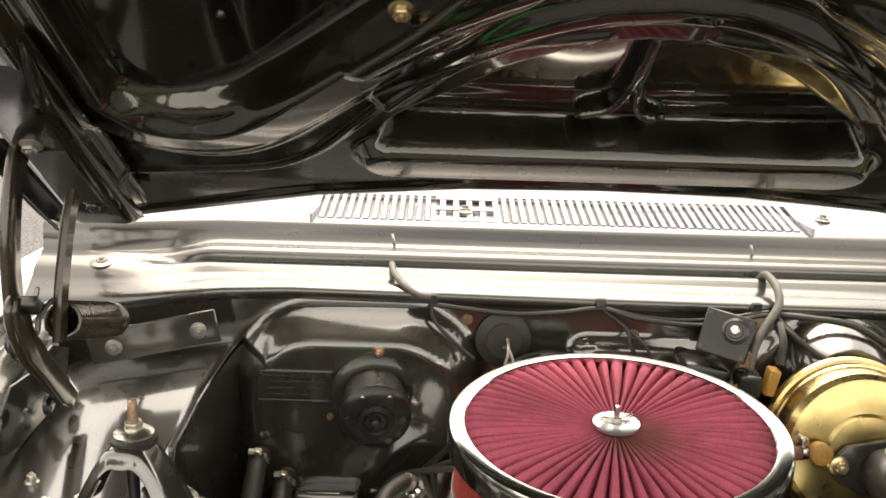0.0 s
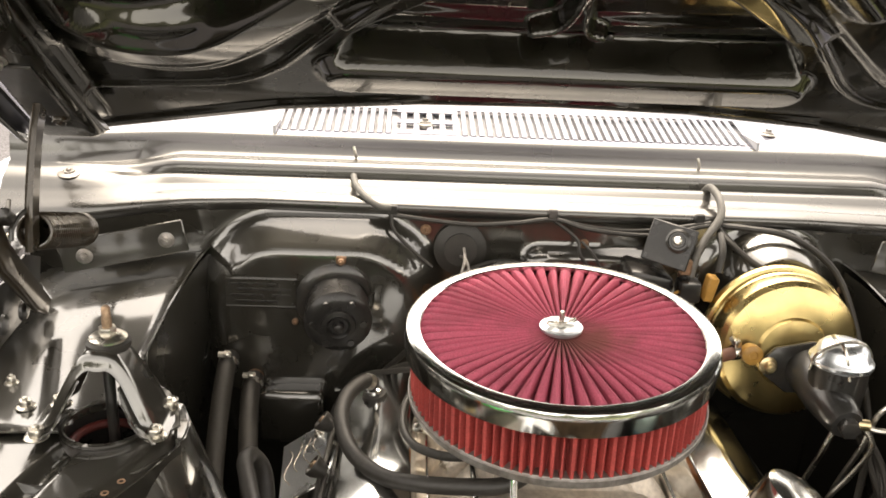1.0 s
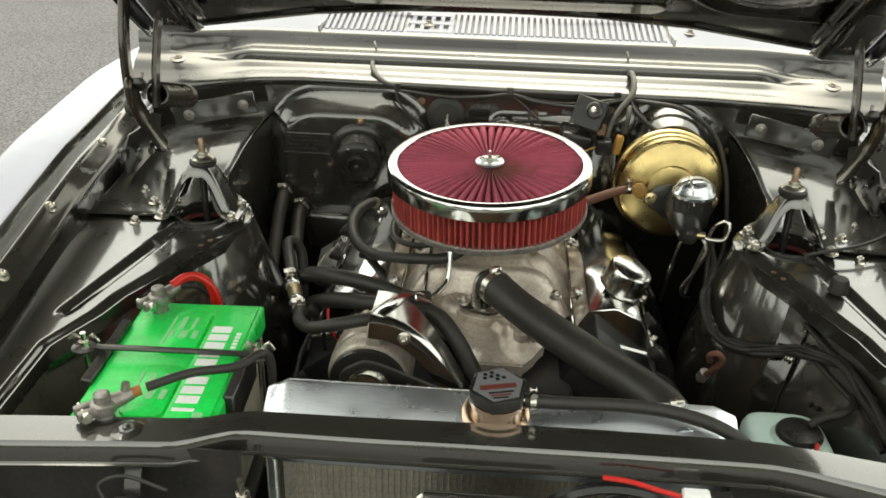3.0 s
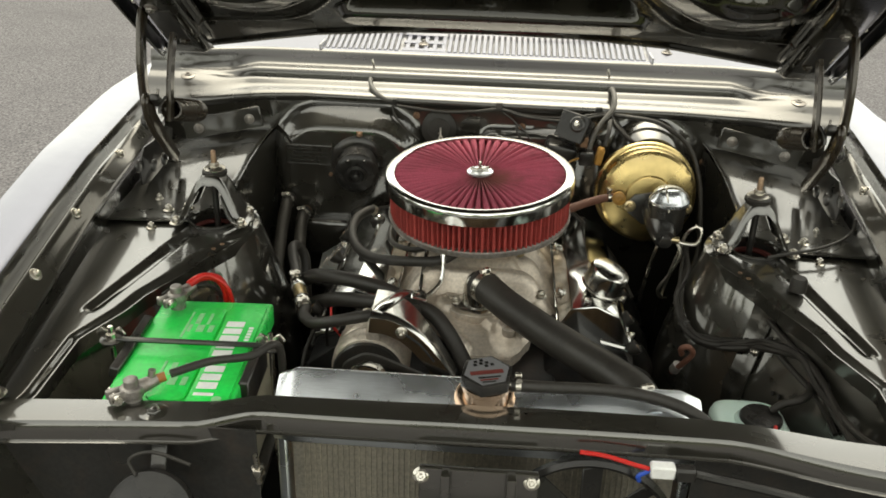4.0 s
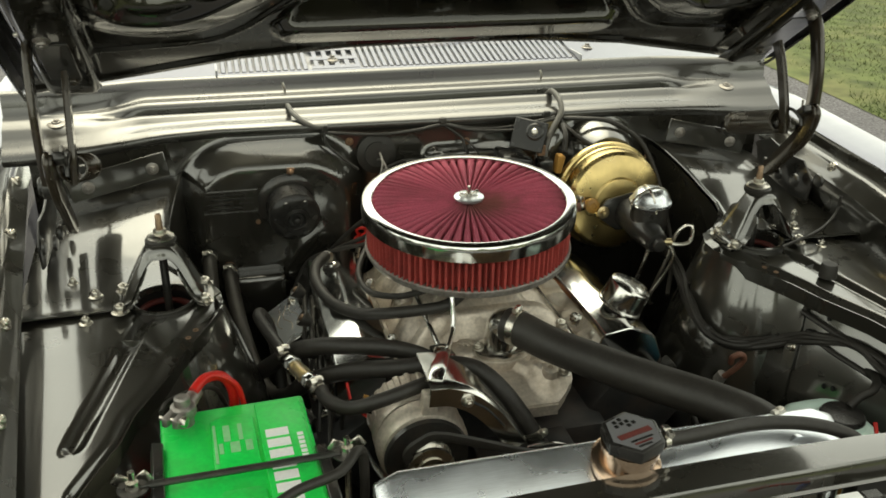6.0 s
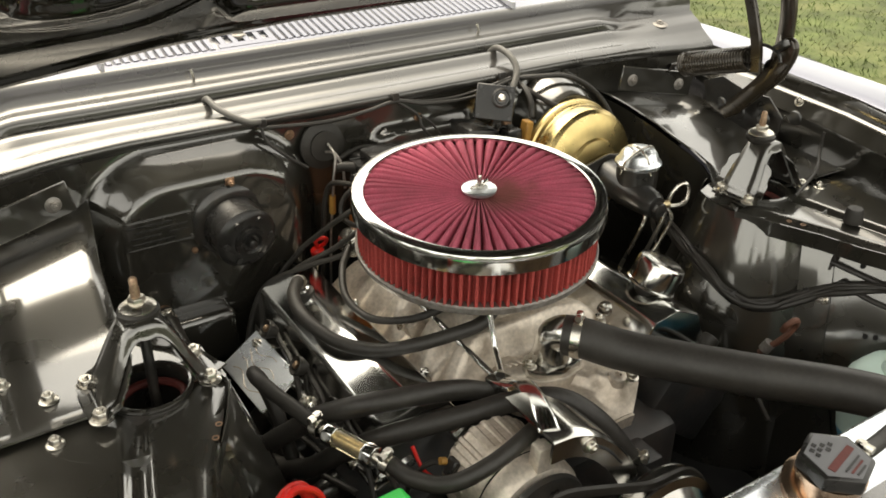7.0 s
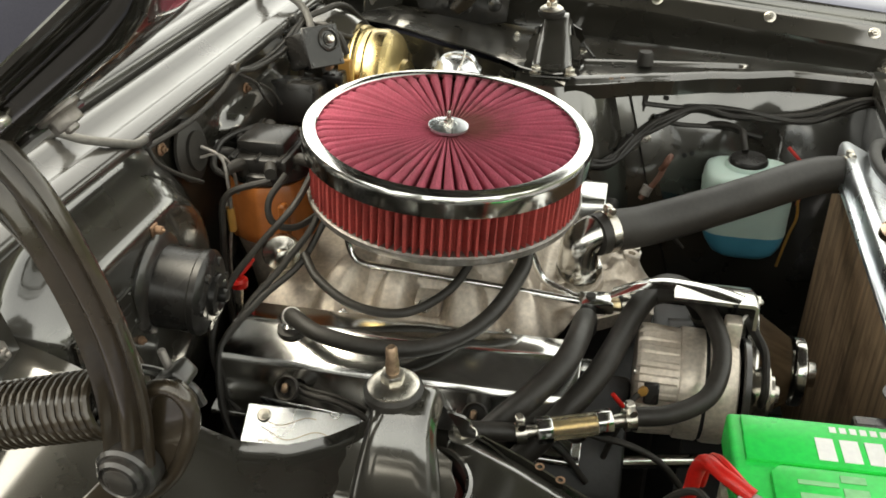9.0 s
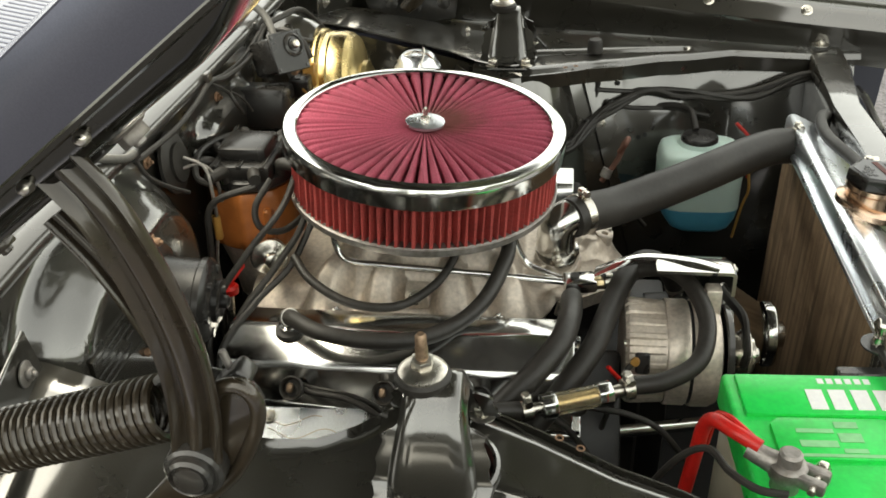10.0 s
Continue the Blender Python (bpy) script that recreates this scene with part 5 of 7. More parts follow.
# fuel lines and block
fl = thing("fuel_line", "chromed steel fuel line with a T block", "fuel line")
part("pipe", tube([(-0.085, 0.112, 0.885), (-0.088, 0.110, 0.862), (-0.092, 0.102, 0.846), (-0.095, 0.085, 0.840), (-0.098, 0.03, 0.838), (-0.099, -0.08, 0.832), (-0.098, -0.178, 0.824)], 0.0045, 12), CHROME, fl)
part("pipe", tube([(-0.060, -0.098, 0.892), (-0.062, -0.110, 0.872), (-0.062, -0.122, 0.840), (-0.066, -0.134, 0.825), (-0.080, -0.165, 0.820), (-0.090, -0.182, 0.821)], 0.0045, 12), CHROME, fl)
part("block", box((0.028, 0.040, 0.016), Matrix.Translation((-0.098, -0.196, 0.824)) @ Euler((0, 0, radians(10))).to_matrix().to_4x4(), 0.003, 2), CHROME, fl, "chromed square T block")
part("fitting", prism(hexagon(0.008), 0.014, face_up((-0.100, -0.214, 0.826), (-0.1, -1, 0.1)), 0.001), BRASSY, fl)
part("clamp", lathe([(0.0095, -0.004), (0.0105, -0.004), (0.0105, 0.004), (0.0095, 0.004)], face_up((-0.102, -0.232, 0.830), (-0.1, -1, 0.1)), 18, ring=True), STEEL, fl)
part("inlet_port", lathe([(0.006, 0), (0.006, 0.003), (0.003, 0.003), (0, 0.003)], Matrix.Translation((-0.098, -0.190, 0.832)), 14), RUBBER, fl)
hose = thing("fuel_hose", "black rubber fuel hose looping over the alternator", "hose")
part("clamp", lathe([(0.0100, -0.004), (0.0112, -0.004), (0.0112, 0.004), (0.0100, 0.004)], face_up((-0.098, -0.232, 0.829), (0.2, -0.9, 0.15)), 18, ring=True), STEEL, hose)
part("hose", tube([(-0.100, -0.224, 0.828), (-0.094, -0.250, 0.832), (-0.096, -0.275, 0.846), (-0.118, -0.305, 0.858), (-0.162, -0.324, 0.860), (-0.211, -0.332, 0.852), (-0.255, -0.320, 0.836), (-0.280, -0.285, 0.827), (-0.287, -0.244, 0.822)], 0.0098, 14), RUBBER, hose)
filt = thing("fuel_filter", "clear glass inline fuel filter with chrome ends and amber fuel", "fuel filter")
fa, fb = Vector((-0.328, -0.137, 0.817)), Vector((-0.288, -0.248, 0.821))
d = (fb - fa).normalized()
L = (fb - fa).length
fm = face_up(fa, d)
part("glass", lathe([(0.0, 0.034), (0.0118, 0.034), (0.0118, L - 0.036), (0.0, L - 0.036)], fm, 24), AMBER, filt, "amber fuel in a glass tube")
part("element", lathe([(0.006, 0.036), (0.006, L - 0.038), (0, L - 0.038)], fm, 12), BRASSY, filt)
for z0 in (0.020, L - 0.038):
    part("end_cap", prism(hexagon(0.0138, 8), 0.016, fm @ Matrix.Translation((0, 0, z0)), 0.0015), CHROME, filt)
for z0, z1 in ((0.0, 0.022), (L - 0.024, L)):
    part("barb", lathe([(0.006, z0), (0.007, (z0 + z1) / 2), (0.006, z1), (0, z1)], fm, 14), STEEL, filt)
clampring(fa + d * 0.004, d, 0.0105, filt, 0.011)
clampring(fb - d * 0.004, d, 0.0105, filt, 0.011)
hose = thing("fuel_feed_hose", "black rubber fuel hose rising from the filter in a loop", "hose")
part("hose", tube([fa + d * 0.006, (-0.336, -0.108, 0.822), (-0.350, -0.065, 0.828), (-0.358, -0.035, 0.833), (-0.354, -0.010, 0.825), (-0.342, -0.006, 0.80), (-0.335, -0.03, 0.76), (-0.33, -0.06, 0.70)], 0.0095, 14), RUBBER, hose)

# heater hoses
hose = thing("heater_hose", "thick black heater hose from firewall to intake", "hose", "heater hoses")
part("hose", tube([(-0.430, 0.250, 0.820), (-0.431, 0.215, 0.812), (-0.430, 0.15, 0.765), (-0.420, 0.06, 0.710), (-0.385, -0.02, 0.715), (-0.350, -0.070, 0.762), (-0.316, -0.110, 0.806), (-0.286, -0.148, 0.834), (-0.245, -0.174, 0.846), (-0.195, -0.184, 0.843), (-0.145, -0.186, 0.828), (-0.108, -0.187, 0.806), (-0.092, -0.187, 0.780)], 0.0132, 18), RUBBER, hose)
clampring((-0.4305, 0.232, 0.816), (0, -1, -0.3), 0.0134, hose)
hose = thing("heater_hose", "thick black heater hose from firewall to water pump", "hose", "heater hoses")
part("hose", tube([(-0.396, 0.245, 0.790), (-0.396, 0.205, 0.780), (-0.385, 0.12, 0.730), (-0.360, 0.02, 0.675), (-0.330, -0.08, 0.708), (-0.300, -0.148, 0.772), (-0.262, -0.186, 0.806), (-0.225, -0.210, 0.823), (-0.175, -0.226, 0.829), (-0.120, -0.244, 0.838), (-0.070, -0.270, 0.840), (-0.036, -0.300, 0.816), (-0.004, -0.324, 0.768), (0.012, -0.336, 0.730)], 0.0132, 18), RUBBER, hose)
clampring((0.001, -0.328, 0.757), (0.3, -0.3, -0.9), 0.0134, hose)
clampring((-0.3962, 0.228, 0.786), (0, -1, -0.3), 0.0134, hose)

# alternator, bracket, pulley
ALT = Matrix(((0.91, 0, 0, -0.162), (0, 0, -1, -0.246), (0, 0.91, 0, 0.774), (0, 0, 0, 1)))
alt = thing("alternator", "cast-aluminium alternator with finned rear case", "alternator", at=ALT)


def fins(a, z):
    return 1.0 + (0.045 if int(a / (2 * math.pi) * 44) % 2 else 0.0) * (1 if z < 0.045 else 0)


part("rear_case", lathe([(0.0, 0.0), (0.054, 0.0), (0.0615, 0.002), (0.0650, 0.006), (0.066, 0.012), (0.066, 0.046), (0.066, 0.048)], n=176, wobble=fins), CAST, alt, sharp=25)
part("stator", lathe([(0.0675, 0.048), (0.069, 0.050), (0.069, 0.072), (0.0675, 0.074), (0, 0.074)], n=64), CAST, alt)
part("gap_ring", lathe([(0.0665, 0.074), (0.0665, 0.078), (0, 0.078)], n=64), DARK, alt)
part("front_case", lathe([(0.0, 0.078), (0.069, 0.078), (0.070, 0.082), (0.069, 0.100), (0.064, 0.108), (0.050, 0.112), (0, 0.112)], n=64), CAST, alt)
part("fan", lathe([(0.062, 0.114), (0.064, 0.116), (0.062, 0.122), (0.030, 0.123), (0, 0.123)], n=48), PAINT_WORN, alt, "black cooling fan")
part("pulley", lathe([(0.033, 0.123), (0.035, 0.126), (0.026, 0.133), (0.035, 0.142), (0.034, 0.146), (0.022, 0.148), (0.022, 0.152), (0.012, 0.152), (0.010, 0.158), (0, 0.158)], n=40), STEEL, alt)
part("terminal_block", box((0.012, 0.026, 0.016), Matrix.Translation((-0.062, 0.028, 0.020)) @ Euler((0, 0, radians(-25))).to_matrix().to_4x4(), 0.002, 1), PLASTIC, alt)
part("connector", box((0.010, 0.014, 0.012), Matrix.Translation((-0.064, -0.006, 0.014)), 0.002, 1), WHITE, alt, "pale two-pin connector")
for k in range(4):
    a = math.pi / 4 + k * math.pi / 2
    part("through_bolt", lathe([(0.004, -0.004), (0.004, 0.004), (0, 0.004)], Matrix.Translation((0.058 * math.cos(a), 0.058 * math.sin(a), 0.004)), 10), STEEL, alt)
part("lead", tube([(-0.064, -0.006, 0.010), (-0.078, 0.004, 0.000), (-0.090, 0.020, -0.004), (-0.094, 0.045, -0.020)], 0.0026, 8), RED, alt)
part("lead", tube([(-0.062, 0.028, 0.012), (-0.080, 0.030, 0.002), (-0.098, 0.010, -0.008), (-0.104, -0.03, -0.02), (-0.10, -0.09, -0.03)], 0.0034, 8), RUBBER, alt)
part("ring_terminal", lathe([(0.005, 0), (0.005, 0.008), (0, 0.008)], face_up((-0.066, 0.034, 0.012), (-1, 0.3, -0.2)), 10), YELLOW, alt)
part("mount_ear", prism([(-0.012, 0.06), (0.014, 0.06), (0.012, 0.098), (-0.008, 0.098)], 0.018, Matrix.Translation((0.006, 0, 0.090)), 0.003), CAST, alt)
belt = thing("drive_belt", "worn black rubber drive belt", "belt")
part("belt", tube([(-0.192, -0.384, 0.790), (-0.172, -0.384, 0.815), (-0.148, -0.384, 0.818), (-0.09, -0.384, 0.796), (-0.02, -0.384, 0.768), (0.04, -0.384, 0.760), (0.080, -0.384, 0.705), (0.070, -0.384, 0.635), (0.0, -0.384, 0.598), (-0.06, -0.384, 0.63), (-0.14, -0.384, 0.73)], 0.0075, 8, closed=True, flat=0.6), RUBBER, belt)
br = thing("alternator_bracket", "chromed curved alternator bracket with adjusting slot", "bracket")


def brk(t, w):
    """Curved arm at the front with a wide lip turned back over the case."""
    path = spline([(-0.158, 0, 0.884), (-0.125, 0, 0.880), (-0.090, 0, 0.862), (-0.055, 0, 0.826), (-0.025, 0, 0.780)], 6)
    f = t * (len(path) - 1)
    i = min(int(f), len(path) - 2)
    p = path[i].lerp(path[i + 1], f - i)
    dd = (path[i + 1] - path[i]).normalized()
    nrm = Vector((-dd.z, 0, dd.x))
    lip = lerp(0.082, 0.034, smooth01(0.1, 0.9, t))
    if w <= 1:
        q = p + nrm * (0.0) + Vector((0, lip * (1 - w), 0))
    else:
        q = p - nrm * 0.026 * (w - 1) + Vector((0, -0.002, 0))
    return q + Vector((0, -0.362, -0.004))


part("arm", sheet(brk, span(0, 1, 26), [0, 0.5, 0.85, 1.0, 1.06, 1.15, 1.4, 1.6, 2.0], 0.004), SATIN, br, sharp=50)
# Dark rod laid on the arm for the shade inside its slot.
part("slot", tube([(-0.105, -0.3675, 0.856), (-0.080, -0.3675, 0.838), (-0.056, -0.3675, 0.808)], 0.0035, 8, flat=0.5), DARK, br)
part("stay", tube([(-0.105, -0.215, 0.846), (-0.115, -0.26, 0.872), (-0.135, -0.315, 0.882), (-0.150, -0.350, 0.882)], 0.012, 12, flat=0.28), CHROME, br)
bolt((-0.108, -0.367, 0.857), (0, -1, 0), br, STEEL, 0.007, 0.007, 1.4)
part("lower_rod", lathe([(0.008, 0), (0.008, 0.16), (0, 0.16)], face_up((-0.235, -0.20, 0.700), (0.25, -1, -0.02)), 16), CHROME, br)
wp = thing("water_pump_pulley", "polished conical water-pump pulley behind the radiator", "pulley", at=Matrix(((1, 0, 0, 0.0), (0, 0, -1, -0.365), (0, 1, 0, 0.685), (0, 0, 0, 1))))
part("pulley", lathe([(0.080, 0.0), (0.086, 0.003), (0.086, 0.006), (0.078, 0.010), (0.078, 0.024), (0.086, 0.028), (0.086, 0.031), (0.074, 0.034), (0.044, 0.078), (0.040, 0.082), (0.0, 0.082)], n=64), SATIN, wp, sharp=30)
part("hub", lathe([(0.044, 0.084), (0.045, 0.086), (0.045, 0.096), (0.043, 0.098), (0.018, 0.098), (0.018, 0.112), (0, 0.112)], n=40), SATIN, wp)
part("pump_body", lathe([(0.05, -0.075), (0.055, -0.02), (0.03, 0.0), (0, 0.0)], n=32), BLOCK, wp)
# polished plate and plug wires on the exhaust side
pl = thing("heat_shield", "polished aluminium plug-wire heat shield with engraved curls", "heat shield")
pm = Matrix.Translation((-0.309, 0.104, 0.740)) @ Euler((radians(3), radians(-34), radians(3))).to_matrix().to_4x4()
part("plate", box((0.072, 0.132, 0.003), pm, 0.0012, 1), ALU, pl)
part("lip", box((0.070, 0.004, 0.012), pm @ Matrix.Translation((0, -0.066, -0.004)), 0.001, 1), SATIN, pl)
for k in range(4):
    x0 = -0.024 + k * 0.015
    part("engraved_line", tube([pm @ Vector((x0 + 0.006 * math.sin(j * 0.9 + k), 0.046 - 0.010 * j, 0.0015)) for j in range(9 - k % 2 * 2)], 0.0006, 6), CAST, pl)
bolt(pm @ Vector((0.024, 0.045, 0.0016)), pm.to_3x3() @ Vector((0, 0, 1)), pl, STEEL, 0.005, 0.004)
for s, z0 in ((1, 0.69), (-1, 0.66)):
    hd = thing("exhaust_header", "dull grey steel exhaust header tubes below the valve cover", "exhaust", "exhaust headers")
    for k in range(4):
        y = 0.12 - k * 0.10
        part("pipe", tube([(s * 0.27, y, z0), (s * 0.31, y, z0 - 0.02), (s * 0.335, y + 0.01, z0 - 0.085), (s * 0.33, y * 0.6 + 0.03, 0.48), (s * 0.31, y * 0.3 + 0.05, 0.38)], 0.02, 14), PAINT_WORN, hd)

# distributor
dist = thing("distributor", "amber-brown distributor cap with a black coil cover", "distributor")
dm = Matrix.Translation((-0.030, 0.226, 0.0))


def ribs(a, z):
    return 1.0 + 0.035 * (1 if math.cos(a * 8) > 0.55 else 0)


part("cap", lathe([(0.055, 0.846), (0.060, 0.850), (0.060, 0.866), (0.057, 0.870), (0.057, 0.918), (0.053, 0.926), (0, 0.926)], dm, 96, wobble=ribs), ORANGE, dist, sharp=50)
part("rotor_body", lathe([(0.040, 0.76), (0.045, 0.80), (0.055, 0.838), (0.056, 0.846), (0, 0.846)], dm, 40), CAST, dist)
for a in (-2.6, 0.6):
    part("latch", box((0.014, 0.012, 0.06), dm @ Matrix.Translation((0.063 * math.cos(a), 0.063 * math.sin(a), 0.878)), 0.003, 1), ORANGE, dist)
part("terminal_ring", lathe([(0.050, 0.926), (0.054, 0.930), (0.052, 0.940), (0.044, 0.944), (0, 0.944)], dm, 40), PLASTIC, dist)
bm = box((0.092, 0.078, 0.022), dm @ Matrix.Translation((0, 0, 0.950)), 0.004, 2)
box((0.060, 0.064, 0.020), dm @ Matrix.Translation((0, 0, 0.968)), 0.006, 2, bm)
for k in range(3):
    box((0.094, 0.006, 0.006), dm @ Matrix.Translation((0, -0.03 + 0.03 * k, 0.960)), 0.001, 1, bm)
part("coil_cover", bm, PLASTIC, dist)
towers = []
for k in range(8):
    a = 2 * math.pi * (k + 0.5) / 8
    p = Vector((-0.030 + 0.045 * math.cos(a), 0.226 + 0.045 * math.sin(a), 0.940))
    out = Vector((math.cos(a), math.sin(a), 0.25)).normalized()
    towers.append((p, out))
    part("boot", tube([p, p + Vector((0, 0, 0.012)) + out * 0.006, p + out * 0.032 + Vector((0, 0, 0.008))], lambda s: lerp(0.0085, 0.0075, s), 12), RUBBER, dist)
part("vacuum_can", lathe([(0.009, -0.012), (0.022, -0.006), (0.024, 0.0), (0.022, 0.006), (0.012, 0.009), (0.008, 0.012), (0, 0.012)], face_up((-0.112, 0.190, 0.856), (-0.9, -0.45, 0.25)), 28), STEEL, dist, "bright vacuum canister")
part("can_nut", prism(hexagon(0.010), 0.014, face_up((-0.121, 0.185, 0.858), (-0.9, -0.45, 0.25)), 0.001), STEEL, dist)
part("can_rod", lathe([(0.006, 0), (0.006, 0.05), (0, 0.05)], face_up((-0.105, 0.193, 0.854), (0.9, 0.45, -0.1)), 12), STEEL, dist)

wires = thing("plug_wires", "black spark-plug wires fanned from the distributor", "wire")
RUNS = [
    [towers[4][0] + towers[4][1] * 0.03, (-0.115, 0.250, 0.930), (-0.125, 0.258, 0.88), (-0.128, 0.262, 0.80), (-0.15, 0.25, 0.70)],
    [towers[4][0] + towers[4][1] * 0.03 + Vector((0, -0.02, 0.01)), (-0.118, 0.195, 0.930), (-0.125, 0.190, 0.905), (-0.112, 0.165, 0.895), (-0.06, 0.14, 0.90)],
    [towers[5][0] + towers[5][1] * 0.03, (-0.115, 0.165, 0.925), (-0.150, 0.205, 0.880), (-0.185, 0.235, 0.835), (-0.235, 0.235, 0.775), (-0.285, 0.165, 0.70)],
    [towers[6][0] + towers[6][1] * 0.03, (-0.105, 0.140, 0.910), (-0.150, 0.170, 0.865), (-0.205, 0.205, 0.825), (-0.262, 0.215, 0.77), (-0.300, 0.12, 0.70), (-0.29, 0.04, 0.69)],
    [(-0.110, 0.130, 0.905), (-0.140, 0.155, 0.860), (-0.190, 0.190, 0.835), (-0.255, 0.215, 0.800), (-0.300, 0.18, 0.71), (-0.305, 0.05, 0.695), (-0.29, -0.06, 0.70)],
    [(-0.250, 0.21, 0.795), (-0.285, 0.205, 0.735), (-0.31, 0.14, 0.69), (-0.315, -0.04, 0.69), (-0.29, -0.16, 0.71)],
    [towers[0][0] + towers[0][1] * 0.03, (0.08, 0.24, 0.92), (0.15, 0.21, 0.87), (0.24, 0.17, 0.80), (0.30, 0.13, 0.73)],
    [towers[1][0] + towers[1][1] * 0.03, (0.04, 0.28, 0.91), (0.16, 0.24, 0.85), (0.27, 0.17, 0.77), (0.31, 0.03, 0.73)],
    [towers[3][0] + towers[3][1] * 0.03, (-0.09, 0.275, 0.955), (-0.04, 0.285, 0.965), (0.03, 0.270, 0.955), (0.04, 0.24, 0.945)],
]
for r_ in RUNS:
    part("wire", tube(r_, 0.0042, 9), RUBBER, wires)
loom = thing("choke_cable", "thin cable with an ochre sleeve beside the grommet", "cable")
part("cable", tube([(-0.100, 0.282, 0.985), (-0.100, 0.258, 0.972), (-0.108, 0.25, 0.94), (-0.112, 0.25, 0.90), (-0.115, 0.26, 0.83), (-0.12, 0.26, 0.74)], 0.0022, 8), LEAD, loom)
part("sleeve", lathe([(0.005, 0), (0.0055, 0.03), (0.004, 0.032), (0, 0.032)], face_up((-0.112, 0.25, 0.912), (-0.05, 0.0, -1)), 12), YELLOW, loom)
dip = thing("dipstick", "red plastic dipstick loop handle", "dipstick")
part("loop", tube([(-0.150, 0.232, 0.840), (-0.158, 0.222, 0.856), (-0.152, 0.212, 0.864), (-0.142, 0.216, 0.858), (-0.142, 0.226, 0.845)], 0.0032, 8, closed=True), RED, dip)
part("collar", lathe([(0.010, 0), (0.011, 0.008), (0.008, 0.012), (0, 0.012)], Matrix.Translation((-0.152, 0.232, 0.826)), 18), RED, dip)
part("tube", tube([(-0.152, 0.232, 0.828), (-0.165, 0.235, 0.76), (-0.20, 0.23, 0.60)], 0.005, 8), STEEL, dip)

# ---- air filter ----
AIR = Matrix.Translation((-0.005, 0.001, 0.994)) @ Euler((radians(4.2), radians(-1.2), 0)).to_matrix().to_4x4()
air = thing("air_filter", "round open-element air filter with red pleated media and chrome rings", "air filter", at=AIR)
part("top_ring", lathe([(0.1585, -0.004), (0.1585, 0.0005), (0.160, 0.0020), (0.170, 0.0026), (0.1745, 0.0008), (0.1765, -0.0035), (0.177, -0.0075), (0.1770, -0.0240), (0.1760, -0.0252), (0.1745, -0.0240), (0.1745, -0.006), (0.168, -0.003)], n=128, ring=True), CHROME, air, "chrome lid ring with a deep rolled edge")
NP = 60
bm = bmesh.new()
radii = [0.020, 0.032, 0.05, 0.07, 0.095, 0.12, 0.14, 0.150, 0.156, 0.1592]
prev = None
rngp = random.Random(3)
jit = [rngp.uniform(-0.25, 0.25) for _ in range(NP * 6)]
for ri, r in enumerate(radii):
    ring = []
    for k in range(NP * 6):
        a = 2 * math.pi * (k + jit[k] * min(1, r / 0.1)) / (NP * 6) + 0.006 * math.sin(k // 6 * 1.3 + r * 25)
        amp = lerp(0.0016, 0.0074, smooth01(0.012, 0.12, r)) * (1.0 - 0.4 * smooth01(0.15, 0.1592, r))
        h = (0.78, 0.92, 0.74, 0.25, -1.75, 0.25)[k % 6] + 0.12 * math.sin((k // 6) * 2.1)
        ring.append(bm.verts.new((r * math.cos(a), r * math.sin(a), -0.0060 + amp * h)))
    if prev:
        for k in range(NP * 6):
            j = (k + 1) % (NP * 6)
            bm.faces.new((prev[k], prev[j], ring[j], ring[k]))
    prev = ring
part("top_media", bm, MEDIA, air, "crimson radially pleated filter cloth", sharp=24)
part("media_backing", lathe([(0.16, -0.0215), (0.0, -0.0215)], n=48), MEDIA, air)
NS = 104
bm = bmesh.new()
prev = None
for zi, z in enumerate([-0.020, -0.024, -0.040, -0.060, -0.078, -0.082]):
    ring = []
    for k in range(NS * 4):
        a = 2 * math.pi * (k + 0.3 * math.sin(k * 2.3 + zi * 0.4)) / (NS * 4)
        ph = k % 4
        r = (0.1690, 0.1690, 0.1560, 0.1560)[ph] + (0.0006 * math.sin(k * 1.7))
        ring.append(bm.verts.new((r * math.cos(a), r * math.sin(a), z)))
    if prev:
        for k in range(NS * 4):
            j = (k + 1) % (NS * 4)
            bm.faces.new((prev[k], prev[j], ring[j], ring[k]))
    prev = ring
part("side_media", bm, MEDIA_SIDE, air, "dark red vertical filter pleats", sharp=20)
part("base_plate", lathe([(0.0, -0.0905), (0.160, -0.0905), (0.1705, -0.089), (0.1725, -0.085), (0.1725, -0.0795), (0.1710, -0.0785), (0.1700, -0.0800), (0.1690, -0.0785), (0.05, -0.0785), (0, -0.0785)], n=128), LEAD, air, "dull metal base pan rim")
part("hub", lathe([(0.024, -0.002), (0.0245, 0.0012), (0.022, 0.0022), (0.011, 0.0026), (0.010, 0.0016), (0, 0.0016)], n=40), ALU, air, "satin centre disc")
part("nut", prism(hexagon(0.0065), 0.006, Matrix.Translation((0, 0, 0.002)), 0.0008), STEEL, air)
part("stud", lathe([(0.0030, 0.0), (0.0030, 0.018), (0.0022, 0.020), (0, 0.020)], n=12), STEEL, air)
bm = box((0.016, 0.005, 0.006), Matrix.Translation((0.010, 0.002, 0.005)) @ Euler((0, radians(-20), radians(20))).to_matrix().to_4x4(), 0.0015, 1)
box((0.016, 0.005, 0.006), Matrix.Translation((-0.010, -0.002, 0.005)) @ Euler((0, radians(20), radians(20))).to_matrix().to_4x4(), 0.0015, 1, bm)
part("wing", bm, STEEL, air)

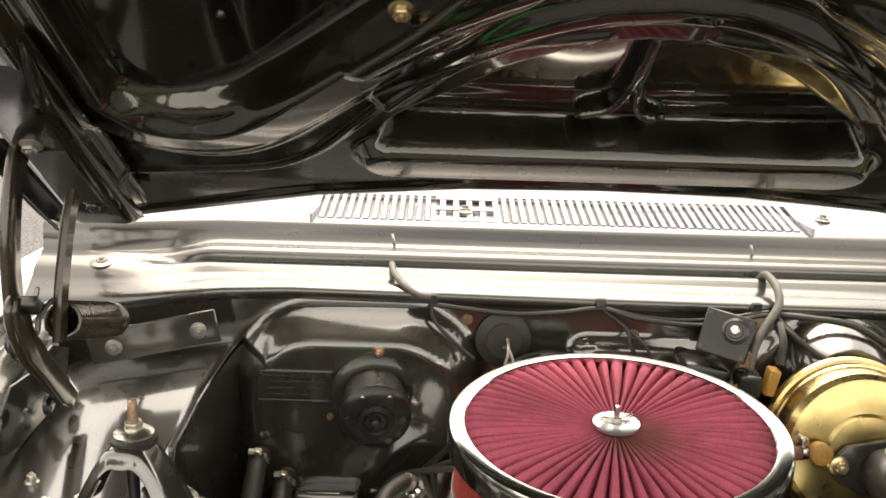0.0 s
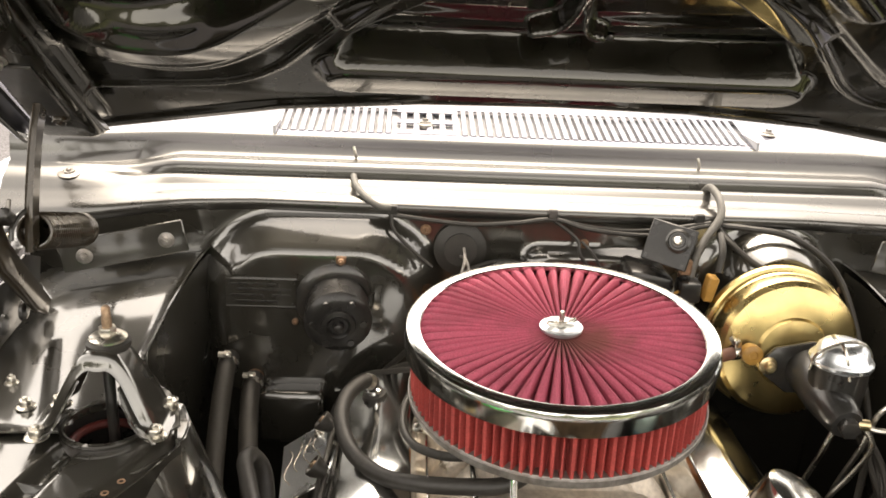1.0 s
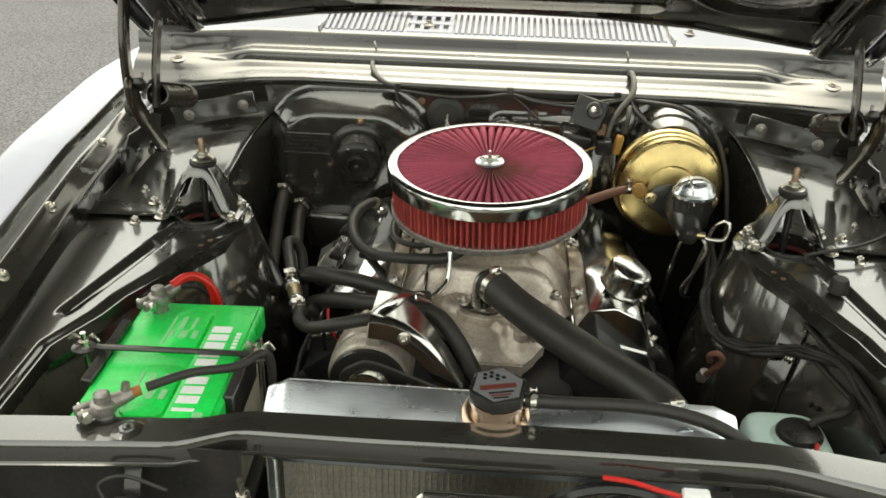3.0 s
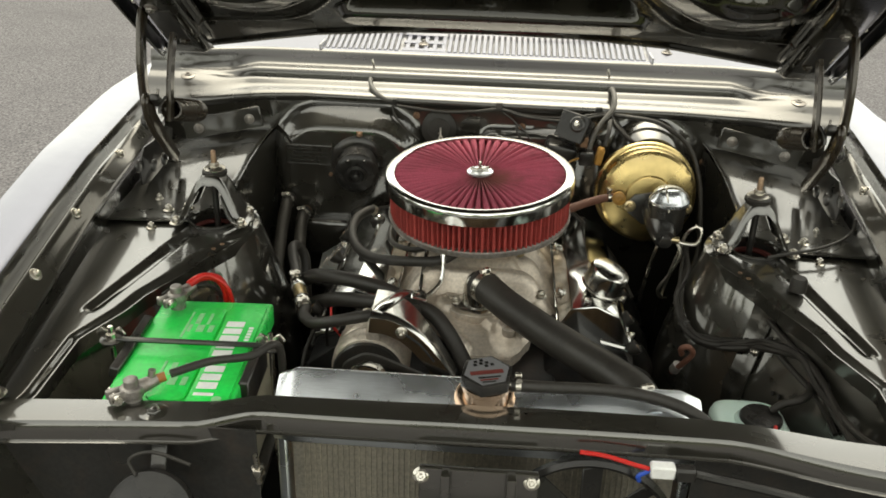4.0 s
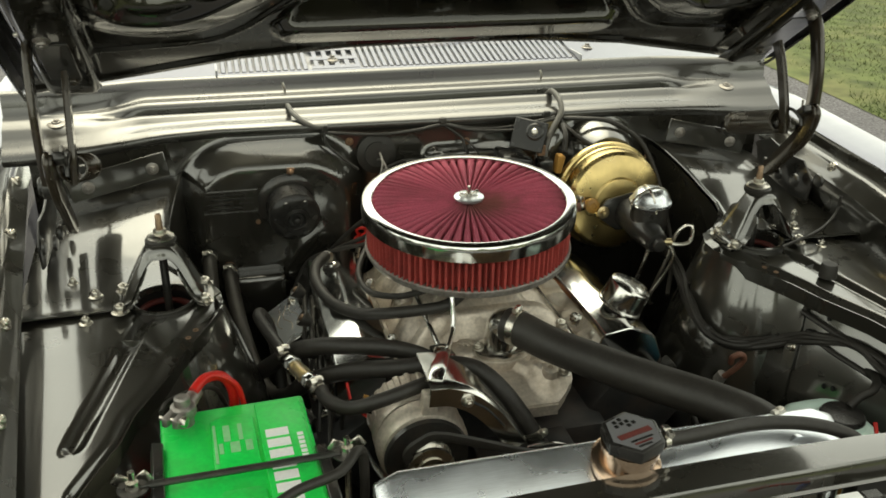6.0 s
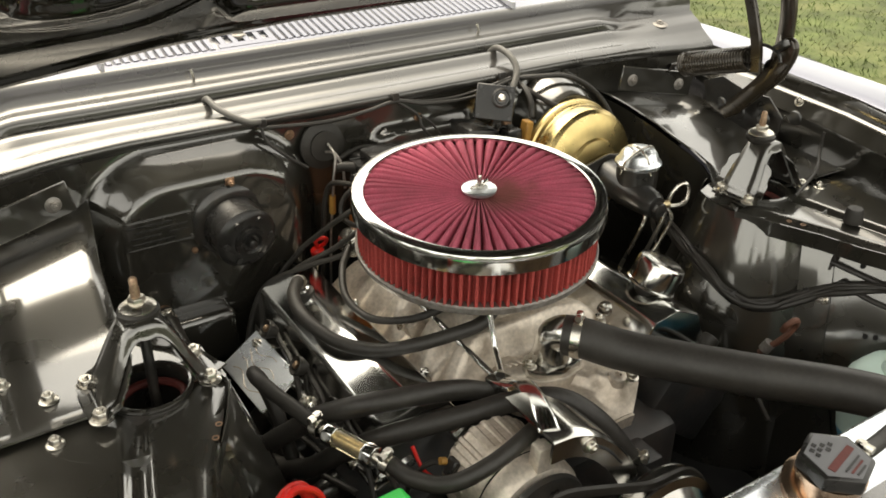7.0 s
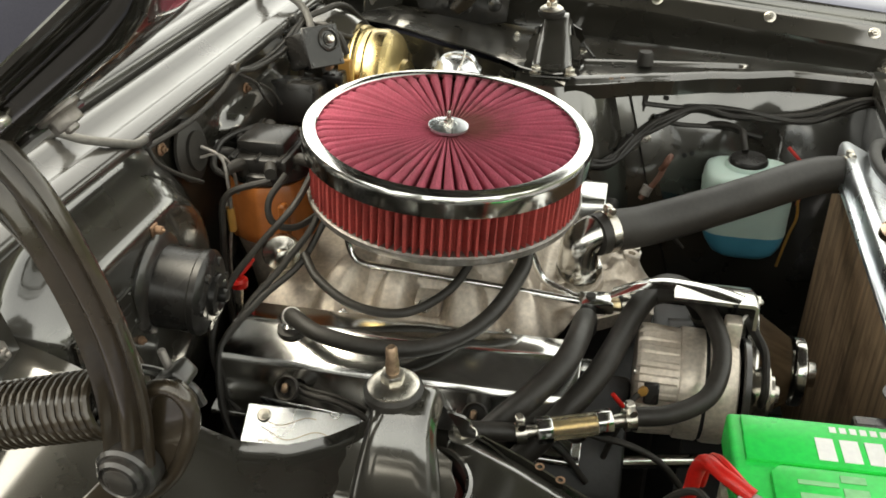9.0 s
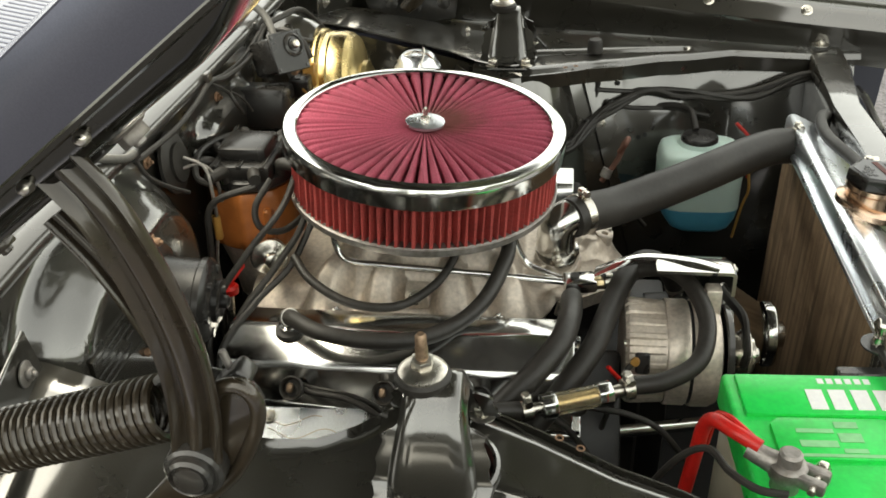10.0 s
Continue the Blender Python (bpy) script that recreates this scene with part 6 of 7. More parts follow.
# ---- brake booster and master cylinder ----
BO = face_up((0.338, 0.222, 0.890), (0, -1, 0.10))
boo = thing("brake_booster", "gold zinc-plated brake booster with stepped rings", "brake booster")
part("shell", lathe([(0.060, -0.014), (0.092, -0.004), (0.1040, 0.005), (0.1062, 0.010), (0.1062, 0.014), (0.1040, 0.0185), (0.1000, 0.0205), (0.1005, 0.026), (0.1005, 0.030), (0.0990, 0.033), (0.0985, 0.048), (0.0960, 0.057), (0.0900, 0.064), (0.0780, 0.069), (0.0600, 0.0725), (0.0500, 0.074), (0.0470, 0.080), (0.0300, 0.083), (0, 0.083)], BO, 96), GOLD, boo, sharp=24)
part("flange", prism([(-0.062, 0.012), (-0.050, 0.026), (0.0, 0.036), (0.050, 0.026), (0.062, 0.012), (0.062, -0.012), (0.030, -0.036), (-0.030, -0.036), (-0.062, -0.012)], 0.008, BO @ Matrix.Translation((0.018, -0.012, 0.088)), 0.002), PAINT_WORN, boo)
for bx in (-0.040, 0.072):
    m = BO @ Matrix.Translation((bx, -0.010, 0.096))
    bolt(m.translation, (0, -1, 0.1), boo, BRASSY, 0.008, 0.008, 1.5)
part("check_valve", lathe([(0.012, -0.006), (0.0135, 0.0), (0.0135, 0.010), (0.010, 0.012), (0.006, 0.0125), (0.005, 0.011), (0, 0.011)], face_up((0.275, 0.134, 0.903), (0, -1, 0.15)), 28), YELLOW, boo, "ochre vacuum check valve")
vh = thing("booster_vacuum_hose", "aged brown vacuum hose from booster to carburettor", "hose")
part("hose", tube([(0.272, 0.140, 0.902), (0.248, 0.136, 0.900), (0.215, 0.120, 0.896), (0.16, 0.08, 0.89), (0.09, 0.03, 0.885), (0.04, 0.02, 0.88)], 0.0085, 14), BROWN_HOSE, vh)
clampring((0.256, 0.138, 0.901), (-1, -0.2, 0), 0.0088, vh, 0.008)
mc = thing("master_cylinder", "black cast brake master cylinder with a bright domed reservoir cap", "master cylinder")
part("bore", lathe([(0.030, 0), (0.029, 0.06), (0.022, 0.115), (0.018, 0.122), (0, 0.122)], face_up((0.352, 0.128, 0.885), (0, -1, -0.1)), 28), PAINT_WORN, mc)
part("reservoir", lathe([(0.026, 0.862), (0.033, 0.872), (0.0345, 0.900), (0.035, 0.928), (0, 0.928)], Matrix.Translation((0.362, 0.068, 0)), 32), PAINT_WORN, mc)
part("cap", lathe([(0.037, 0.924), (0.0385, 0.927), (0.0385, 0.931), (0.036, 0.934), (0.033, 0.937), (0.030, 0.946), (0.024, 0.952), (0.012, 0.954), (0, 0.954)], Matrix.Translation((0.362, 0.068, 0)), 40), ALU, mc, "bright domed cap")
part("bail", tube([(0.325, 0.068, 0.915), (0.326, 0.06, 0.940), (0.350, 0.055, 0.957), (0.380, 0.06, 0.955), (0.398, 0.066, 0.935), (0.400, 0.068, 0.915)], 0.0022, 8), STEEL, mc)
part("bail", tube([(0.358, 0.032, 0.918), (0.352, 0.045, 0.952), (0.352, 0.075, 0.958), (0.36, 0.10, 0.94)], 0.0022, 8), STEEL, mc)
part("end_plug", prism(hexagon(0.013), 0.014, face_up((0.352, 0.008, 0.872), (0, -1, -0.1)), 0.0015), PAINT_WORN, mc)
bl = thing("brake_lines", "bent steel brake lines below the master cylinder", "brake line")
part("pipe", tube([(0.364, 0.010, 0.872), (0.392, 0.002, 0.868), (0.412, 0.0, 0.872), (0.418, 0.004, 0.895), (0.408, 0.010, 0.900), (0.392, 0.016, 0.880), (0.382, 0.02, 0.83), (0.372, 0.04, 0.76), (0.36, 0.06, 0.66)], 0.0036, 9), STEEL, bl)
part("pipe", tube([(0.376, 0.008, 0.868), (0.384, 0.0, 0.845), (0.372, 0.01, 0.80), (0.356, 0.02, 0.76), (0.366, 0.03, 0.735), (0.39, 0.06, 0.72)], 0.0036, 9), STEEL, bl)
part("pipe", tube([(0.345, 0.02, 0.862), (0.338, 0.02, 0.835), (0.334, 0.04, 0.78), (0.33, 0.08, 0.68)], 0.0036, 9), STEEL, bl)
part("fitting", lathe([(0.007, 0), (0.007, 0.014), (0, 0.014)], face_up((0.366, 0.010, 0.872), (1, -0.2, 0)), 12), BRASSY, bl)

# wiper motor box, connector, speed cable
wm = thing("wiper_motor", "black wiper motor box with a ringed gear cover on the firewall", "wiper motor")
WMM = face_up((0.184, 0.238, 1.013), (-0.42, -0.82, 0.38)) @ Euler((0, 0, radians(-8))).to_matrix().to_4x4()
part("housing", box((0.056, 0.050, 0.046), WMM @ Matrix.Translation((0, 0, -0.012)), 0.006, 2), PLASTIC, wm)
part("face_plate", box((0.064, 0.058, 0.004), WMM @ Matrix.Translation((0, 0, 0.018)), 0.0015, 1), PLASTIC, wm)
part("ring", lathe([(0.017, 0.019), (0.017, 0.022), (0.0135, 0.024), (0.0125, 0.021), (0.010, 0.021), (0.009, 0.023), (0, 0.023)], WMM @ Matrix.Translation((0.010, 0.008, 0)), 28), PAINT_WORN, wm)
part("shaft", lathe([(0.006, 0.02), (0.006, 0.028), (0.004, 0.030), (0, 0.030)], WMM @ Matrix.Translation((0.010, 0.008, 0)), 16), STEEL, wm)
for px, py in ((-0.026, 0.023), (0.026, -0.023), (-0.026, -0.023), (0.026, 0.023)):
    part("screw", lathe([(0.003, 0.0195), (0.0025, 0.0212), (0, 0.0212)], WMM @ Matrix.Translation((px, py, 0)), 10), PAINT_WORN, wm)
part("body", box((0.065, 0.075, 0.060), Matrix.Translation((0.155, 0.262, 0.945)) @ Euler((0, radians(12), 0)).to_matrix().to_4x4(), 0.008, 2), PLASTIC, wm)
part("rusty_tab", box((0.016, 0.010, 0.022), Matrix.Translation((0.204, 0.226, 0.987)), 0.002, 1), RUSTY, wm)
cn = thing("wiring_connector", "ochre plastic wiring connector with black wires", "connector")
part("plug", box((0.014, 0.020, 0.036), Matrix.Translation((0.237, 0.214, 0.962)) @ Euler((0, radians(10), 0)).to_matrix().to_4x4(), 0.002, 1), YELLOW, cn)
part("socket", box((0.030, 0.030, 0.030), Matrix.Translation((0.210, 0.222, 0.955)), 0.004, 2), PLASTIC, cn)
part("wire", tube([(0.195, 0.215, 0.955), (0.175, 0.200, 0.950), (0.170, 0.20, 0.93)], 0.002, 6), YELLOW, cn)
part("wire", tube([(0.246, 0.212, 0.985), (0.252, 0.225, 1.010), (0.256, 0.25, 1.025), (0.262, 0.27, 1.02)], 0.005, 8), RUBBER, cn)
sc = thing("booster_wiring", "black cables arching over the brake booster", "cable")
part("cable", tube([(0.262, 0.285, 1.030), (0.30, 0.268, 1.032), (0.36, 0.255, 1.025), (0.42, 0.245, 0.985), (0.445, 0.215, 0.93), (0.45, 0.17, 0.87), (0.44, 0.10, 0.80), (0.40, 0.03, 0.75)], 0.0048, 9), RUBBER, sc)
part("cable", tube([(0.258, 0.284, 1.030), (0.275, 0.25, 1.012), (0.31, 0.225, 0.99), (0.355, 0.20, 0.985), (0.375, 0.19, 0.98)], 0.0042, 9), RUBBER, sc)

# blower motor on the heater bulge
bl = thing("blower_motor", "black heater blower motor with a round finned end cap", "blower motor")
BLM = face_up((-0.278, 0.262, 0.907), (0.10, -1, -0.12))
part("flange", lathe([(0.060, 0), (0.061, 0.004), (0.057, 0.008), (0.050, 0.012), (0.046, 0.012), (0, 0.012)], BLM, 48), PAINT_WORN, bl)
part("housing", lathe([(0.046, 0.010), (0.0445, 0.014), (0.0445, 0.050), (0.0465, 0.052), (0.0465, 0.058), (0.043, 0.062), (0.036, 0.066), (0.024, 0.067), (0.023, 0.072), (0.017, 0.074), (0.013, 0.070), (0.008, 0.070), (0.007, 0.080), (0.004, 0.082), (0, 0.082)], BLM, 48), PLASTIC, bl)
for k in range(6):
    a = 2 * math.pi * k / 6
    part("vent_boss", lathe([(0.006, 0.064), (0.005, 0.068), (0, 0.068)], BLM @ Matrix.Translation((0.034 * math.cos(a), 0.034 * math.sin(a), 0)), 10), PLASTIC, bl)
for a in (1.5, 3.6, 5.6):
    m = BLM @ Matrix.Translation((0.066 * math.cos(a), 0.066 * math.sin(a), 0.002))
    part("tab", box((0.014, 0.012, 0.004), m, 0.001, 1), RUSTY, bl)
    bolt(m.translation, (0, -1, 0), bl, RUSTY, 0.005, 0.008, 1.3)
for px, pz in ((-0.430, 0.820), (-0.396, 0.790)):
    o = lathe([(0.020, 0), (0.018, 0.006), (0.012, 0.007), (0.012, 0.03), (0, 0.03)], face_up((px, 0.268, pz), (0, -1, -0.1)), 20)
    tagged(part("heater_pipe", o, RUSTY), "rusty heater pipe stub in the firewall", "pipe", "heater pipes")

# ---- radiator ----
rad = thing("radiator", "polished aluminium radiator with a broad top tank", "radiator")
X0, X1 = -0.262, 0.322
TANK = [(-0.512, 0.846), (-0.512, 0.876), (-0.516, 0.882), (-0.524, 0.8835), (-0.572, 0.859), (-0.579, 0.855), (-0.582, 0.848), (-0.582, 0.800), (-0.550, 0.800), (-0.550, 0.846)]


def tank_pt(t, k):
    y, z = TANK[int(k) % len(TANK)]
    x = X0 + 0.028 + (X1 - X0 - 0.056) * t
    if t < 0:
        x, z = X0, 0.80 + (z - 0.80) * 0.88
        y = lerp(y, -0.546, 0.15)
    elif t > 1:
        x, z = X1, 0.80 + (z - 0.80) * 0.88
        y = lerp(y, -0.546, 0.15)
    return Vector((x, y, z))


bm = bmesh.new()
rings = [[bm.verts.new(tank_pt(t, k)) for k in range(len(TANK))] for t in (-1, 0, 0.5, 1, 2)]
for a, b in zip(rings, rings[1:]):
    for k in range(len(TANK)):
        j = (k + 1) % len(TANK)
        bm.faces.new((a[k], a[j], b[j], b[k]))
bm.faces.new(rings[0])
bm.faces.new(rings[-1])
es = [e for e in bm.edges]
bmesh.ops.recalc_face_normals(bm, faces=bm.faces[:])
bmesh.ops.bevel(bm, geom=[e for e in es if e.calc_face_angle(0) > 0.5], offset=0.003, segments=2, affect='EDGES', profile=0.5)
part("top_tank", bm, ALU, rad, "brushed and polished top tank", sharp=30)
part("core", box((0.545, 0.030, 0.478), Matrix.Translation((0.027, -0.532, 0.618)), 0.002, 1), CORE, rad, "brown stained fin core")
for x in (-0.250, 0.304):
    part("side_channel", box((0.014, 0.040, 0.48), Matrix.Translation((x, -0.558, 0.612)), 0.003, 1), ALU, rad)
part("rear_header", box((0.57, 0.014, 0.010), Matrix.Translation((0.027, -0.514, 0.846)), 0.002, 1), ALU, rad)
part("front_core", box((0.53, 0.006, 0.42), Matrix.Translation((0.027, -0.564, 0.600)), 0.001, 1), FIN, rad, "pale aluminium fin face")
fin = bmesh.new()
box((0.0016, 0.004, 0.40), I4, 0.0, bm=fin)
finish(fin)
fin_me = bpy.data.meshes.new("fin")
fin.to_mesh(fin_me)
fin.free()
fin_me.materials.append(FIN)
for k in range(64):
    for yy in (-0.5685,):
        o = new("fin", fin_me)
        o.parent, o.location = rad, (-0.221 + k * 0.0078, yy, 0.59)
part("filler_neck", lathe([(0.032, -0.042), (0.030, -0.012), (0.030, -0.010), (0.034, -0.006), (0.034, 0.0), (0, 0.0)], Matrix.Translation((0.028, -0.560, 0.906)) @ Euler((radians(4), 0, 0)).to_matrix().to_4x4(), 36), COPPER, rad, "heat-tinted filler neck")
part("neck_collar", lathe([(0.040, -0.006), (0.041, 0.002), (0.036, 0.006), (0.030, 0.007), (0, 0.007)], Matrix.Translation((0.027, -0.556, 0.876)) @ Euler((radians(17), 0, 0)).to_matrix().to_4x4(), 36), COPPER, rad)
part("inlet", lathe([(0.021, 0), (0.021, 0.05), (0, 0.05)], face_up((0.256, -0.555, 0.850), (-0.12, 1, 0)), 24), ALU, rad)
part("overflow_stub", lathe([(0.005, 0), (0.005, 0.03), (0, 0.03)], face_up((0.052, -0.562, 0.903), (1, 0, 0)), 12), STEEL, rad)
rc = part("cap", prism(hexagon(0.0370, 6, radians(22)), 0.017, I4, 0.0025), PLASTIC, rad, "six-sided black cap with a grey printed face")
rc.matrix_basis = Matrix.Translation((0.028, -0.561, 0.906)) @ Euler((radians(4), 0, 0)).to_matrix().to_4x4()
part("face", prism(hexagon(0.0315, 6, radians(22)), 0.0012, Matrix.Translation((0, 0, 0.0168)), 0.0), CAP_GREY, rc, "silver-grey printed disc")
part("print", box((0.044, 0.0075, 0.0008), Matrix.Translation((0.0, -0.004, 0.0184)) @ Euler((0, 0, radians(14))).to_matrix().to_4x4()), DULL_RED, rc, "red script band")
for k in range(3):
    part("print", box((0.030 - k * 0.006, 0.0022, 0.0008), Matrix.Translation((0.004, -0.014 - 0.005 * k, 0.0184)) @ Euler((0, 0, radians(14))).to_matrix().to_4x4()), DULL_RED if k == 1 else PLASTIC, rc)
for k in range(7):
    part("print", box((0.0045, 0.0045, 0.0008), Matrix.Translation((-0.016 + (k % 4) * 0.0075, 0.010 + (k // 4) * 0.007 + (k % 2) * 0.004, 0.0184)) @ Euler((0, 0, radians(20))).to_matrix().to_4x4()), PLASTIC, rc, "chequered mark")
oh = thing("overflow_hose", "thin black overflow hose along the top tank", "hose")
clampring((0.070, -0.561, 0.9025), (1, 0.1, 0), 0.0088, oh, 0.007)
part("hose", tube([(0.060, -0.562, 0.903), (0.11, -0.556, 0.899), (0.19, -0.545, 0.893), (0.245, -0.548, 0.889), (0.290, -0.560, 0.883), (0.320, -0.575, 0.872), (0.334, -0.580, 0.850), (0.336, -0.575, 0.815), (0.336, -0.570, 0.77)], 0.0085, 14), RUBBER, oh)

# ---- washer bottle ----
wb = thing("washer_bottle", "milky plastic washer bottle part-filled with blue fluid", "washer bottle")


def bottle_ring(z, hx_, hy_, n=28):
    """One rounded-rectangle section of the blown bottle."""
    out = []
    for k in range(n):
        c, q = math.cos(2 * math.pi * k / n), math.sin(2 * math.pi * k / n)
        out.append(Vector((0.437 + hx_ * math.copysign(abs(c) ** 0.5, c), -0.414 + hy_ * math.copysign(abs(q) ** 0.5, q) - 0.10 * (0.70 - z) * (z < 0.70), z)))
    return out


def loft(rings):
    bm = bmesh.new()
    rows_ = [[bm.verts.new(p) for p in r] for r in rings]
    n = len(rows_[0])
    for a, b in zip(rows_, rows_[1:]):
        for k in range(n):
            bm.faces.new((a[k], a[(k + 1) % n], b[(k + 1) % n], b[k]))
    bm.faces.new(rows_[0])
    bm.faces.new(rows_[-1])
    return bm


part("tank", loft([bottle_ring(*q) for q in ((0.672, 0.0545, 0.0700), (0.700, 0.0575, 0.0720), (0.735, 0.0590, 0.0725), (0.758, 0.0585, 0.0720), (0.769, 0.0550, 0.0690), (0.774, 0.0480, 0.0620), (0.776, 0.038, 0.050))]), BOTTLE, wb, sharp=60)
part("fluid", loft([bottle_ring(*q) for q in ((0.622, 0.0300, 0.0300), (0.624, 0.0400, 0.0420), (0.632, 0.0460, 0.0540), (0.650, 0.0510, 0.0640), (0.672, 0.0545, 0.0700))]), FLUID, wb, "lower part tinted by blue fluid", sharp=60)
part("seam", loft([[p + (p - Vector((0.437, -0.414, p.z))).normalized() * 0.0012 for p in bottle_ring(z, 0.0590, 0.0725)] for z in (0.7415, 0.7430)]), BOTTLE, wb)
part("shoulder", lathe([(0.040, 0.768), (0.036, 0.778), (0.033, 0.782), (0, 0.782)], Matrix.Translation((0.447, -0.410, 0)), 32), BOTTLE, wb)
part("cap", lathe([(0.030, 0.778), (0.032, 0.781), (0.032, 0.790), (0.029, 0.794), (0.010, 0.796), (0, 0.796)], Matrix.Translation((0.448, -0.411, -0.004)), 32), PLASTIC, wb)
part("hose", tube([(0.462, -0.405, 0.794), (0.480, -0.402, 0.806), (0.505, -0.398, 0.812), (0.528, -0.372, 0.812), (0.538, -0.330, 0.802), (0.528, -0.280, 0.790), (0.500, -0.23, 0.772)], 0.0062, 10), RUBBER, wb)
wb.location.z = -0.013

# wiring loom round the tower and along the apron
lo = thing("wiring_loom", "taped black wiring loom draped round the shock tower", "wiring loom")
base = [(0.405, 0.05, 0.835), (0.398, -0.005, 0.812), (0.372, -0.092, 0.801), (0.380, -0.147, 0.774), (0.416, -0.189, 0.767), (0.468, -0.215, 0.784), (0.492, -0.256, 0.812), (0.526, -0.321, 0.822), (0.541, -0.39, 0.815), (0.550, -0.50, 0.815), (0.558, -0.595, 0.842), (0.57, -0.65, 0.85)]
rl = random.Random(8)
for k in range(8):
    pts = [Vector(p) + Vector((rl.uniform(-0.008, 0.003), rl.uniform(-0.008, 0.008), rl.uniform(-0.009, 0.009))) for p in base]
    part("wire", tube(pts, (0.0055, 0.0042, 0.005, 0.0036, 0.003, 0.004, 0.0028, 0.0034)[k], 9), RUBBER, lo)
part("branch", tube([(0.48, -0.225, 0.79), (0.494, -0.229, 0.83), (0.500, -0.232, 0.868), (0.498, -0.215, 0.885)], 0.005, 8), RUBBER, lo)
part("branch", tube([(0.492, -0.229, 0.842), (0.505, -0.262, 0.835), (0.526, -0.321, 0.825), (0.543, -0.39, 0.818)], 0.0045, 8), RUBBER, lo)
part("branch", tube([(0.500, -0.275, 0.808), (0.512, -0.300, 0.800), (0.536, -0.36, 0.790), (0.546, -0.40, 0.780), (0.55, -0.44, 0.77)], 0.0042, 8), RUBBER, lo)
part("clip", lathe([(0.007, 0), (0.007, 0.004), (0, 0.006)], face_up((0.476, -0.236, 0.784), (-1, 0, 0.3)), 12), LEAD, lo)
for p in (base[3], base[5], base[6], base[8]):
    part("tie", box((0.012, 0.012, 0.022), Matrix.Translation(p), 0.003, 1), PLASTIC, lo)
for k in range(4):
    part("branch", tube([(0.56, -0.33, 0.78), (0.575 + 0.01 * k, -0.42 - 0.02 * k, 0.74 - 0.01 * k), (0.57 + 0.015 * k, -0.52, 0.71 + 0.012 * k), (0.56 + 0.02 * k, -0.60, 0.68)], 0.0035, 8), RUBBER, lo)
part("branch", tube([(0.45, -0.47, 0.80), (0.44, -0.50, 0.77), (0.45, -0.505, 0.74), (0.44, -0.50, 0.70)], 0.003, 8), RED, lo, "short red wire")
part("branch", tube([(0.40, -0.49, 0.74), (0.395, -0.495, 0.70), (0.405, -0.49, 0.66), (0.40, -0.48, 0.60)], 0.0025, 8), YELLOW, lo, "ochre wire")
ez = thing("ignition_lead", "frayed brown lead and eyelet on the inner wall", "wire")
part("lead", tube([(0.345, -0.24, 0.735), (0.356, -0.265, 0.770), (0.366, -0.275, 0.795), (0.356, -0.28, 0.810), (0.346, -0.275, 0.803), (0.350, -0.267, 0.788)], 0.0048, 9), BROWN_HOSE, ez)
part("eyelet", lathe([(0.009, 0), (0.009, 0.016), (0, 0.016)], face_up((0.347, -0.245, 0.742), (0.3, -0.4, 1)), 12), LEAD, ez)

# ---- battery ----
BAT = Matrix.Translation((-0.400, -0.483, 0.877)) @ Euler((0, 0, radians(2.8))).to_matrix().to_4x4()
bat = thing("battery", "bright green-topped car battery in a clear case", "battery", at=BAT)
W, Lb = 0.176, 0.302
part("case", box((W - 0.010, Lb - 0.010, 0.165), Matrix.Translation((0, 0, -0.118)), 0.006, 2), CASE, bat, "yellowed clear plastic case")
part("lid", box((W, Lb, 0.038), Matrix.Translation((0, 0, -0.022)), 0.005, 3), GREEN, bat)
part("letter_strip", box((0.056, Lb - 0.022, 0.006), Matrix.Translation((0.054, 0, -0.002)), 0.002, 2), GREEN, bat, "raised green strip")
for sy in (0.068, -0.072):
    oct_ = [(-0.030, -0.046), (-0.022, -0.054), (0.014, -0.054), (0.022, -0.046), (0.022, 0.046), (0.014, 0.054), (-0.022, 0.054), (-0.030, 0.046)]
    part("vent_cap", prism(oct_, 0.007, Matrix.Translation((0.0, sy, -0.006)), 0.0015), GREEN, bat, "raised vent cap with pale small print")
    for k in range(5):
        part("print", box((0.005 + 0.003 * (k % 3), 0.020 + 0.012 * (k % 2), 0.0006), Matrix.Translation((-0.020 + k * 0.008, sy + 0.018 * (1 if k % 2 else -0.6), 0.0014))), PALE_GREEN, bat)
    part("print", box((0.0035, 0.075, 0.0006), Matrix.Translation((-0.026, sy, 0.0014))), PALE_GREEN, bat)
for k in range(10):
    part("print", box((0.027, 0.0150 if k not in (0,) else 0.006, 0.0008), Matrix.Translation((0.046, -0.112 + k * 0.0205, 0.0014)), 0.0), WHITE, bat, "white block of the brand lettering")
for k in range(6):
    part("print", box((0.007, 0.0055, 0.0006), Matrix.Translation((0.072, 0.020 + k * 0.0085, 0.0013))), WHITE, bat)
part("print", lathe([(0.007, 0.0008), (0.007, 0.0014), (0, 0.0014)], Matrix.Translation((0.066, -0.122, 0)), 16), PALE_GREEN, bat)
for sx, sy in ((-0.0585, 0.127), (-0.041, -0.131)):
    part("post", lathe([(0.012, -0.004), (0.010, 0.02), (0.0095, 0.034), (0.007, 0.036), (0, 0.036)], Matrix.Translation((sx, sy, 0)), 20), LEAD, bat)


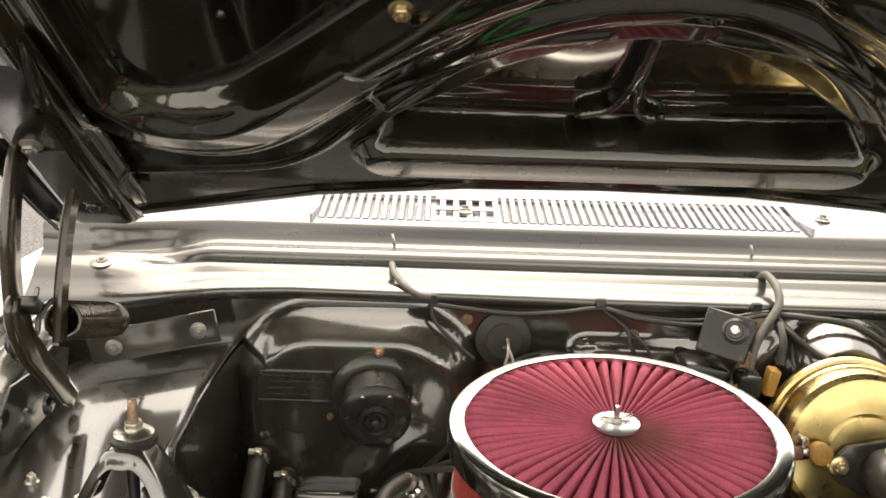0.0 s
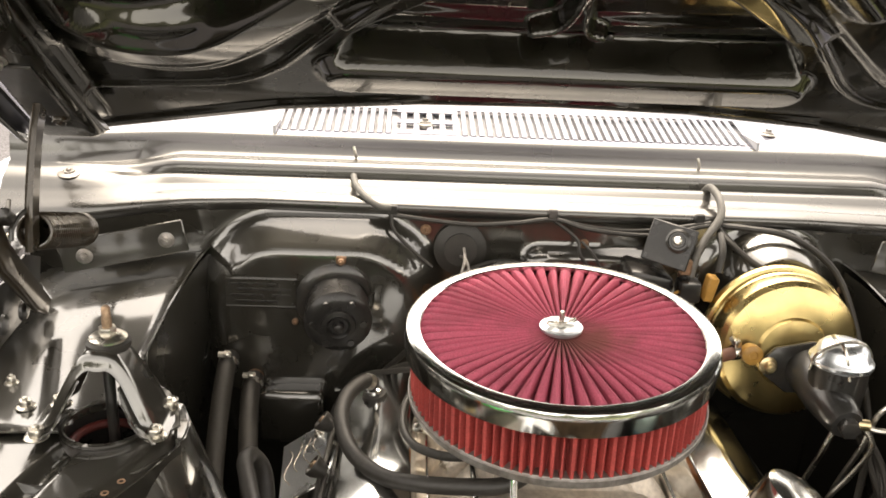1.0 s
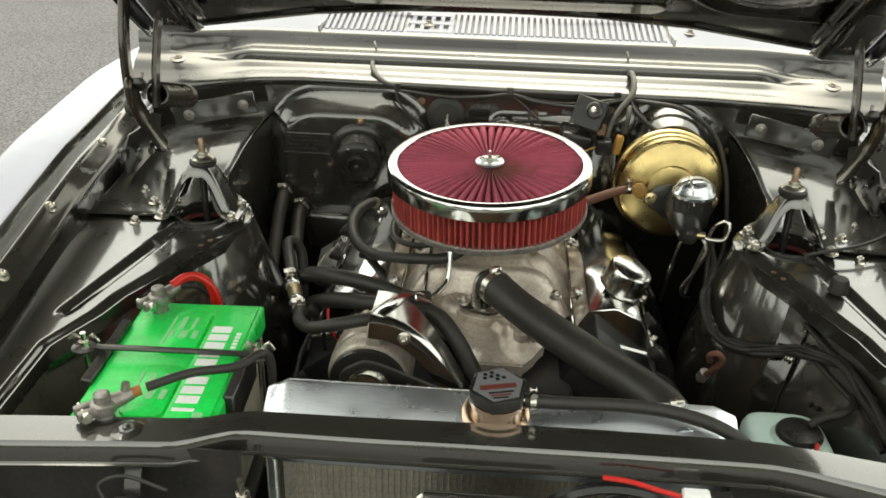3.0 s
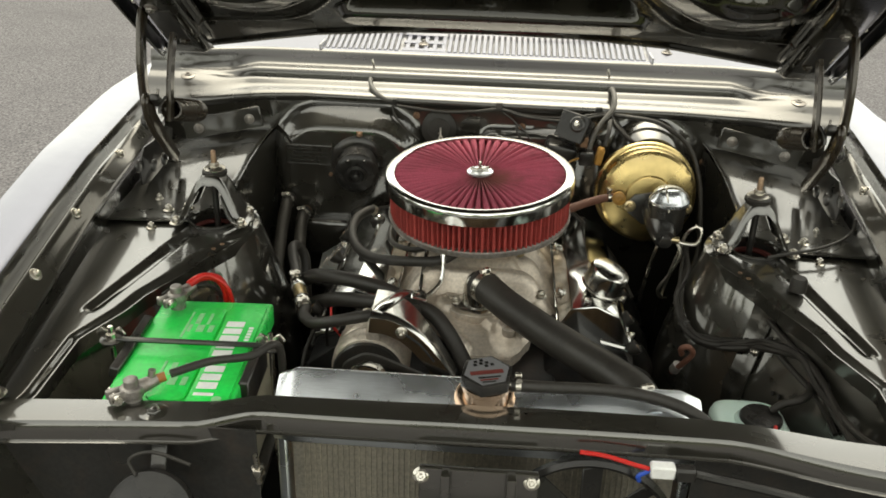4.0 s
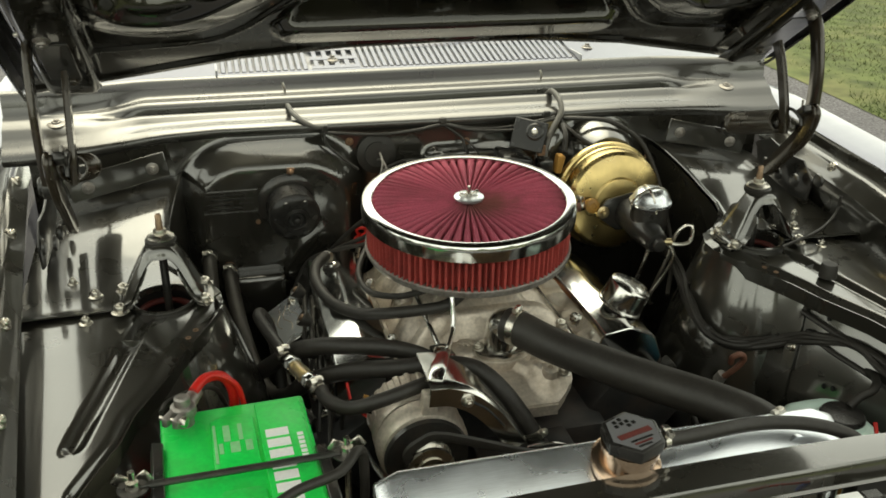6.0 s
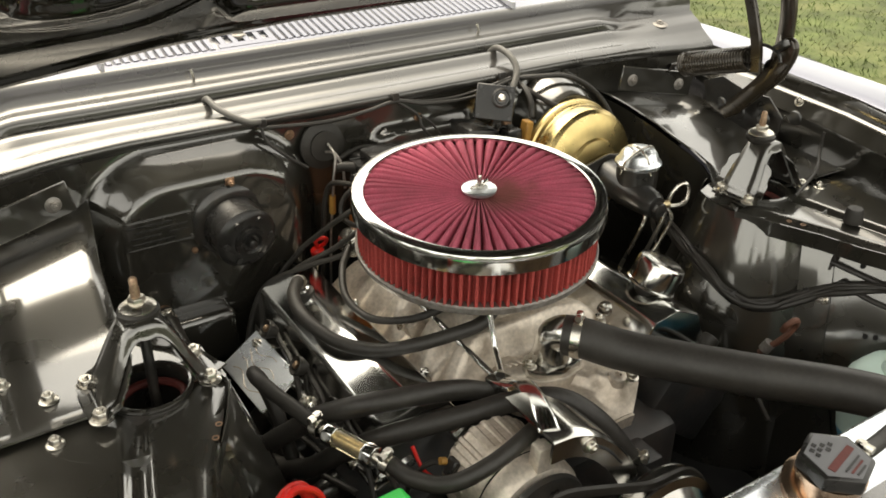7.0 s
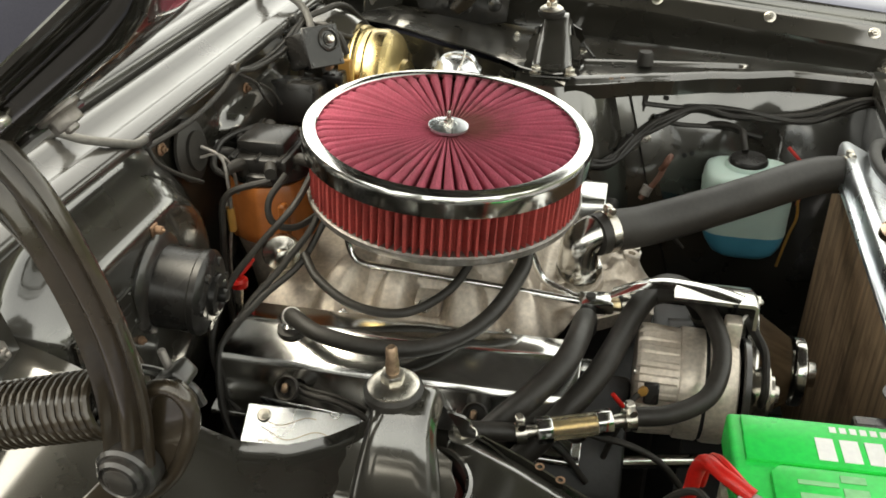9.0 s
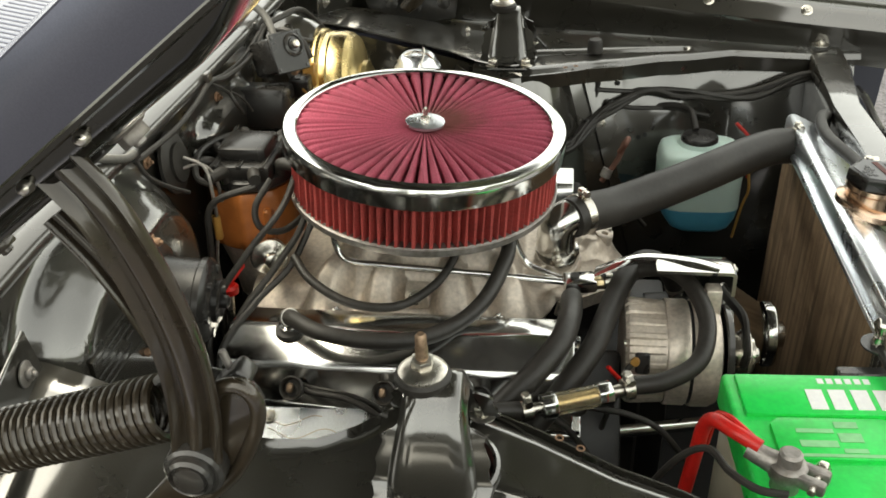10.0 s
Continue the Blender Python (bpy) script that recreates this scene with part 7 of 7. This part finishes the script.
def terminal(x, y, turn, name, label):
    t_ = thing(name, label, "battery terminal", "battery terminals", at=BAT @ Matrix.Translation((x, y, 0.010)) @ Euler((0, 0, turn)).to_matrix().to_4x4() @ Matrix.Scale(0.78, 4))
    bm = lathe([(0.019, 0), (0.0205, 0.006), (0.0195, 0.016), (0.0155, 0.019), (0.0125, 0.019), (0.0115, 0.024), (0.004, 0.025), (0, 0.025)], n=28)
    part("clamp_ring", bm, LEAD, t_)
    for sj in (0.009, -0.009):
        part("jaw", box((0.030, 0.011, 0.016), Matrix.Translation((-0.026, sj, 0.009)), 0.003, 2), LEAD, t_)
    bm = prism(hexagon(0.0085), 0.010, Matrix.Translation((-0.030, -0.024, 0.010)) @ Euler((radians(-90), 0, 0)).to_matrix().to_4x4(), 0.001)
    lathe([(0.0042, -0.022), (0.0042, 0.022), (0, 0.022)], Matrix.Translation((-0.030, 0, 0.010)) @ Euler((radians(90), 0, 0)).to_matrix().to_4x4(), 12, bm)
    part("clamp_bolt", bm, STEEL, t_)
    part("cable_socket", tube([(0.012, 0, 0.010), (0.026, 0.0, 0.012), (0.044, 0.0, 0.015)], lambda s: lerp(0.0135, 0.0105, s), 16), LEAD, t_)
    return t_


terminal(-0.0585, 0.127, radians(58), "positive_terminal", "grey lead battery clamp on the positive post with a red cable")
terminal(-0.041, -0.131, radians(38), "negative_terminal", "grey lead battery clamp on the negative post with a black cable")
pc = thing("positive_cable", "thick glossy red positive battery cable", "battery cable")
tp = BAT @ Vector((-0.0585, 0.127, 0.0))
part("cable", tube([(-0.452, -0.338, 0.904), (-0.438, -0.318, 0.908), (-0.418, -0.305, 0.901), (-0.407, -0.300, 0.880), (-0.405, -0.297, 0.845), (-0.41, -0.285, 0.74)], 0.0066, 14), RED, pc)
part("lead", tube([(-0.447, -0.333, 0.908), (-0.430, -0.318, 0.912), (-0.412, -0.312, 0.902), (-0.398, -0.310, 0.884), (-0.392, -0.308, 0.85)], 0.0036, 8), RED, pc)
part("lead", tube([tp + Vector((-0.026, 0.004, 0.014)), tp + Vector((-0.020, 0.026, 0.012)), tp + Vector((0.0, 0.045, 0.010)), tp + Vector((0.03, 0.060, 0.006)), tp + Vector((0.045, 0.085, -0.03)), tp + Vector((0.06, 0.12, -0.12))], 0.0034, 8), RUBBER, pc)
nc = thing("negative_cable", "black negative battery cable across the battery top", "battery cable")
tn = BAT @ Vector((-0.041, -0.131, 0.0))
part("cable", tube([tn + Vector((0.042, 0.030, 0.026)), tn + Vector((0.085, 0.062, 0.028)), tn + Vector((0.135, 0.085, 0.026)), tn + Vector((0.160, 0.115, 0.028)), tn + Vector((0.168, 0.125, 0.0)), tn + Vector((0.166, 0.12, -0.10))], 0.0058, 12), RUBBER, nc)
part("sleeve", tube([tn + Vector((0.024, 0.020, 0.022)), tn + Vector((0.036, 0.027, 0.024))], 0.0066, 12), TAN, nc)
part("stud", lathe([(0.005, 0), (0.005, 0.012), (0, 0.012)], face_up(tn + Vector((0.020, 0.018, 0.026)), (0.2, 0.1, 1)), 12), STEEL, nc)
hd = thing("battery_hold_down", "black battery hold-down bar with rails and wing nuts", "hold-down")
part("bar", tube([BAT @ Vector((-0.110, 0.002, 0.012)), BAT @ Vector((0.0, 0.0, 0.012)), BAT @ Vector((0.108, -0.002, 0.012))], 0.0042, 8), PAINT_WORN, hd)
part("rail", box((0.014, 0.150, 0.016), BAT @ Matrix.Translation((-0.092, 0.01, -0.002)) @ Euler((0, radians(12), 0)).to_matrix().to_4x4(), 0.002, 1), PAINT_WORN, hd)
part("rail", box((0.014, 0.120, 0.050), BAT @ Matrix.Translation((0.092, -0.02, -0.026)), 0.002, 1), PAINT_WORN, hd)
for sx, sy in ((-0.116, 0.0), (0.116, -0.004)):
    p = BAT @ Vector((sx, sy, 0.008))
    part("rod", lathe([(0.0038, -0.22), (0.0038, 0.026), (0, 0.026)], Matrix.Translation(p), 10), STEEL, hd)
    part("washer", lathe([(0.017, 0), (0.017, 0.002), (0, 0.002)], Matrix.Translation(p + Vector((0, 0, 0.003))), 20), PAINT_WORN, hd)
    bm = lathe([(0.008, 0.004), (0.007, 0.014), (0, 0.014)], Matrix.Translation(p), 14)
    for q in (-1, 1):
        box((0.016, 0.004, 0.015), Matrix.Translation(p + Vector((q * 0.012, 0, 0.016))) @ Euler((0, q * radians(-35), 0)).to_matrix().to_4x4(), 0.0018, 2, bm)
    part("wing_nut", bm, STEEL, hd)
tray = thing("battery_tray", "black steel battery tray bolted to the inner wall", "tray")
bm = box((0.20, 0.32, 0.006), BAT @ Matrix.Translation((0, 0, -0.205)), 0.002, 1)
box((0.20, 0.006, 0.03), BAT @ Matrix.Translation((0, -0.155, -0.19)), 0.002, 1, bm)
box((0.14, 0.10, 0.006), BAT @ Matrix.Translation((-0.17, 0.0, -0.205)), 0.002, 1, bm)
part("pan", bm, PAINT_WORN, tray)

# ---- in front of the radiator ----
cf = thing("electric_fan", "black electric pusher fan before the radiator core", "fan", at=face_up((0.17, -0.632, 0.735), (0, -1, 0)))
part("ring", lathe([(0.115, 0), (0.118, 0.012), (0.112, 0.016), (0.106, 0.012), (0.106, 0)], n=64, ring=True), PLASTIC, cf)
part("motor", lathe([(0.035, 0), (0.036, 0.02), (0.028, 0.028), (0, 0.028)], n=32), PLASTIC, cf)
for k in range(8):
    a = 2 * math.pi * k / 8
    part("blade", box((0.070, 0.030, 0.003), Euler((0, 0, a)).to_matrix().to_4x4() @ Matrix.Translation((0.070, 0, 0.008)) @ Euler((radians(24), 0, 0)).to_matrix().to_4x4(), 0.001, 1), PLASTIC, cf)
hn = thing("horn", "black disc horn below the support bar", "horn", at=face_up((-0.385, -0.705, 0.772), (0, -1, 0.5)))
part("shell", lathe([(0.055, 0), (0.058, 0.01), (0.056, 0.018), (0.040, 0.024), (0.022, 0.026), (0.020, 0.036), (0, 0.036)], n=40), PLASTIC, hn)
part("bracket", box((0.02, 0.10, 0.004), Matrix.Translation((0, 0.06, -0.004)), 0.001, 1), PAINT_WORN, hn)
part("wire", tube([(-0.02, 0.05, 0.02), (-0.028, 0.070, 0.022), (0.0, 0.080, 0.018), (0.05, 0.068, 0.02)], 0.0025, 8), RUBBER, hn)
st = thing("support_stud", "bright stud bolt with nut under the support bar", "bolt")
part("stud", lathe([(0.004, 0), (0.004, 0.05), (0, 0.05)], face_up((-0.257, -0.668, 0.800), (0, -0.15, 1)), 10), STEEL, st)
part("nut", prism(hexagon(0.009), 0.012, face_up((-0.257, -0.668, 0.815), (0, -0.15, 1)), 0.001), STEEL, st)
fw = thing("fan_wiring", "red and blue fan wires with a white plug", "wire")
part("wire", tube([(0.150, -0.648, 0.868), (0.180, -0.652, 0.868), (0.212, -0.656, 0.862), (0.236, -0.658, 0.857)], 0.003, 8), RED, fw)
part("wire", tube([(0.226, -0.656, 0.836), (0.224, -0.659, 0.846), (0.238, -0.658, 0.855)], 0.003, 8), BLUE, fw)
part("plug", box((0.030, 0.016, 0.018), Matrix.Translation((0.252, -0.659, 0.857)), 0.002, 1), WHITE, fw)
part("socket", box((0.026, 0.018, 0.020), Matrix.Translation((0.280, -0.659, 0.855)), 0.003, 1), PLASTIC, fw)
part("loom", tube([(0.290, -0.659, 0.855), (0.318, -0.660, 0.850), (0.36, -0.665, 0.846), (0.42, -0.675, 0.840), (0.50, -0.69, 0.828), (0.58, -0.70, 0.815)], 0.006, 8), PLASTIC, fw)
part("wire", tube([(0.50, -0.665, 0.82), (0.505, -0.675, 0.79), (0.51, -0.675, 0.76)], 0.003, 8), RED, fw)

# ---- underside that closes the bay ----
ut = thing("subframe", "black steel subframe and an added dark sheet under the engine", "car frame")
# Dark sheet added below the engine for the deep shade of the bay.
bm = box((1.835, 1.02, 0.006), Matrix.Translation((0, -0.19, 0.335)))
part("dark_floor_sheet", bm, DARK, ut)
for s in (-1, 1):
    part("rail", box((0.09, 1.05, 0.12), Matrix.Translation((s * 0.36, -0.17, 0.40)), 0.01, 2), DARK, ut)
    part("leg", box((0.12, 0.12, 0.30), Matrix.Translation((s * 0.40, 0.1, 0.19)), 0.01, 2), DARK, ut)
part("cross_member", box((0.80, 0.12, 0.10), Matrix.Translation((0, -0.05, 0.39)), 0.01, 2), DARK, ut)
